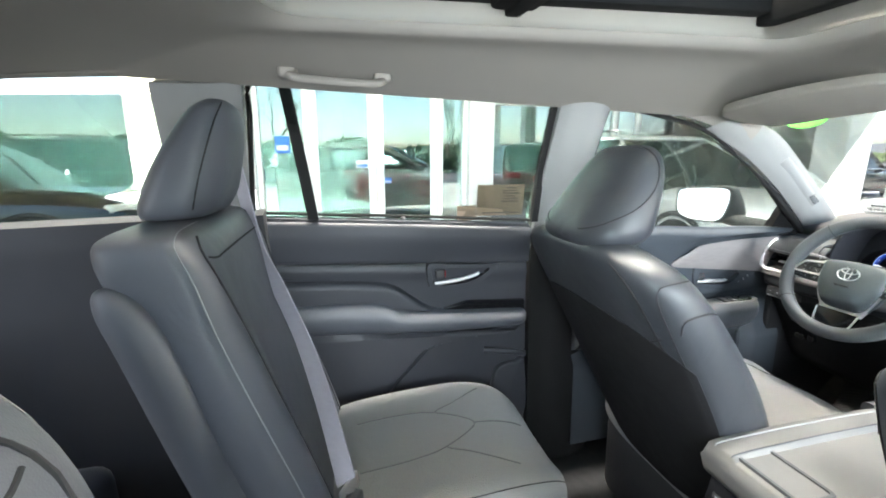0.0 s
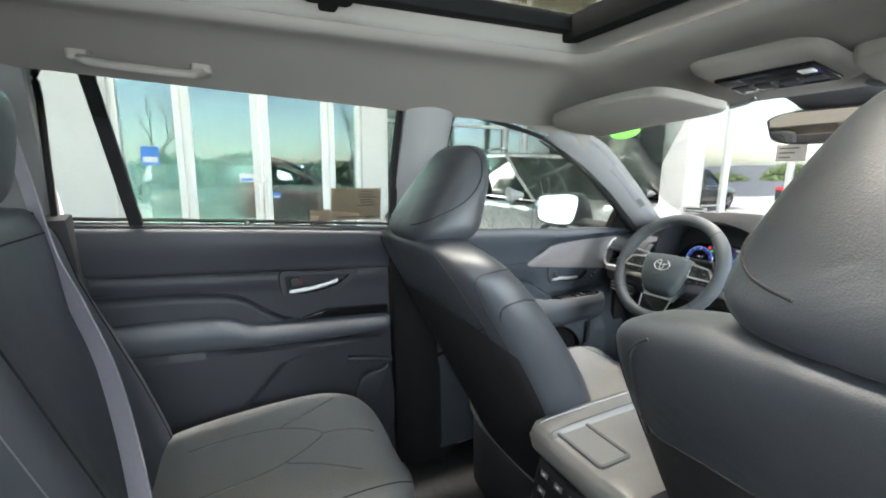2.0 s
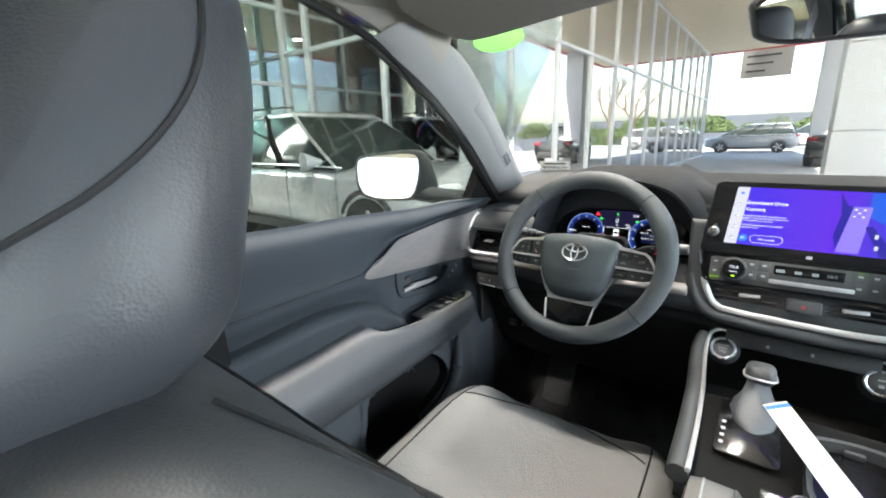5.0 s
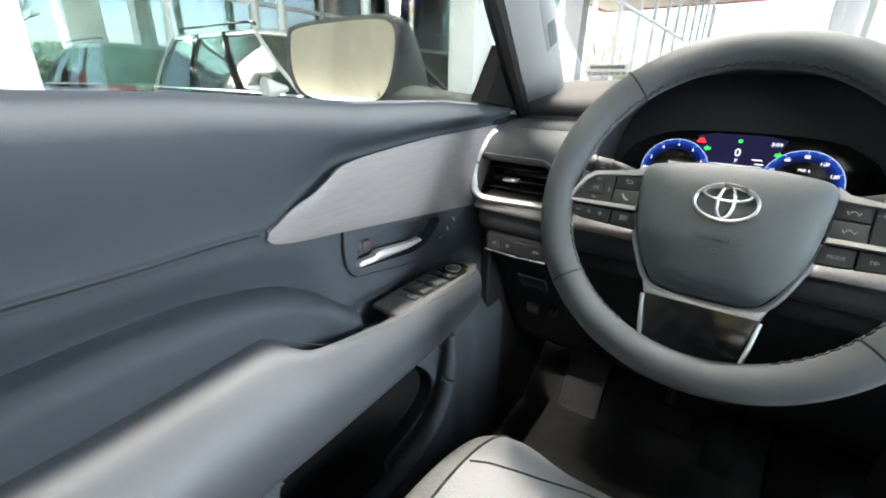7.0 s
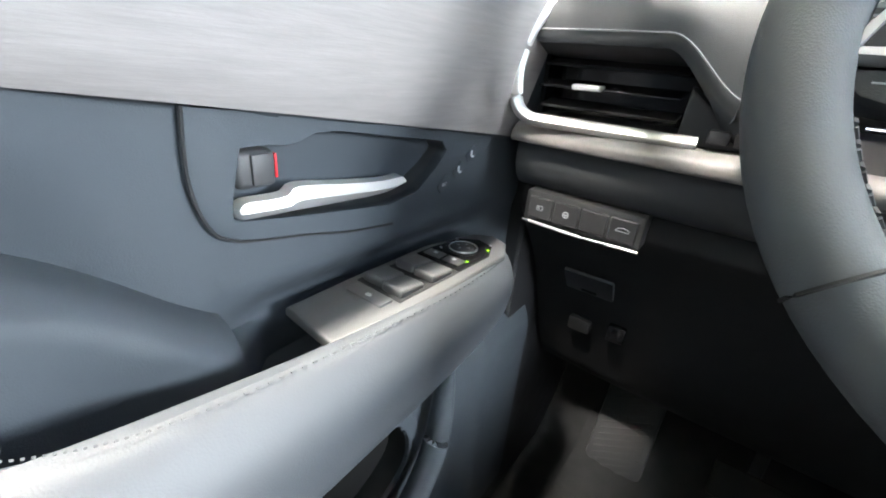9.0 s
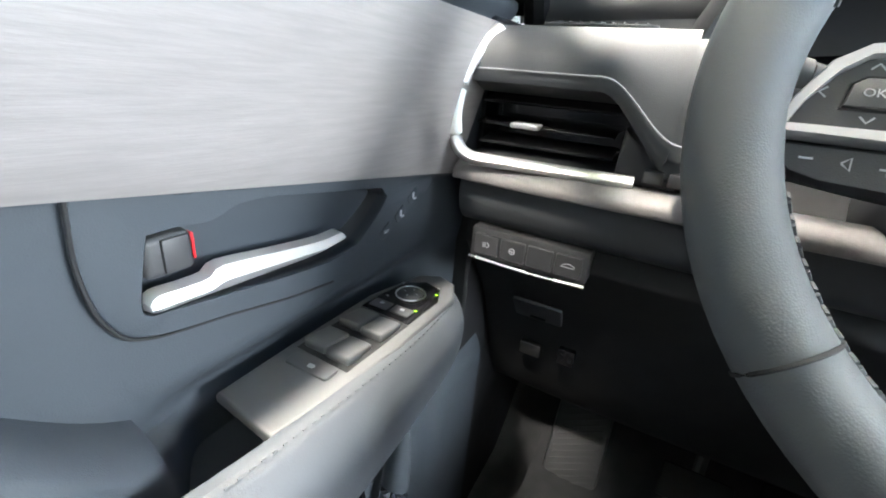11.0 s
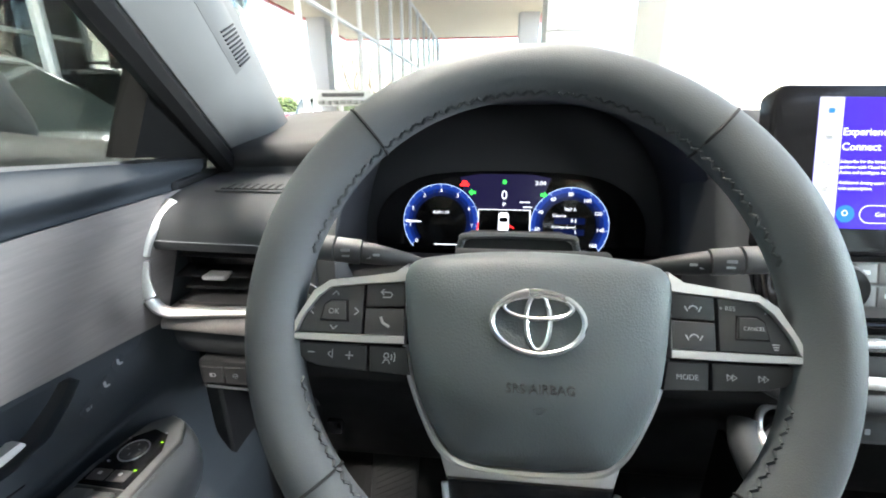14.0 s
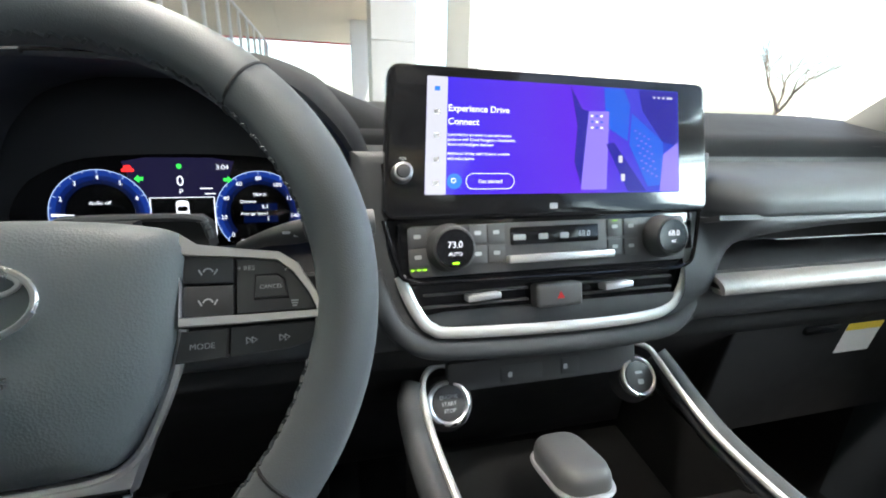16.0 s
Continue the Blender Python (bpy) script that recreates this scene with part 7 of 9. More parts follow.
def front_seat(cx):
    s = thing("front_seat", "black leather front car seat with stitched bolsters", "car seat", (cx, -0.4, FLOOR_Z), "front seats")
    T = Matrix.Translation((cx, 0, 0))
    back = smooth_rows([seat_ring(0.58, -0.52, 0.20, 0.070, 0.02), seat_ring(0.72, -0.565, 0.25, 0.088, 0.05), seat_ring(0.84, -0.615, 0.270, 0.095, 0.06),
                        seat_ring(0.95, -0.665, 0.278, 0.098, 0.055), seat_ring(1.06, -0.725, 0.276, 0.094, 0.045), seat_ring(1.16, -0.785, 0.270, 0.086, 0.030),
                        seat_ring(1.225, -0.826, 0.255, 0.076, 0.012), seat_ring(1.260, -0.850, 0.212, 0.062, 0.0), seat_ring(1.280, -0.860, 0.145, 0.042, 0.0), seat_ring(1.286, -0.862, 0.07, 0.02, 0.0)])
    bk = part("backrest", moved(rings(back), T), LEATHER_SHADED, s, "black leather backrest")
    # plain panel over the rear face, its black deepened for the shade there
    shell = []
    for r in range(24):
        line = []
        for c in range(22, 39):
            f = r * (1 - 0.16 * (abs(c - 30) / 8) ** 2)
            i = int(f)
            line.append(Vector(back[i][c]).lerp(Vector(back[i + 1][c]), f - i) + Vector((0, -0.003, 0)))
        shell.append(line)
    bm = rings(shell, close=False, cap=False)
    bmesh.ops.recalc_face_normals(bm, faces=bm.faces[:])
    bmesh.ops.solidify(bm, geom=bm.faces[:], thickness=0.002)
    part("back_panel", moved(bm, T), SHADED_PLASTIC, bk, "plain rear panel, its black deepened for shade")
    # seams: shoulder piece, side wings, front panel edges
    for sgn in (0, 1):
        v = (lambda a: a) if sgn == 0 else (lambda a: 0.5 - a)
        part("seam", seam_tube(back, [(0.28, v(0.93)), (0.45, v(0.925)), (0.60, v(0.935)), (0.66, v(0.97)), (0.675, v(1.03)), (0.66, v(1.10))], T, 0.0014), SEAM, bk, "dark stitched seam")
        part("seam", seam_tube(back, [(0.52, v(0.955)), (0.555, v(0.985)), (0.565, v(1.03)), (0.55, v(1.08))], T, 0.0018), SEAM, bk)
        part("seam", seam_tube(back, [(0.12, v(0.90)), (0.30, v(0.895)), (0.50, v(0.885)), (0.64, v(0.875)), (0.75, v(0.865))], T, 0.0022), SEAM, bk)
        part("seam", seam_tube(back, [(0.10, v(0.135)), (0.35, v(0.13)), (0.60, v(0.14)), (0.78, v(0.17))], T, 0.0020), SEAM, bk)
    part("seam", seam_tube(back, [(0.50, 0.895), (0.47, 0.83), (0.455, 0.75), (0.47, 0.67), (0.50, 0.605)], T, 0.0018), SEAM, bk, "map pocket edge")
    part("seam", seam_tube(back, [(0.62, 0.10), (0.63, 0.18), (0.635, 0.25), (0.63, 0.32), (0.62, 0.40)], T, 0.0018), SEAM, bk)
    head = smooth_rows([seat_ring(1.268, -0.862, 0.085, 0.045), seat_ring(1.276, -0.860, 0.118, 0.068), seat_ring(1.30, -0.853, 0.136, 0.082), seat_ring(1.335, -0.838, 0.136, 0.082, flat=2.8),
                        seat_ring(1.38, -0.815, 0.126, 0.074, flat=2.7), seat_ring(1.42, -0.795, 0.113, 0.062, flat=2.6), seat_ring(1.452, -0.782, 0.097, 0.050, flat=2.5), seat_ring(1.474, -0.776, 0.072, 0.034, flat=2.4), seat_ring(1.482, -0.775, 0.036, 0.016, flat=2.4)])
    TH = T @ Matrix.Translation((0.010, 0.018, -0.006))
    hd = part("headrest", moved(rings(head), TH), LEATHER_SHADED, s, "rounded black leather headrest")
    for sgn in (0, 1):
        v = (lambda a: a) if sgn == 0 else (lambda a: 0.5 - a)
        part("seam", seam_tube(head, [(0.30, v(0.80)), (0.33, v(0.86)), (0.38, v(0.92)), (0.44, v(0.985)), (0.55, v(1.02)), (0.70, v(1.02)), (0.83, v(0.99)), (0.93, v(0.93)), (0.985, v(0.80))], TH, 0.0014), SEAM, hd)
    for x in (-0.05, 0.05):
        part("post", moved(cyl(0.006, 0.006, 0.05, Matrix.Translation((x, -0.858, 1.235)), 12), T), CHROME, s)
    cushion = []
    for y, z, hw, hz in ((-0.60, 0.66, 0.235, 0.07), (-0.50, 0.665, 0.252, 0.085), (-0.30, 0.678, 0.256, 0.085), (-0.17, 0.688, 0.25, 0.082), (-0.09, 0.684, 0.236, 0.07), (-0.045, 0.668, 0.21, 0.05), (-0.02, 0.65, 0.17, 0.025), (-0.012, 0.645, 0.10, 0.008)):
        cushion.append([(p[0], y, z + p[1]) for p in seat_ring(0, 0, hw, hz, 0.035)])
    cushion = smooth_rows(cushion)
    cu = part("cushion", moved(rings(cushion), T), LEATHER_PERF_LIT, s, "perforated leather cushion, greyed for light from above")
    for sgn in (0, 1):
        v = (lambda a: a) if sgn == 0 else (lambda a: 0.5 - a)
        part("seam", seam_tube(cushion, [(0.1, v(0.13)), (0.4, v(0.125)), (0.60, v(0.115)), (0.75, v(0.09)), (0.86, v(0.05)), (0.93, v(0.0))], T, 0.0018), SEAM, cu)
        part("seam", seam_tube(cushion, [(0.46, v(0.13)), (0.50, v(0.17)), (0.56, v(0.22)), (0.60, v(0.25))], T, 0.0015), SEAM, cu)
    part("base", moved(box(-0.235, 0.235, -0.60, -0.10, FLOOR_Z + 0.012, 0.62, 0.03), T), HARD, s)
    buckle = part("buckle", moved(box(-0.012, 0.012, -0.02, 0.02, -0.05, 0.05, 0.006), T @ Matrix.Translation((0.262 if cx < 0 else -0.262, -0.50, 0.80)) @ Matrix.Rotation(radians(20), 4, 'X')), HARD, s, "seat belt buckle")
    part("release", moved(box(-0.009, 0.009, -0.014, 0.014, 0.0495, 0.054, 0.002), T @ Matrix.Translation((0.262 if cx < 0 else -0.262, -0.50, 0.80)) @ Matrix.Rotation(radians(20), 4, 'X')), RED, buckle, "red release button")
    return s


DRIVER_X = -0.395
driver_seat = front_seat(DRIVER_X)
passenger_seat = copy_thing(driver_seat, Matrix.Translation((0.43, -0.385, FLOOR_Z)))
for ob in passenger_seat.children:
    if ob.name.startswith(("headrest", "post")):
        ob.location.z += 0.020    # pulled up a notch
tagged(driver_seat, "black leather driver seat with stitched bolsters behind the wheel")


def rear_seat(cx):
    s = thing("second_row_seat", "black leather second-row captain seat with headrest", "car seat", (cx, -1.3, FLOOR_Z), "second-row seats")
    T = Matrix.Translation((cx, 0, 0))
    back = smooth_rows([seat_ring(0.60, -1.50, 0.21, 0.075, 0.02), seat_ring(0.74, -1.515, 0.24, 0.080, 0.04), seat_ring(0.90, -1.56, 0.246, 0.083, 0.05),
                        seat_ring(1.05, -1.605, 0.246, 0.083, 0.045), seat_ring(1.20, -1.645, 0.243, 0.080, 0.03), seat_ring(1.29, -1.672, 0.243, 0.080, 0.015, 5), seat_ring(1.335, -1.684, 0.240, 0.078, 0.0, 5), seat_ring(1.357, -1.690, 0.225, 0.066, 0.0, 5), seat_ring(1.366, -1.692, 0.17, 0.04, 0, 4), seat_ring(1.368, -1.692, 0.08, 0.015)])
    bk = part("backrest", moved(rings(back), T), LEATHER, s, "black leather backrest with piping")
    for sgn in (0, 1):
        v = (lambda a: a) if sgn == 0 else (lambda a: 0.5 - a)
        part("seam", seam_tube(back, [(0.10, v(0.06)), (0.40, v(0.055)), (0.66, v(0.06)), (0.76, v(0.08)), (0.83, v(0.13)), (0.86, v(0.22))], T, 0.0011), PIPING, bk, "light piping")
        part("seam", seam_tube(back, [(0.08, v(0.145)), (0.35, v(0.14)), (0.62, v(0.145)), (0.74, v(0.17))], T, 0.0022), SEAM, bk)
        part("wing", moved(rings(smooth_rows([[(px * 0.030 * kk + (0.235 if sgn == 0 else -0.235), yy + py * 0.040 * kk, zz) for px, py in oval(2, 2, 14)] for zz, yy, kk in ((0.60, -1.54, 0.9), (0.66, -1.555, 1), (0.80, -1.59, 1), (1.0, -1.645, 1), (1.18, -1.69, 1), (1.245, -1.71, 0.93), (1.275, -1.72, 0.75), (1.29, -1.727, 0.45), (1.295, -1.73, 0.15))], 3)), T), LEATHER, bk, "rounded side bolster")
        part("seam", seam_tube(back, [(0.62, v(0.16)), (0.60, v(0.20)), (0.60, v(0.25))], T, 0.0018), SEAM, bk)
    head = smooth_rows([seat_ring(1.368, -1.685, 0.085, 0.04), seat_ring(1.376, -1.682, 0.115, 0.060), seat_ring(1.41, -1.668, 0.124, 0.070, flat=2.8), seat_ring(1.47, -1.645, 0.114, 0.064, flat=2.7), seat_ring(1.525, -1.622, 0.098, 0.052, flat=2.5),
                        seat_ring(1.56, -1.61, 0.078, 0.036, flat=2.4), seat_ring(1.576, -1.606, 0.04, 0.016, flat=2.4)])
    hd = part("headrest", moved(rings(head), T), LEATHER, s)
    for sgn in (0, 1):
        v = (lambda a: a) if sgn == 0 else (lambda a: 0.5 - a)
        part("seam", seam_tube(head, [(0.24, v(0.07)), (0.45, v(0.06)), (0.70, v(0.07)), (0.90, v(0.12))], T, 0.0014), SEAM, hd)
    for x in (-0.05, 0.05):
        part("post", moved(cyl(0.006, 0.006, 0.05, Matrix.Translation((x, -1.685, 1.335)), 12), T), CHROME, s)
    cushion = []
    for y, z, hw, hz in ((-1.52, 0.705, 0.22, 0.07), (-1.40, 0.715, 0.242, 0.085), (-1.2, 0.727, 0.246, 0.085), (-1.08, 0.732, 0.238, 0.078), (-1.0, 0.725, 0.218, 0.062), (-0.955, 0.708, 0.185, 0.04), (-0.935, 0.695, 0.13, 0.016), (-0.93, 0.69, 0.07, 0.006)):
        cushion.append([(p[0], y, z + p[1]) for p in seat_ring(0, 0, hw, hz, 0.022)])
    cushion = smooth_rows(cushion)
    cu = part("cushion", moved(rings(cushion), T), LEATHER_PERF_LIT, s, "perforated leather cushion with curved seams, greyed for light from above")
    for sgn in (0, 1):
        v = (lambda a: a) if sgn == 0 else (lambda a: 0.5 - a)
        part("seam", seam_tube(cushion, [(0.10, v(0.10)), (0.30, v(0.095)), (0.50, v(0.09)), (0.70, v(0.08)), (0.84, v(0.05))], T, 0.0013), SEAM, cu)
    knots = (-1.52, -1.40, -1.20, -1.08, -1.0, -0.955, -0.935, -0.93)

    def spot(x, y):
        k = max(i for i in range(7) if knots[i] <= y)
        c = math.copysign(min(1.0, abs(x) / 0.243) ** 1.6, x)
        return ((k + (y - knots[k]) / (knots[k + 1] - knots[k])) / 7, math.acos(c) / (2 * math.pi))
    for line in ([(-0.09, -1.40), (-0.088, -1.30), (-0.07, -1.20), (-0.035, -1.135), (0.0, -1.12), (0.035, -1.135), (0.07, -1.20), (0.088, -1.30), (0.09, -1.40)],
                 [(-0.072, -1.20), (-0.115, -1.13), (-0.165, -1.06)], [(0.072, -1.20), (0.115, -1.13), (0.165, -1.06)], [(0.0, -1.12), (0.0, -1.06), (0.0, -0.99)]):
        part("seam", seam_tube(cushion, [spot(x, y) for x, y in line], T, 0.0016), SWITCH, cu, "pressed seam")
    part("base", moved(box(-0.21, 0.21, -1.5, -1.02, FLOOR_Z + 0.012, 0.665, 0.03), T), HARD, s)
    part("hinge_cover", moved(cyl(0.045, 0.038, 0.03, Matrix.Translation((0.225, -1.53, 0.67)) @ Matrix.Rotation(radians(90), 4, 'Y'), 24, 0.008), T), HARD, s)
    part("recliner_shield", moved(rings(smooth_rows([[(x, -1.47 + 0.07 * math.cos(u), 0.64 + 0.09 * math.sin(u)) for u in span(0, 2 * math.pi, 18)[:-1]] for x in (0.20, 0.235, 0.25)], 2)), T), SOFT, s)
    return s


rear_left = rear_seat(-0.43)
rear_right = copy_thing(rear_left, Matrix.Translation((0.44, -1.255, FLOOR_Z)))

# third row
bench = thing("third_row_bench", "black leather third-row bench seat", "car seat", (0, -2.45, FLOOR_Z))
for x in (-0.33, 0.33):
    rows = smooth_rows([seat_ring(z, yc, hw, hd, cx=x) for z, yc, hw, hd in ((0.55, -2.42, 0.29, 0.07), (0.8, -2.47, 0.31, 0.075), (1.1, -2.55, 0.30, 0.07), (1.18, -2.57, 0.26, 0.05), (1.2, -2.575, 0.15, 0.02))])
    part("backrest", rings(rows), LEATHER, bench)
part("cushion", box(-0.64, 0.64, -2.42, -2.0, 0.58, 0.74, 0.05, 4), LEATHER, bench)
part("base", box(-0.60, 0.60, -2.5, -2.05, FLOOR_Z + 0.012, 0.60, 0.02), HARD, bench)


# ---- seat belts ----
def ribbon(pts, w, across, thick=0.0014):
    path = catmull(pts, 8)
    rows = []
    a = Vector(across).normalized()
    for i, p in enumerate(path):
        t = (path[min(i + 1, len(path) - 1)] - path[max(i - 1, 0)]).normalized()
        sdir = (a - t * a.dot(t)).normalized()
        nrm = t.cross(sdir)
        rows.append([p - sdir * w / 2 - nrm * thick, p + sdir * w / 2 - nrm * thick, p + sdir * w / 2 + nrm * thick, p - sdir * w / 2 + nrm * thick])
    return rings(rows)


for sx in (-1, 1):
    b = thing("seat_belt", "grey seat belt buckled across the second-row seat", "seat belt", (sx * 0.20, -1.42, 0.76), "seat belts")
    part("webbing", ribbon([(sx * 0.66, -1.66, 1.60), (sx * 0.62, -1.625, 1.42), (sx * 0.58, -1.594, 1.26), (sx * 0.50, -1.542, 1.165), (sx * 0.42, -1.495, 1.073), (sx * 0.32, -1.456, 0.98), (sx * 0.215, -1.424, 0.885)], 0.050, (0.75 * -sx, 0.65, 0.1)), WEB, b, "grey webbing")
    part("tongue", moved(box(-0.03, 0.03, -0.004, 0.004, -0.018, 0.018, 0.004), Matrix.Translation((sx * 0.209, -1.420, 0.875)) @ Matrix.Rotation(radians(-30), 4, 'Z')), CHROME, b)
    part("buckle", moved(box(-0.026, 0.026, -0.011, 0.011, -0.10, 0.002, 0.006, 3), Matrix.Translation((sx * 0.200, -1.416, 0.862)) @ Matrix.Rotation(radians(-30), 4, 'Z')), SWITCH, b)
    part("guide", box(sx * 0.645, sx * 0.685, -1.70, -1.63, 1.585, 1.625, 0.01), PILLAR, b)

# ---- roof fittings ----
for sx in (-1, 1):
    g = thing("grab_handle", "light grey folding grab handle on the roof rail", "grab handle", (sx * 0.60, -1.38, 1.66), "grab handles")
    # dark plate added for the shade in the finger gap
    part("bed", moved(box(-0.020, 0.020, -0.105, 0.105, -0.003, 0.003, 0.002), Matrix.Translation((sx * 0.557, -1.384, 1.6500)) @ Matrix.Rotation(radians(sx * 22), 4, 'Y') @ Matrix.Rotation(radians(-3.5), 4, 'X')), SWITCH, g, "dark plate painted for the shade behind the grip")
    part("grip", tube([(sx * 0.556, -1.280, 1.640), (sx * 0.536, -1.290, 1.629), (sx * 0.530, -1.32, 1.624), (sx * 0.530, -1.45, 1.633), (sx * 0.536, -1.478, 1.640), (sx * 0.556, -1.488, 1.652)], 0.0125, 12, flat=0.75), LINER, g)
    for y in (-1.283, -1.486):
        part("mount", box(sx * 0.532, sx * 0.588, y - 0.021, y + 0.021, 1.629 + 0.04 * (-1.28 - y), 1.672, 0.009, 3), LINER, g)
    lamp = thing("reading_lamp", "flat grey roof lamp and hook panel", "lamp", (sx * 0.56, -1.12, 1.65), "rear reading lamps")
    M = Matrix.Translation((sx * 0.565, -1.12, roof_z(0.565, -1.12) - 0.016)) @ Matrix.Rotation(radians(sx * 14), 4, 'Y')
    part("plate", moved(box(-0.022, 0.022, -0.085, 0.085, -0.004, 0.004, 0.003), M), PILLAR, lamp)
    part("lens", moved(box(-0.014, 0.014, -0.06, 0.01, -0.0065, -0.003, 0.002), M), WHITE, lamp)
    part("hook", moved(box(-0.012, 0.012, 0.04, 0.075, -0.010, -0.003, 0.003), M), PILLAR, lamp)
    v = thing("sun_visor", "light grey folded sun visor under the windscreen header", "sun visor", (sx * 0.37, -0.24, 1.57), "sun visors")
    out = [(-0.542, -0.350), (-0.49, -0.378), (-0.36, -0.388), (-0.22, -0.378), (-0.165, -0.345), (-0.15, -0.22), (-0.17, -0.125), (-0.40, -0.115), (-0.540, -0.12), (-0.574, -0.155), (-0.582, -0.235), (-0.570, -0.310)]
    oc = [(-sx * p.x, p.y) for p in catmull([(a, b, 0) for a, b in out], 4, True)]
    bm = plate(oc, -0.020, Matrix.Translation((0, 0, 0)), 0.008, 3)
    for vv in bm.verts:
        vv.co.z += 1.600 - 0.13 * (vv.co.y + 0.36) - 0.03 * (abs(vv.co.x) / 0.56) ** 2
    vis = part("panel", bm, LINER, v)
    part("mirror_flap", moved(box(-0.075, 0.075, -0.05, 0.05, -0.0025, 0.0025, 0.002), Matrix.Translation((sx * 0.37, -0.26, 1.5605)) @ Matrix.Rotation(radians(-7.4), 4, 'X')), PILLAR, vis)
    part("hinge", tube([(sx * 0.155, -0.12, 1.562), (sx * 0.12, -0.118, 1.566), (sx * 0.10, -0.117, 1.575)], 0.006, 8), PILLAR, v)

oc = thing("overhead_console", "grey overhead console with black button panel", "overhead console", (0, -0.27, 1.59))
OM = Matrix.Translation((0.012, -0.27, 1.588)) @ Matrix.Rotation(radians(-9), 4, 'X')
part("housing", moved(rings(smooth_rows([[(p[0], p[1], z) for p in rrect(w, l, 0.05, 5)] for w, l, z in ((0.235, 0.24, 0.02), (0.225, 0.23, 0.010), (0.21, 0.20, 0.004), (0.19, 0.15, 0.002))], 3)), OM), LINER, oc)
pn = part("button_panel", moved(box(-0.088, 0.088, -0.055, 0.055, -0.006, 0.003, 0.004, 3), OM @ Matrix.Translation((0, 0.01, 0))), GLOSS, oc)
for x in (-0.062, -0.022, 0.022, 0.062):
    part("button", moved(box(-0.016, 0.016, -0.014, 0.014, -0.0085, -0.004, 0.002), OM @ Matrix.Translation((x, 0.025, 0))), HARD, pn)
part("lamp_lens", moved(box(-0.012, 0.012, -0.010, 0.010, -0.0085, -0.004, 0.004), OM @ Matrix.Translation((0.068, -0.02, 0))), WHITE, pn)
part("lamp_lens", moved(box(-0.02, 0.02, -0.018, 0.018, -0.0085, -0.004, 0.004), OM @ Matrix.Translation((-0.062, -0.02, 0))), HARD, pn)

rv = thing("rear_view_mirror", "black frameless rear-view mirror on windscreen mount", "mirror", (0, 0.05, 1.5))
RM = Matrix.Translation((-0.010, 0.045, 1.508)) @ Matrix.Rotation(radians(11), 4, 'Z') @ Matrix.Rotation(radians(4), 4, 'X')
shape = [(p[0] * (0.128 + 0.010 * (p[1] > 0)), p[1] * 0.042) for p in rrect(2, 2, 0.55, 6)]
part("housing", moved(plate(shape, 0.022, axes((0, 0.026, 0), (1, 0, 0), (0, 0, 1)), 0.006, 3), RM), HARD, rv)
part("glass", moved(plate([(x * 0.955, y * 0.88) for x, y in shape], 0.001, axes((0, 0.003, 0), (1, 0, 0), (0, 0, 1)), 0), RM), MIRROR, rv, "mirror glass")
part("stalk", tube([(-0.01, 0.06, 1.51), (-0.005, 0.075, 1.545), (0.0, 0.05, 1.575)], 0.014, 10), HARD, rv)
part("camera_box", rings(smooth_rows([[(p[0] * w, y, z + p[1] * h) for p in rrect(1, 1, 0.2, 4)] for y, z, w, h in ((-0.06, 1.590, 0.16, 0.03), (0.02, 1.582, 0.18, 0.04), (0.10, 1.562, 0.18, 0.05), (0.15, 1.545, 0.14, 0.03))], 3)), HARD, rv, "black camera housing")
tg = thing("hang_tag", "white card tag, greyed for backlight, hanging below the mirror", "tag", (-0.1, 0.12, 1.42))
part("paper", box(-0.152, -0.082, 0.098, 0.0995, 1.426, 1.470, 0.0), BACKLIT_PAPER, tg)
for k in range(3):
    part("print_bar", box(-0.145, -0.098 - 0.01 * k, 0.0972, 0.0978, 1.459 - 0.012 * k, 1.462 - 0.012 * k, 0), INK, tg)

# stickers and plates on the glass
gs = part("green_sticker", plate(oval(0.105, 0.066, 36), 0.0008, axes((-0.578, -0.004, 1.542), (1, 0.42, 0.02), (-0.1, 0.5, 0.75)) , 0), GREEN_TAG)
gs.matrix_world = Matrix.Identity(4)
tagged(gs, "bright green oval sticker inside the windscreen", "sticker")
st = thing("window_sticker", "tan paper price sticker on the side window", "sticker", (-0.79, -0.91, 1.30))
SM = axes((-0.780, -0.912, 1.322), (0, 1, 0), (0.12, 0, 1))
part("paper", plate(rrect(0.155, 0.098, 0.002, 2), 0.0006, SM @ Matrix.Rotation(radians(-2), 4, 'Z'), 0), TAN, st)
part("paper", plate(rrect(0.060, 0.048, 0.002, 2), 0.0006, SM @ Matrix.Translation((-0.11, -0.035, 0)), 0), TAN, st)
for k in range(6):
    part("print_bar", plate(rrect(0.035 + 0.012 * (k % 3), 0.0035, 0.0005, 1), 0.0003, SM @ Matrix.Translation((0.035 - 0.004 * (k % 2), 0.038 - 0.0085 * k, 0.0007)) @ Matrix.Rotation(radians(-2), 4, 'Z'), 0), INK, st)
part("print_bar", plate(rrect(0.12, 0.003, 0.0005, 1), 0.0003, SM @ Matrix.Translation((0.0, -0.040, 0.0007)) @ Matrix.Rotation(radians(-2), 4, 'Z'), 0), INK, st)
vp = thing("barcode_plate", "white barcode label at the windscreen base", "label", (-0.70, 0.60, 1.21))
VM = axes((-0.705, 0.60, 1.222), (1, 0, 0), (0, -0.3, 1))
part("paper", plate(rrect(0.11, 0.030, 0.001, 1), 0.0006, VM, 0), PAPER, vp)
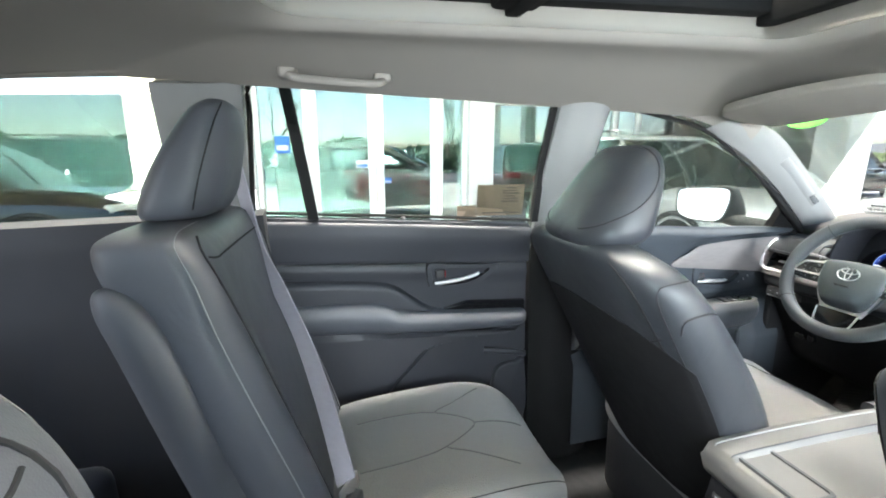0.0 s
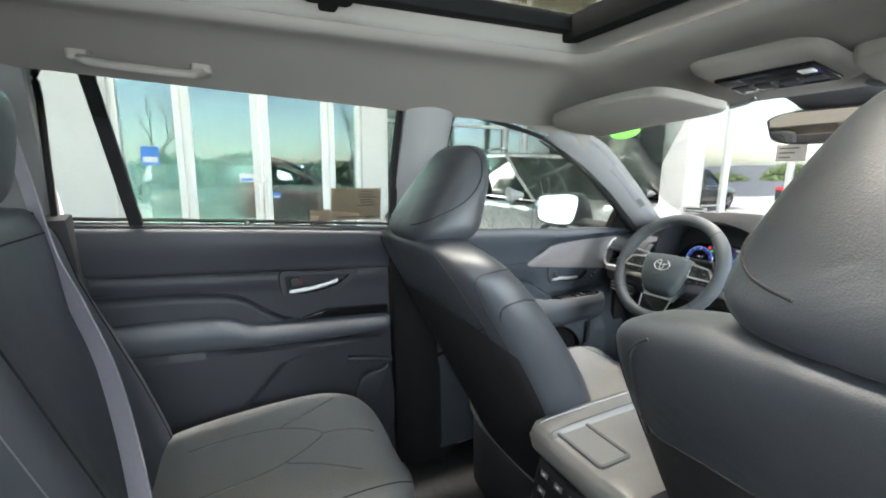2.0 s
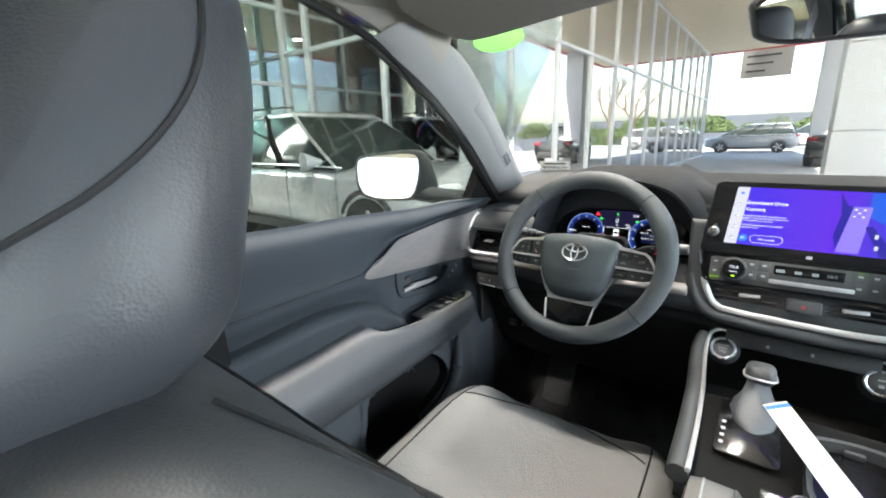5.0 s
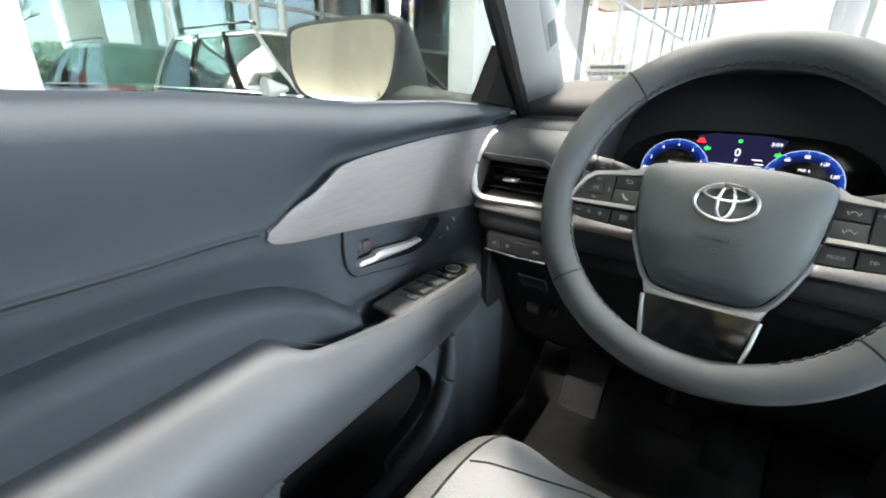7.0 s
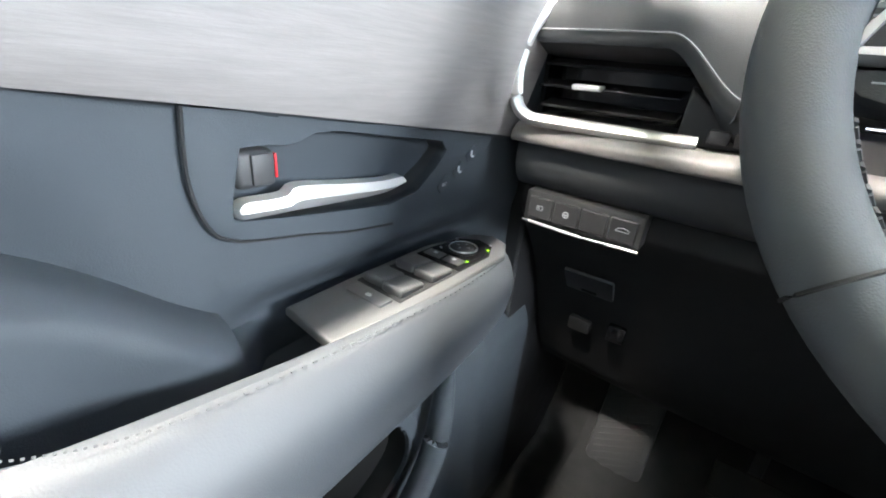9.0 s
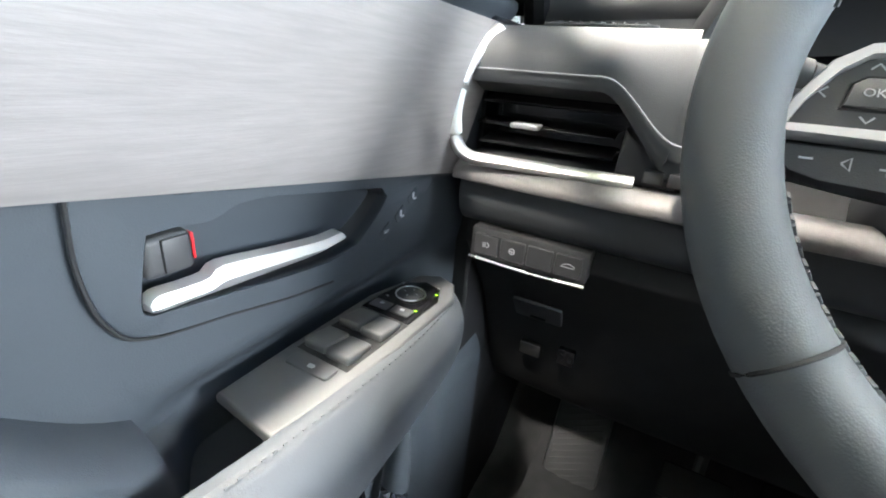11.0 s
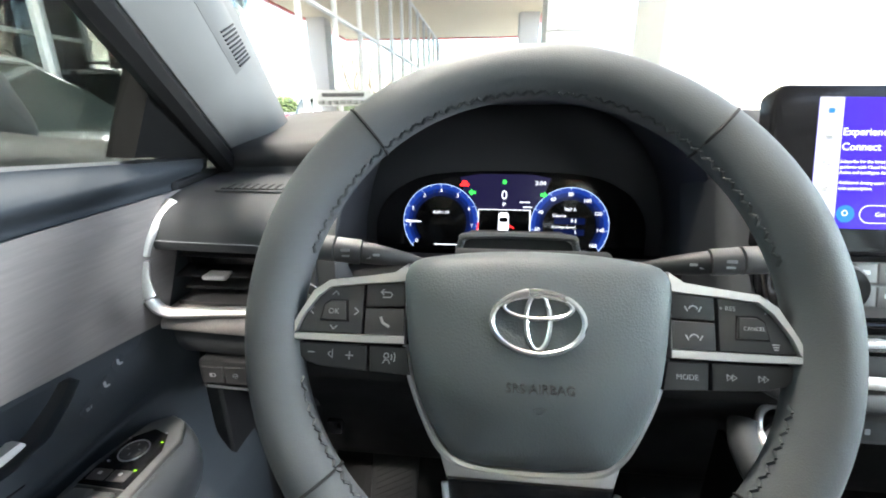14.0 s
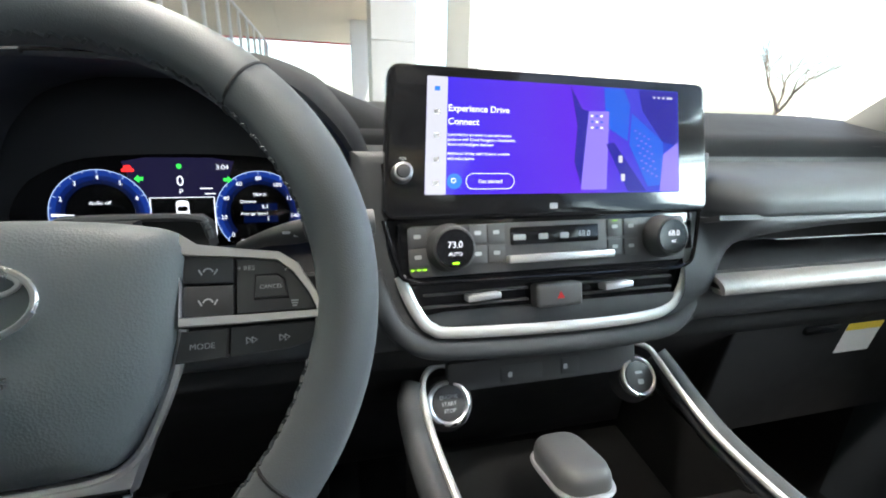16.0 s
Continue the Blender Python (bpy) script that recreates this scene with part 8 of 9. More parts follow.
for k in range(22):
    part("print_bar", plate(rrect(0.0012 + 0.0012 * ((k * 7) % 3), 0.008, 0.0002, 1), 0.0003, VM @ Matrix.Translation((-0.048 + 0.0043 * k, -0.008, 0.0007)), 0), INK, vp)
part("print_bar", plate(rrect(0.08, 0.007, 0.0005, 1), 0.0003, VM @ Matrix.Translation((0, 0.006, 0.0007)), 0), INK, vp)
gl = thing("glovebox_label", "cream and yellow paper label on the glovebox", "label", (0.45, 0.22, 0.85))
GM = axes((0.552, 0.1868, 0.8725), (1, 0, 0.0), (0, -0.12, 1))
part("paper", plate(rrect(0.074, 0.056, 0.002, 2), 0.0006, GM @ Matrix.Translation((0, 0, 0.0004)), 0), PAPER, gl)
part("yellow_band", plate(rrect(0.074, 0.013, 0.001, 2), 0.0004, GM @ Matrix.Translation((0, 0.022, 0.0012)), 0), mat("yellow print", (0.75, 0.55, 0.05), 0.7, bump=0), gl)


# ---- door mirrors ----
def door_mirror(sx):
    m = thing("door_mirror", "black door mirror with rounded housing", "wing mirror", (sx * 0.9, 0.15, 1.1), "door mirrors")
    C = Vector((sx * 1.02, 0.086, 1.230))
    shape = [(0.105, 0.038), (0.088, 0.060), (0.0, 0.069), (-0.078, 0.070), (-0.102, 0.052), (-0.100, 0.0), (-0.082, -0.050), (-0.042, -0.065), (0.065, -0.058), (0.100, -0.024)]
    sc = [(p.x, p.y) for p in catmull([(a, b, 0) for a, b in shape], 5, True)]
    W = lambda x, y, z: (C.x + sx * (0.94 * x + 0.34 * (y + 0.125 * z)), C.y - 0.34 * x + 0.94 * (y + 0.125 * z), C.z + z)    # tipped up a little
    rows = smooth_rows([[W(x * k - dx * (0.55 - 0.75 * z / 0.07), y, z * k) for x, z in sc] for k, y, dx in ((1.02, -0.006, 0), (1.09, 0.0, 0), (1.11, 0.025, 0.012), (1.04, 0.07, 0.036), (0.84, 0.11, 0.05), (0.4, 0.135, 0.055))], 3)
    part("housing", rings(rows), HARD, m, "dark housing")
    part("glass", rings([[W(x * k, y, z * k) for x, z in sc] for k, y in ((0.97, -0.004), (0.97, -0.0075), (0.5, -0.0075), (0.02, -0.0075))]), MIRROR, m, "mirror glass")
    part("foot", rings(smooth_rows([[(sx * x, y + p[0] * 0.045, z + p[1] * 0.024) for p in oval(2, 2, 14)] for x, y, z in ((0.79, 0.25, 1.15), (0.84, 0.23, 1.155), (0.90, 0.18, 1.165), (0.95, 0.14, 1.18))], 3)), HARD, m)
    part("sail", rings([[(sx * x, y, z) for x, y, z in ((0.762 + d, 0.150, 1.172), (0.765 + d, 0.31, 1.150), (0.738 + d, 0.172, 1.256))] for d in (0.0, 0.03)]), ROOFSEAL, m, "black sail panel")
    return m


for s in (-1, 1):
    door_mirror(s)


# ---- outside: ground ----
indoors = set(bpy.data.objects)
ground = part("ground", sheet(lambda x, y: (x, y, math.copysign(0.0332 * max(0.0, abs(y) - 60), y)), [-900, -60, -20, -8, 8, 20, 60, 900], [-900, -60, -20, -8, 8, 20, 60, 900]), ASPHALT)
tagged(ground, "grey asphalt dealership forecourt", "ground", kind="structure")
apron = part("pavement", box(-30, 12.5, -40, 60, -0.1, 0.012, 0), CONCRETE)
tagged(apron, "pale concrete apron under the canopy", "pavement", kind="structure")

# ---- dealership ----
hall = thing("dealership_building", "glass-fronted dealership with white columns and entrance doors", "building", (-8.3, 0, 0))
WX, SZ = -8.2, 5.3
FX, FY, FE = -3.6, 4.5, 28.0    # the main front steps out towards the drive beyond the parking bay
part("showroom_floor", box(-24, WX, -34, FY, 0.0, 0.03, 0), TILE, hall)
part("showroom_floor", box(-24, FX, FY, FE, 0.0, 0.03, 0), TILE, hall)
part("back_wall", box(-20.2, -20, -34, FE, 0, SZ + 3, 0), INNER, hall)
part("end_wall", box(-20, FX - 0.3, FE - 0.2, FE, 0, SZ + 1, 0), INNER, hall)
part("showroom_ceiling", box(-24, WX - 0.3, -34, FY, 4.6, 4.75, 0), INNER, hall)
part("showroom_ceiling", box(-24, FX - 0.3, FY + 0.3, FE, 4.6, 4.75, 0), INNER, hall)
ys = [-33 + 2.0 * k for k in range(19)] + [FY]
for y0, y1 in zip(ys, ys[1:]):
    if y1 > -3.3 and y0 < 0.9:
        continue
    for z0, z1 in ((0.06, 2.5), (2.5, SZ)):
        g = part("pane", box(WX - 0.012, WX, y0 + 0.03, y1 - 0.03, z0 + 0.03, z1 - 0.03, 0), SHOPGLASS, hall)
    part("mullion", box(WX - 0.06, WX + 0.07, y0 - 0.035, y0 + 0.035, 0.03, SZ, 0.004, 1), ALU, hall)
for z in (0.05, 2.5, 3.9, SZ - 0.05):
    for y0, y1 in ((-33, -3.3), (0.9, FY)):
        part("transom", box(WX - 0.05, WX + 0.05, y0, y1, z - 0.035, z + 0.035, 0.004, 1), ALU, hall)
part("column", box(WX - 0.2, WX + 0.25, -12.28, -11.72, 0.0, SZ, 0.01, 1), CLADDING, hall)
# glass return wall of the bay, corner column and main front
xs = [WX + 0.03, -7.4, -5.4, FX - 0.2]
for x0, x1 in zip(xs, xs[1:]):
    for z0, z1 in ((0.06, 3.05), (3.05, SZ)):
        part("pane", box(x0 + 0.03, x1 - 0.03, FY, FY + 0.012, z0 + 0.03, z1 - 0.03, 0), SHOPGLASS, hall)
    part("mullion", box(x0 - 0.035, x0 + 0.035, FY - 0.07, FY + 0.06, 0.03, SZ, 0.004, 1), ALU, hall)
for z in (0.05, 3.05, SZ - 0.05):
    part("transom", box(WX, FX - 0.2, FY - 0.05, FY + 0.05, z - 0.035, z + 0.035, 0.004, 1), ALU, hall)
part("corner_column", box(FX - 0.2, FX + 0.18, FY - 0.18, FY + 0.22, 0, SZ, 0.01, 1), CLADDING, hall, "white metal corner column")
ys = [FY + 0.2] + [5.5 + 1.8 * k for k in range(13)] + [FE]
for y0, y1 in zip(ys, ys[1:]):
    for z0, z1 in ((0.06, 3.05), (3.05, SZ)):
        part("pane", box(FX - 0.012, FX, y0 + 0.03, y1 - 0.03, z0 + 0.03, z1 - 0.03, 0), SHOPGLASS, hall)
    part("mullion", box(FX - 0.06, FX + 0.05, y1 - 0.03, y1 + 0.03, 0.03, SZ, 0.004, 1), ALU, hall)
for z in (0.05, 3.05, SZ - 0.05):
    part("transom", box(FX - 0.05, FX + 0.05, FY + 0.2, FE, z - 0.03, z + 0.03, 0.004, 1), ALU, hall)
for y in (12.0, 20.0):
    part("column", box(FX - 1.1, FX - 0.6, y - 0.25, y + 0.25, 0.03, 4.6, 0.01, 1), CLADDING, hall)
# entrance portal standing forward of the glass wall
PX = -5.125
door_y = (-1.80, -0.995, -0.19)
part("portal_column", box(PX - 0.5, PX + 0.12, -3.25, -2.42, 0, SZ, 0.01, 1), CLADDING, hall, "white metal column")
part("portal_column", box(PX - 0.5, PX + 0.12, 0.20, 0.55, 0, SZ, 0.01, 1), CLADDING, hall, "white metal column")
for y in (-3.2, 0.50):
    part("portal_side", box(WX, PX - 0.45, y - 0.03, y + 0.03, 0, SZ, 0), SHOPGLASS, hall)
part("portal_header", box(PX - 0.12, PX + 0.04, -2.42, 0.20, 2.50, 2.66, 0.004, 1), ALU, hall)
for y in (-2.40, -1.83, -0.165, 0.18):
    part("jamb", box(PX - 0.1, PX + 0.04, y - 0.035, y + 0.035, 0.012, 2.5, 0.004, 1), ALU, hall)
for y0, y1, z0, z1 in ((-2.365, -1.865, 0.1, 2.47), (-0.13, 0.145, 0.1, 2.47), (-2.40, -1.4, 2.7, SZ), (-1.36, -0.6, 2.7, SZ), (-0.56, 0.2, 2.7, SZ)):
    part("pane", box(PX - 0.036, PX - 0.024, y0, y1, z0, z1, 0), SHOPGLASS, hall)
for y in (-1.38, -0.58):
    part("mullion", box(PX - 0.08, PX + 0.03, y - 0.03, y + 0.03, 2.66, SZ, 0.004, 1), ALU, hall)
for y0, y1 in zip(door_y, door_y[1:]):
    leaf = part("door_leaf", join(box(PX - 0.05, PX, y0 + 0.005, y0 + 0.10, 0.02, 2.49, 0.004, 1), box(PX - 0.05, PX, y1 - 0.10, y1 - 0.005, 0.02, 2.49, 0.004, 1),
                                  box(PX - 0.049, PX - 0.001, y0 + 0.10, y1 - 0.10, 2.37, 2.49, 0.0), box(PX - 0.049, PX - 0.001, y0 + 0.10, y1 - 0.10, 0.02, 0.26, 0.0)), ALU, hall, "white aluminium door leaf")
    part("pane", box(PX - 0.031, PX - 0.019, y0 + 0.10, y1 - 0.10, 0.26, 2.37, 0), SHOPGLASS, leaf)
    yh = y1 - 0.05 if y0 < -1.5 else y0 + 0.05
    part("pull_handle", tube([(PX + 0.002, yh, 0.95), (PX + 0.045, yh, 0.96), (PX + 0.045, yh, 1.22), (PX + 0.002, yh, 1.23)], 0.011, 8), ALU, leaf)
    part("lock", cyl(0.022, 0.020, 0.012, axes((PX, yh, 1.30), (0, 1, 0), (0, 0, 1)), 16, 0.002), CHROME, leaf)
SIGN_BLUE = mat("sign blue", (0.05, 0.20, 0.62), 0.5, bump=0)
for y, z, w, h, m_ in ((-1.17, 1.33, 0.16, 0.10, PAPER), (-2.12, 1.56, 0.17, 0.20, SIGN_BLUE), (-0.85, 1.12, 0.09, 0.07, SIGN_BLUE)):
    sg = thing("door_notice", "small blue and white notice on the entrance glass", "sign", (PX, y, z - h / 2), "door notices")
    part("sheet", box(PX - 0.018, PX - 0.014, y - w / 2, y + w / 2, z - h / 2, z + h / 2, 0), m_, sg)
    part("print_bar", box(PX - 0.0135, PX - 0.012, y - w * 0.4, y + w * 0.4, z - h * 0.35, z - h * 0.05, 0), SIGN_BLUE if m_ is PAPER else PAPER, sg)
# canopy
part("soffit", box(WX - 0.3, 1.75, -30, 27, SZ, SZ + 0.25, 0.02, 1), SOFFIT, hall, "beige canopy soffit")
part("fascia", box(1.75, 1.95, -30, 27.2, SZ - 0.06, SZ + 0.9, 0.02, 1), REDPAINT, hall, "red canopy edge")
part("fascia", box(WX - 0.3, 1.75, 27, 27.2, SZ - 0.06, SZ + 0.9, 0.02, 1), REDPAINT, hall, "red canopy edge")
DOWN = glow("downlight glow", (1.0, 0.93, 0.8), 60.0)
for k in range(21):
    x, y = (WX - 1.6 - 2.2 * (k % 3), -6.5 + 3.2 * (k // 3)) if k < 12 else (FX - 1.4 - 2.2 * (k % 3), 6.4 + 2.6 * (k // 3 - 4))
    part("downlight", cyl(0.06, 0.06, 0.02, Matrix.Translation((x, y, 4.575)), 14), DOWN, hall)


def column(x, y, w, d, h):
    c = thing("canopy_column", "white panel-clad canopy column", "column", (x, y, 0), "canopy columns")
    z = 0.0
    while z < h - 0.01:
        part("panel", box(x - w / 2, x + w / 2, y - d / 2, y + d / 2, z + 0.006, min(z + 1.3, h) - 0.006, 0.01, 1), CLADDING, c)
        z += 1.3
    part("core", box(x - w / 2 + 0.02, x + w / 2 - 0.02, y - d / 2 + 0.02, y + d / 2 - 0.02, 0, h, 0), CONCRETE, c)
    return c


column(0.98, 8.9, 0.85, 0.85, SZ)
column(1.68, 4.9, 0.95, 0.95, SZ)
column(1.2, 21.0, 0.85, 0.85, SZ)
wall = part("boundary_wall", box(4.6, 9.5, 10.0, 10.4, 0, 6.0, 0.02, 1), mat("cream render", (0.72, 0.67, 0.56), 0.85, var=0.05, scale=1.2, bump=0.1, grain=60))
tagged(wall, "cream rendered wall across the forecourt", "wall", kind="structure")
bin_ = thing("waste_bin", "dark grey lidded waste bin by the entrance", "bin", (-4.62, 0.62, 0.012))
part("body", rings([[(-4.62 + p[0] * w * 0.72, 0.62 + p[1] * w * 0.72, z) for p in rrect(1, 1, 0.12, 4)] for w, z in ((0.42, 0.012), (0.5, 0.80), (0.5, 0.81))]), mat("dark grey bin", (0.09, 0.09, 0.10), 0.6, bump=0.2, grain=200), bin_)
part("lid", rings([[(-4.62 + p[0] * w * 0.72, 0.62 + p[1] * w * 0.72, z) for p in rrect(1, 1, 0.12, 4)] for w, z in ((0.54, 0.81), (0.55, 0.86), (0.48, 0.90), (0.2, 0.92))]), HARD, bin_)


# ---- vehicles ----
def car(name, label, paint, at, turn, kind="suv", group="parked cars"):
    M = Matrix.Translation(at) @ Matrix.Rotation(radians(turn), 4, 'Z')
    c = thing(name, label, "car", at, group)
    P = lambda n, bm, m, parent=None, lab="": part(n, moved(bm, M), m, parent or c, lab)
    low = [(-2.44, 0.78, 0.48, 0.98), (-2.36, 0.91, 0.38, 1.10), (-1.9, 0.955, 0.30, 1.12), (-0.5, 0.97, 0.27, 1.10), (0.8, 0.97, 0.27, 1.07), (1.5, 0.96, 0.28, 1.05), (2.05, 0.93, 0.32, 0.99), (2.36, 0.84, 0.38, 0.88), (2.47, 0.66, 0.46, 0.74)]
    P("body", rings(smooth_rows([[(p[0] * hw, y, (z0 + z1) / 2 + p[1] * (z1 - z0) / 2) for p in rrect(2, 2, 0.42, 5)] for y, hw, z0, z1 in low], 3)), paint)
    if kind == "pickup":
        cab = ((1.02, 0.90, -0.55, 1.05), (1.35, 0.84, -0.45, 0.75), (1.66, 0.74, -0.25, 0.25), (1.78, 0.66, -0.15, 0.1))
    elif kind == "van":
        cab = ((1.02, 0.92, -2.32, 1.75), (1.35, 0.86, -2.25, 1.1), (1.62, 0.76, -2.1, 0.45), (1.74, 0.68, -1.95, 0.15))
    else:
        cab = ((1.02, 0.92, -2.30, 1.15), (1.35, 0.85, -2.18, 0.72), (1.62, 0.745, -2.0, 0.22), (1.70, 0.70, -1.92, 0.08))
    ring_at = lambda z, hw, y0, y1: [(p[0] * hw, (y0 + y1) / 2 + p[1] * (y1 - y0) / 2, z) for p in rrect(2, 2, 0.16, 5)]
    P("glasshouse", rings([ring_at(*r) for r in cab]), CARGLASS, None, "dark tinted windows")
    z, hw, y0, y1 = cab[-1]
    P("roof", rings(smooth_rows([ring_at(z - 0.03, hw + 0.03, y0 - 0.05, y1 + 0.05), ring_at(z + 0.01, hw + 0.015, y0 - 0.02, y1 + 0.02), ring_at(z + 0.045, hw * 0.85, y0 + 0.15, y1 - 0.15), ring_at(z + 0.055, hw * 0.4, y0 + 0.5, y1 - 0.5)], 2)), paint)
    for sx in (-1, 1):
        def pillar(yb, yt, w):
            (zb, hb, _, _), (zt, ht, _, _) = cab[0], cab[-1]
            pts = []
            for (zz, hh, a, b) in cab:
                t = (zz - zb) / (zt - zb)
                pts.append((sx * (hh + 0.012), yb + (yt - yb) * t, zz))
            return tube(pts, w, 6, smooth=3, flat=0.5)
        _, _, a0, a1 = cab[0]
        _, _, b0, b1 = cab[-1]
        n_p = 2 if kind == "pickup" else 4
        for k in range(n_p):
            t = k / (n_p - 1)
            P("pillar", pillar(a0 + 0.08 + (a1 - a0 - 0.16) * t, b0 + 0.06 + (b1 - b0 - 0.12) * t, 0.045 if k in (1, 2) else 0.028), paint if k in (0, n_p - 1) else GLOSS)
        P("belt_trim", tube([(sx * 0.945, a0 + 0.1, 1.09), (sx * 0.955, 0.0, 1.075), (sx * 0.94, a1, 1.05)], 0.012, 6), CHROME)
        for y in (0.55, -0.45):
            P("door_handle", tube([(sx * 0.972, y - 0.09, 0.955), (sx * 0.995, y - 0.05, 0.962), (sx * 0.995, y + 0.06, 0.962), (sx * 0.972, y + 0.09, 0.955)], 0.014, 8), CHROME)
        for y in (1.05, 0.08, -0.85):
            P("door_gap", tube([(sx * 0.962, y + 0.02, 1.06), (sx * 0.973, y, 0.8), (sx * 0.968, y, 0.42)], 0.004, 5), SEAM)
        P("sill", box(sx * 0.93, sx * 0.985, -1.1, 1.15, 0.24, 0.36, 0.02), HARD)
        mir = P("mirror", rings(smooth_rows([[(sx * (0.97 + 0.20 * t), 0.78 + p[0] * 0.08 - 0.02 * t, 1.12 + p[1] * 0.075 * (0.5 + t)) for p in oval(2, 2, 14)] for t in (0, 0.3, 0.7, 1.0)], 2)), paint)
        if kind == "suv":
            P("roof_rail", tube([(sx * 0.67, -1.75, 1.76), (sx * 0.68, -1.6, 1.80), (sx * 0.68, -0.2, 1.80), (sx * 0.67, -0.05, 1.76)], 0.016, 8), BLACKCAR)
        for y in (1.52, -1.45):
            wl = P("wheel", moved(cyl(0.37, 0.37, 0.23, Matrix.Translation((sx * 0.75, y, 0.37)) @ Matrix.Rotation(radians(90 * sx), 4, 'Y'), 30, 0.03), Matrix.Identity(4)), TYRE)
            P("arch", moved(tube([(0, 0.43 * math.cos(a), 0.43 * math.sin(a)) for a in span(-0.25, math.pi + 0.25, 16)], 0.035, 6, smooth=0), Matrix.Translation((sx * 0.955, y, 0.37))), HARD)
            P("rim_disc", cyl(0.25, 0.24, 0.012, Matrix.Translation((sx * 0.972, y, 0.37)) @ Matrix.Rotation(radians(90 * sx), 4, 'Y'), 24, 0.004), HARD, wl)
            for k in range(5):
                P("rim_spoke", moved(box(-0.03, 0.03, 0.04, 0.245, 0.012, 0.03, 0.006, 1), Matrix.Translation((sx * 0.972, y, 0.37)) @ Matrix.Rotation(radians(90 * sx), 4, 'Y') @ Matrix.Rotation(2 * math.pi * k / 5, 4, 'Z')), SILVER, wl)
        P("tail_lamp", rings(smooth_rows([[(sx * x, y + p[0] * 0.05, 1.0 + p[1] * 0.07) for p in oval(2, 2, 12)] for x, y in ((0.60, -2.43), (0.80, -2.41), (0.93, -2.30))], 2)), mat("tail lamp red", (0.35, 0.01, 0.015), 0.15, bump=0, coat=1.0) if sx < 0 and name not in LAMPS else LAMPS.setdefault(name, mat("tail lamp red", (0.35, 0.01, 0.015), 0.15, bump=0, coat=1.0)))
        P("head_lamp", rings(smooth_rows([[(sx * x, y + p[0] * 0.05, 0.84 + p[1] * 0.05) for p in oval(2, 2, 12)] for x, y in ((0.50, 2.43), (0.75, 2.36), (0.90, 2.2))], 2)), WHITE)
    P("front_grille", box(-0.5, 0.5, 2.40, 2.485, 0.45, 0.72, 0.02), HARD)
    P("rear_bumper", box(-0.75, 0.75, -2.49, -2.38, 0.40, 0.62, 0.03), HARD)
    if kind == "pickup":
        P("bed_cavity", box(-0.80, 0.80, -2.30, -0.70, 1.02, 1.125, 0.02), HARD)
    return c


LAMPS = {}
car("parked_suv", "light silver suv parked beside the glass wall", SILVERCAR, (-5.1, 3.2, 0.012), -90)
car("parked_suv", "black suv parked beside the glass wall", BLACKCAR, (-5.7, -6.1, 0.012), 0)
car("showroom_suv", "dark red suv standing inside the showroom", REDCAR, (-10.6, 1.2, 0.03), 8)
car("minivan", "silver minivan parked across the far lot", GREYCAR, (-1.6, 33.5, 0), 90, "van")
car("pickup_truck", "dark pickup truck with red tail lamps in the lot", BLACKCAR, (1.9, 21.5, 0), -8, "pickup")
car("pickup_truck", "black pickup truck parked in the front lot", BLACKCAR, (5.2, 17.5, 0), -6, "pickup")
car("parked_suv", "dark suv parked in the far lot", BLACKCAR, (20.6, 17.4, 0), 65)
car("parked_sedan", "white car parked in the far lot", WHITECAR, (1.5, 40.0, 0), 80)
for k in range(6):
    car("lot_car", "car parked in the open lot behind", (REDCAR, WHITECAR, GREYCAR)[k % 3], (14.0 + 0.4 * (k % 2), -16.0 + 3.1 * k, 0), 90)


# ---- trees, hedge, poles ----
def bare_tree(at, h, seed, leafy=0.0):
    rnd = random.Random(seed)
    t = thing("tree", "bare winter tree with thin spreading branches", "tree", at, "bare trees")
    twigs, bms = [], []

    def grow(p, d, length, r, depth):
        q = p + d * length
        mid = p.lerp(q, 0.5) + Vector((rnd.uniform(-1, 1), rnd.uniform(-1, 1), 0)) * length * 0.05
        bms.append(tube([p, mid, q], lambda k: r * (1 - 0.4 * k), 5 if depth > 1 else 4, smooth=2))
        if depth == 0:
            twigs.append(q)
            return
        for _ in range(rnd.choice((2, 3, 3))):
            nd = (d + Vector((rnd.uniform(-1, 1), rnd.uniform(-1, 1), rnd.uniform(-0.1, 0.7))) * 0.75).normalized()
            grow(p.lerp(q, rnd.uniform(0.65, 1.0)), nd, length * rnd.uniform(0.6, 0.8), r * 0.58, depth - 1)
    base = Vector(at)
    grow(base, Vector((0.03, 0.02, 1)).normalized(), h * 0.32, h * 0.022, 5)
    part("trunk", bms[0], BARK, t)
    part("crown", join(*bms[1:]), BARK, t, "thin bare branches")["kind"] = "stuff"
    if leafy > 0:
        bm = bmesh.new()
        for p in twigs:
            for _ in range(int(6 * leafy)):
                o = p + Vector((rnd.gauss(0, 0.25), rnd.gauss(0, 0.25), rnd.gauss(0, 0.25)))
                u = Vector((rnd.uniform(-1, 1), rnd.uniform(-1, 1), rnd.uniform(-1, 1))).normalized() * 0.11
                w = u.orthogonal().normalized() * 0.06
                bm.faces.new([bm.verts.new(o - u), bm.verts.new(o + w), bm.verts.new(o + u), bm.verts.new(o - w)])
        part("leaves", bm, LEAF, t)["kind"] = "stuff"
    return t


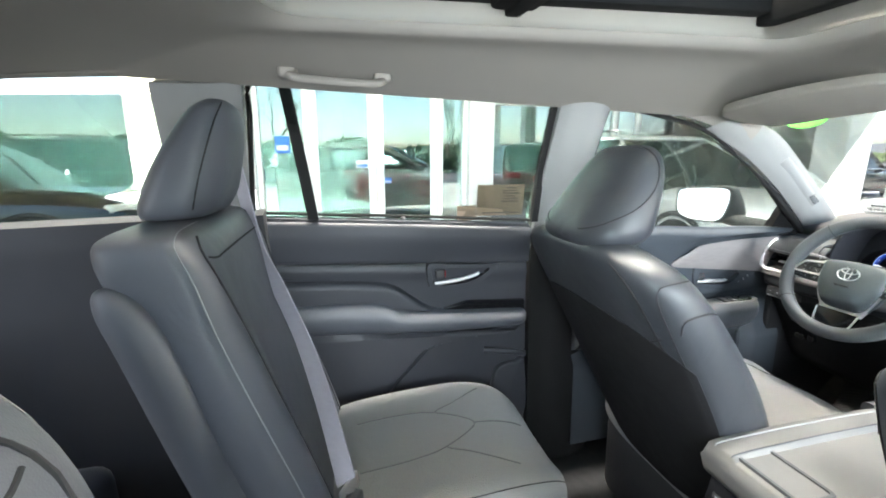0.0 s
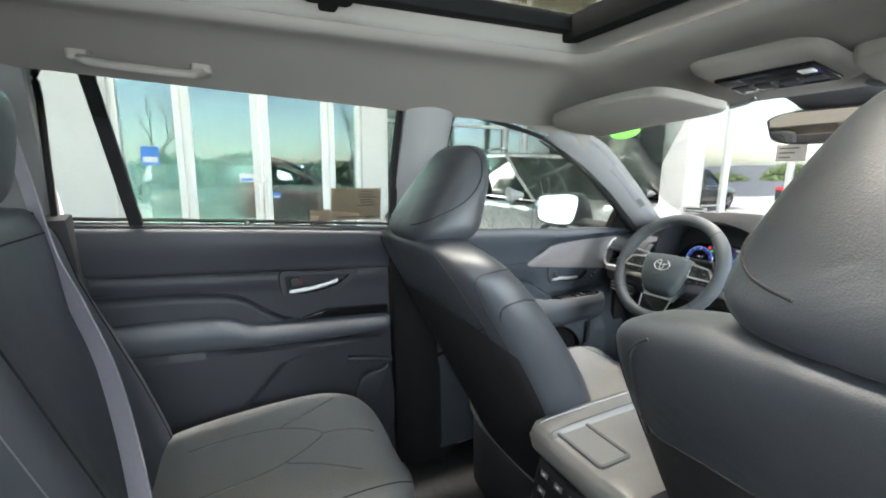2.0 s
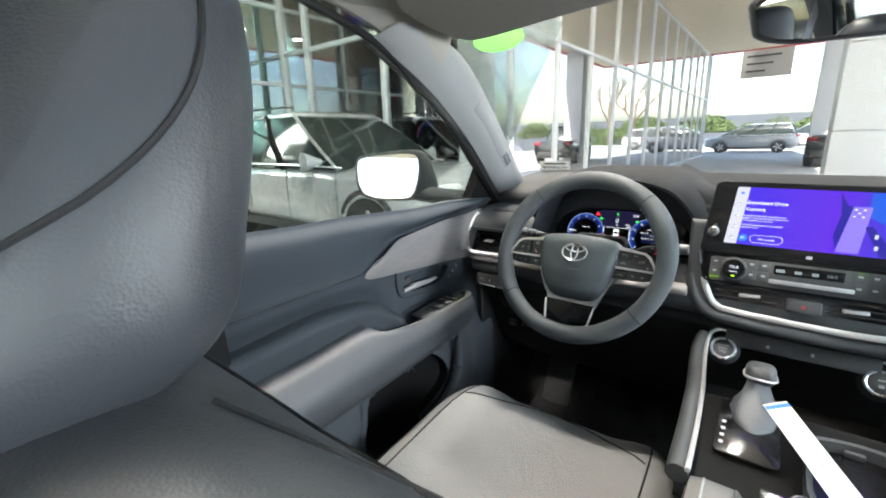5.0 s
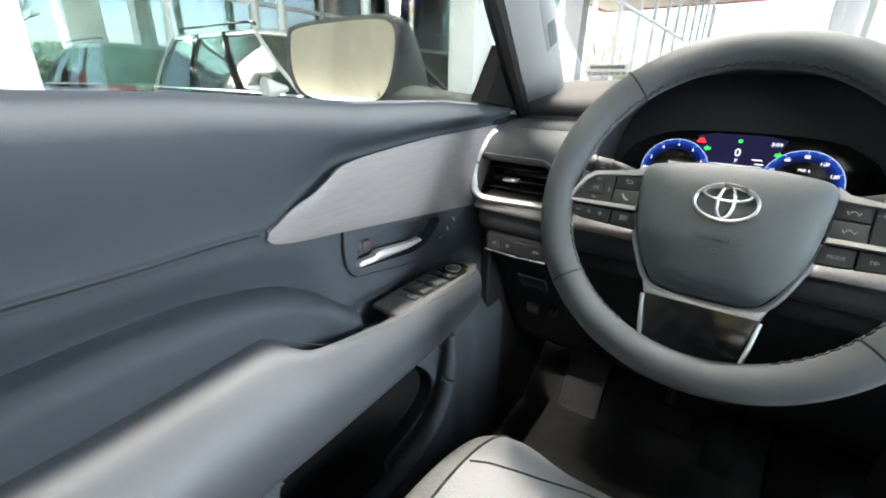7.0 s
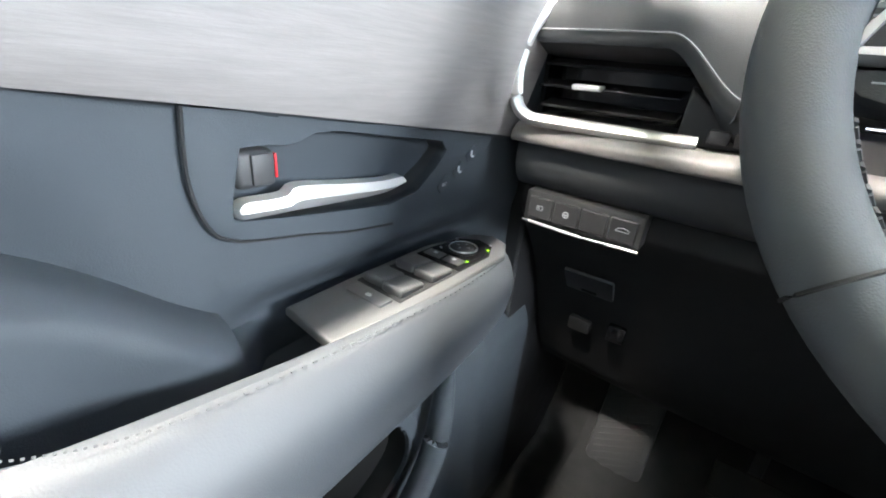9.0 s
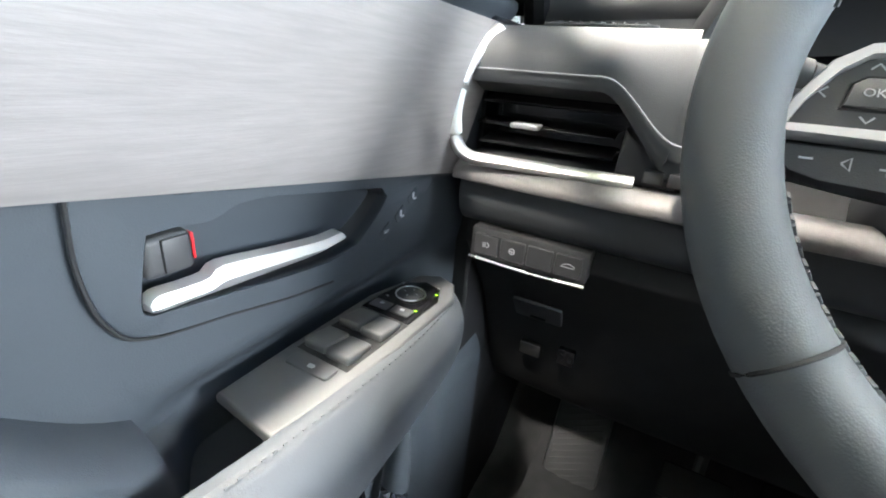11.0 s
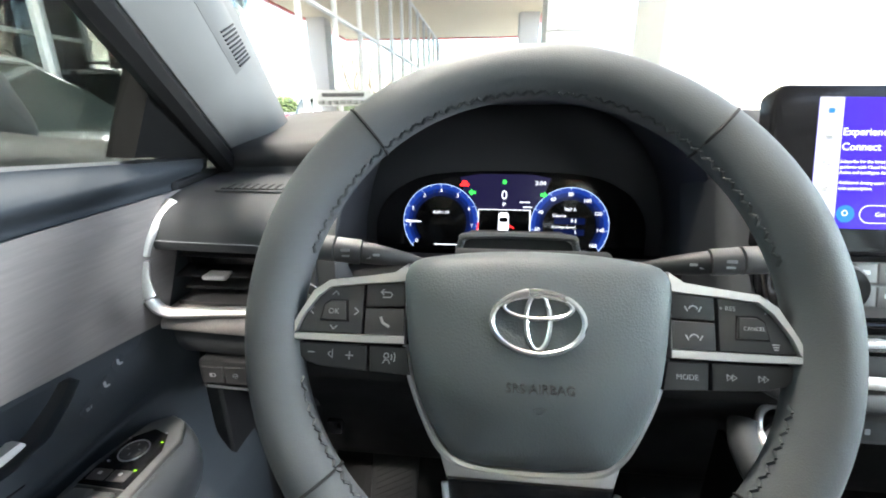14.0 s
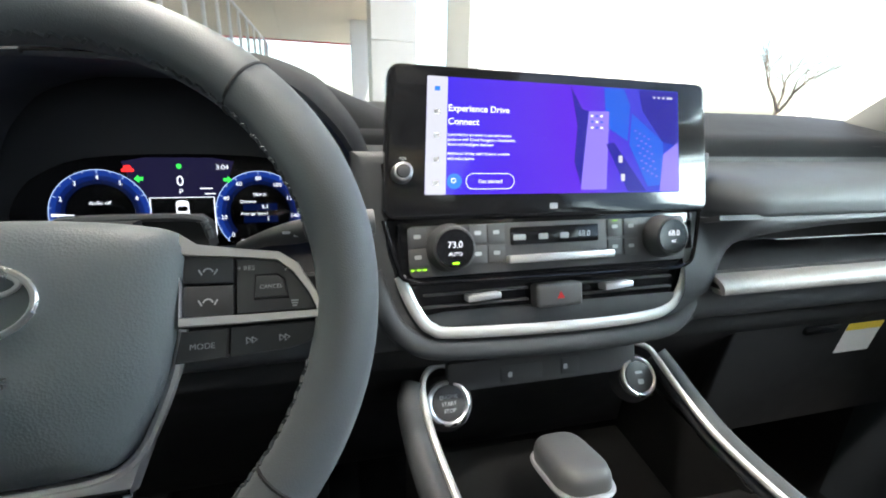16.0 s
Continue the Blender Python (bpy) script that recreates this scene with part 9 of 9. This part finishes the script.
bare_tree((25.5, 20.8, 0), 7.5, 4)
bare_tree((3.2, 40.0, 0), 8.5, 7)
bare_tree((7.0, 46.0, 0), 9.5, 11)
bare_tree((24.0, -6.0, 0), 8.0, 13)
bare_tree((28.0, 8.0, 0), 9.0, 17)


def hedge(name, label, spots, seed, count=420, leaf=0.10):
    rnd = random.Random(seed)
    bm = bmesh.new()
    for x, y, r, h in spots:
        for _ in range(count):
            a, b = rnd.uniform(0, 2 * math.pi), math.acos(rnd.uniform(-0.2, 1))
            k = rnd.uniform(0.7, 1.08)
            o = Vector((x + r * k * math.sin(b) * math.cos(a), y + r * k * math.sin(b) * math.sin(a), max(0.03, h * (0.15 + 0.85 * k * math.cos(b)))))
            u = Vector((rnd.uniform(-1, 1), rnd.uniform(-1, 1), rnd.uniform(-1, 1))).normalized() * rnd.uniform(1.0, 2.2) * leaf
            w = u.orthogonal().normalized() * leaf
            bm.faces.new([bm.verts.new(o - u), bm.verts.new(o + w), bm.verts.new(o + u), bm.verts.new(o - w)])
    ob = part(name, bm, LEAF, None, "", False)
    return tagged(ob, label, "shrubs", kind="stuff")


hedge("shrubs", "olive green shrubs at the far edge of the lot", [(-3 + 2.1 * k + 0.6 * math.sin(k * 2.3), 58 + 2 * math.sin(k), 1.6, 2.2 + 0.6 * math.sin(k * 1.7)) for k in range(9)], 3)
hedge("tree_line", "distant line of trees along the horizon", [(40 + 8 * math.sin(k * 1.9), -60 + 7.5 * k, 4.5, 3.2 + 1.0 * math.sin(k * 2.7)) for k in range(11)] + [(-20 + 8.5 * k, 95 + 6 * math.sin(k * 1.3), 4.5, 3.4 + 1.0 * math.sin(k * 2.1)) for k in range(10)], 5, 1500, 0.26)
pole = thing("lamp_post", "tall grey car park lamp post", "street lamp", (14.6, 28.0, 0))
part("shaft", tube([(14.6, 28, 0), (14.6, 28, 8.5)], 0.07, 10, smooth=0), ALU, pole)
part("head", box(13.9, 15.3, 27.85, 28.15, 8.45, 8.6, 0.03), ALU, pole)


# the forecourt falls gently away in front of the car
SLOPE = Matrix.Rotation(radians(-1.9), 4, 'X')
for ob in list(bpy.data.objects):
    if ob not in indoors and ob.parent is None:
        ob.matrix_basis = SLOPE @ ob.matrix_basis
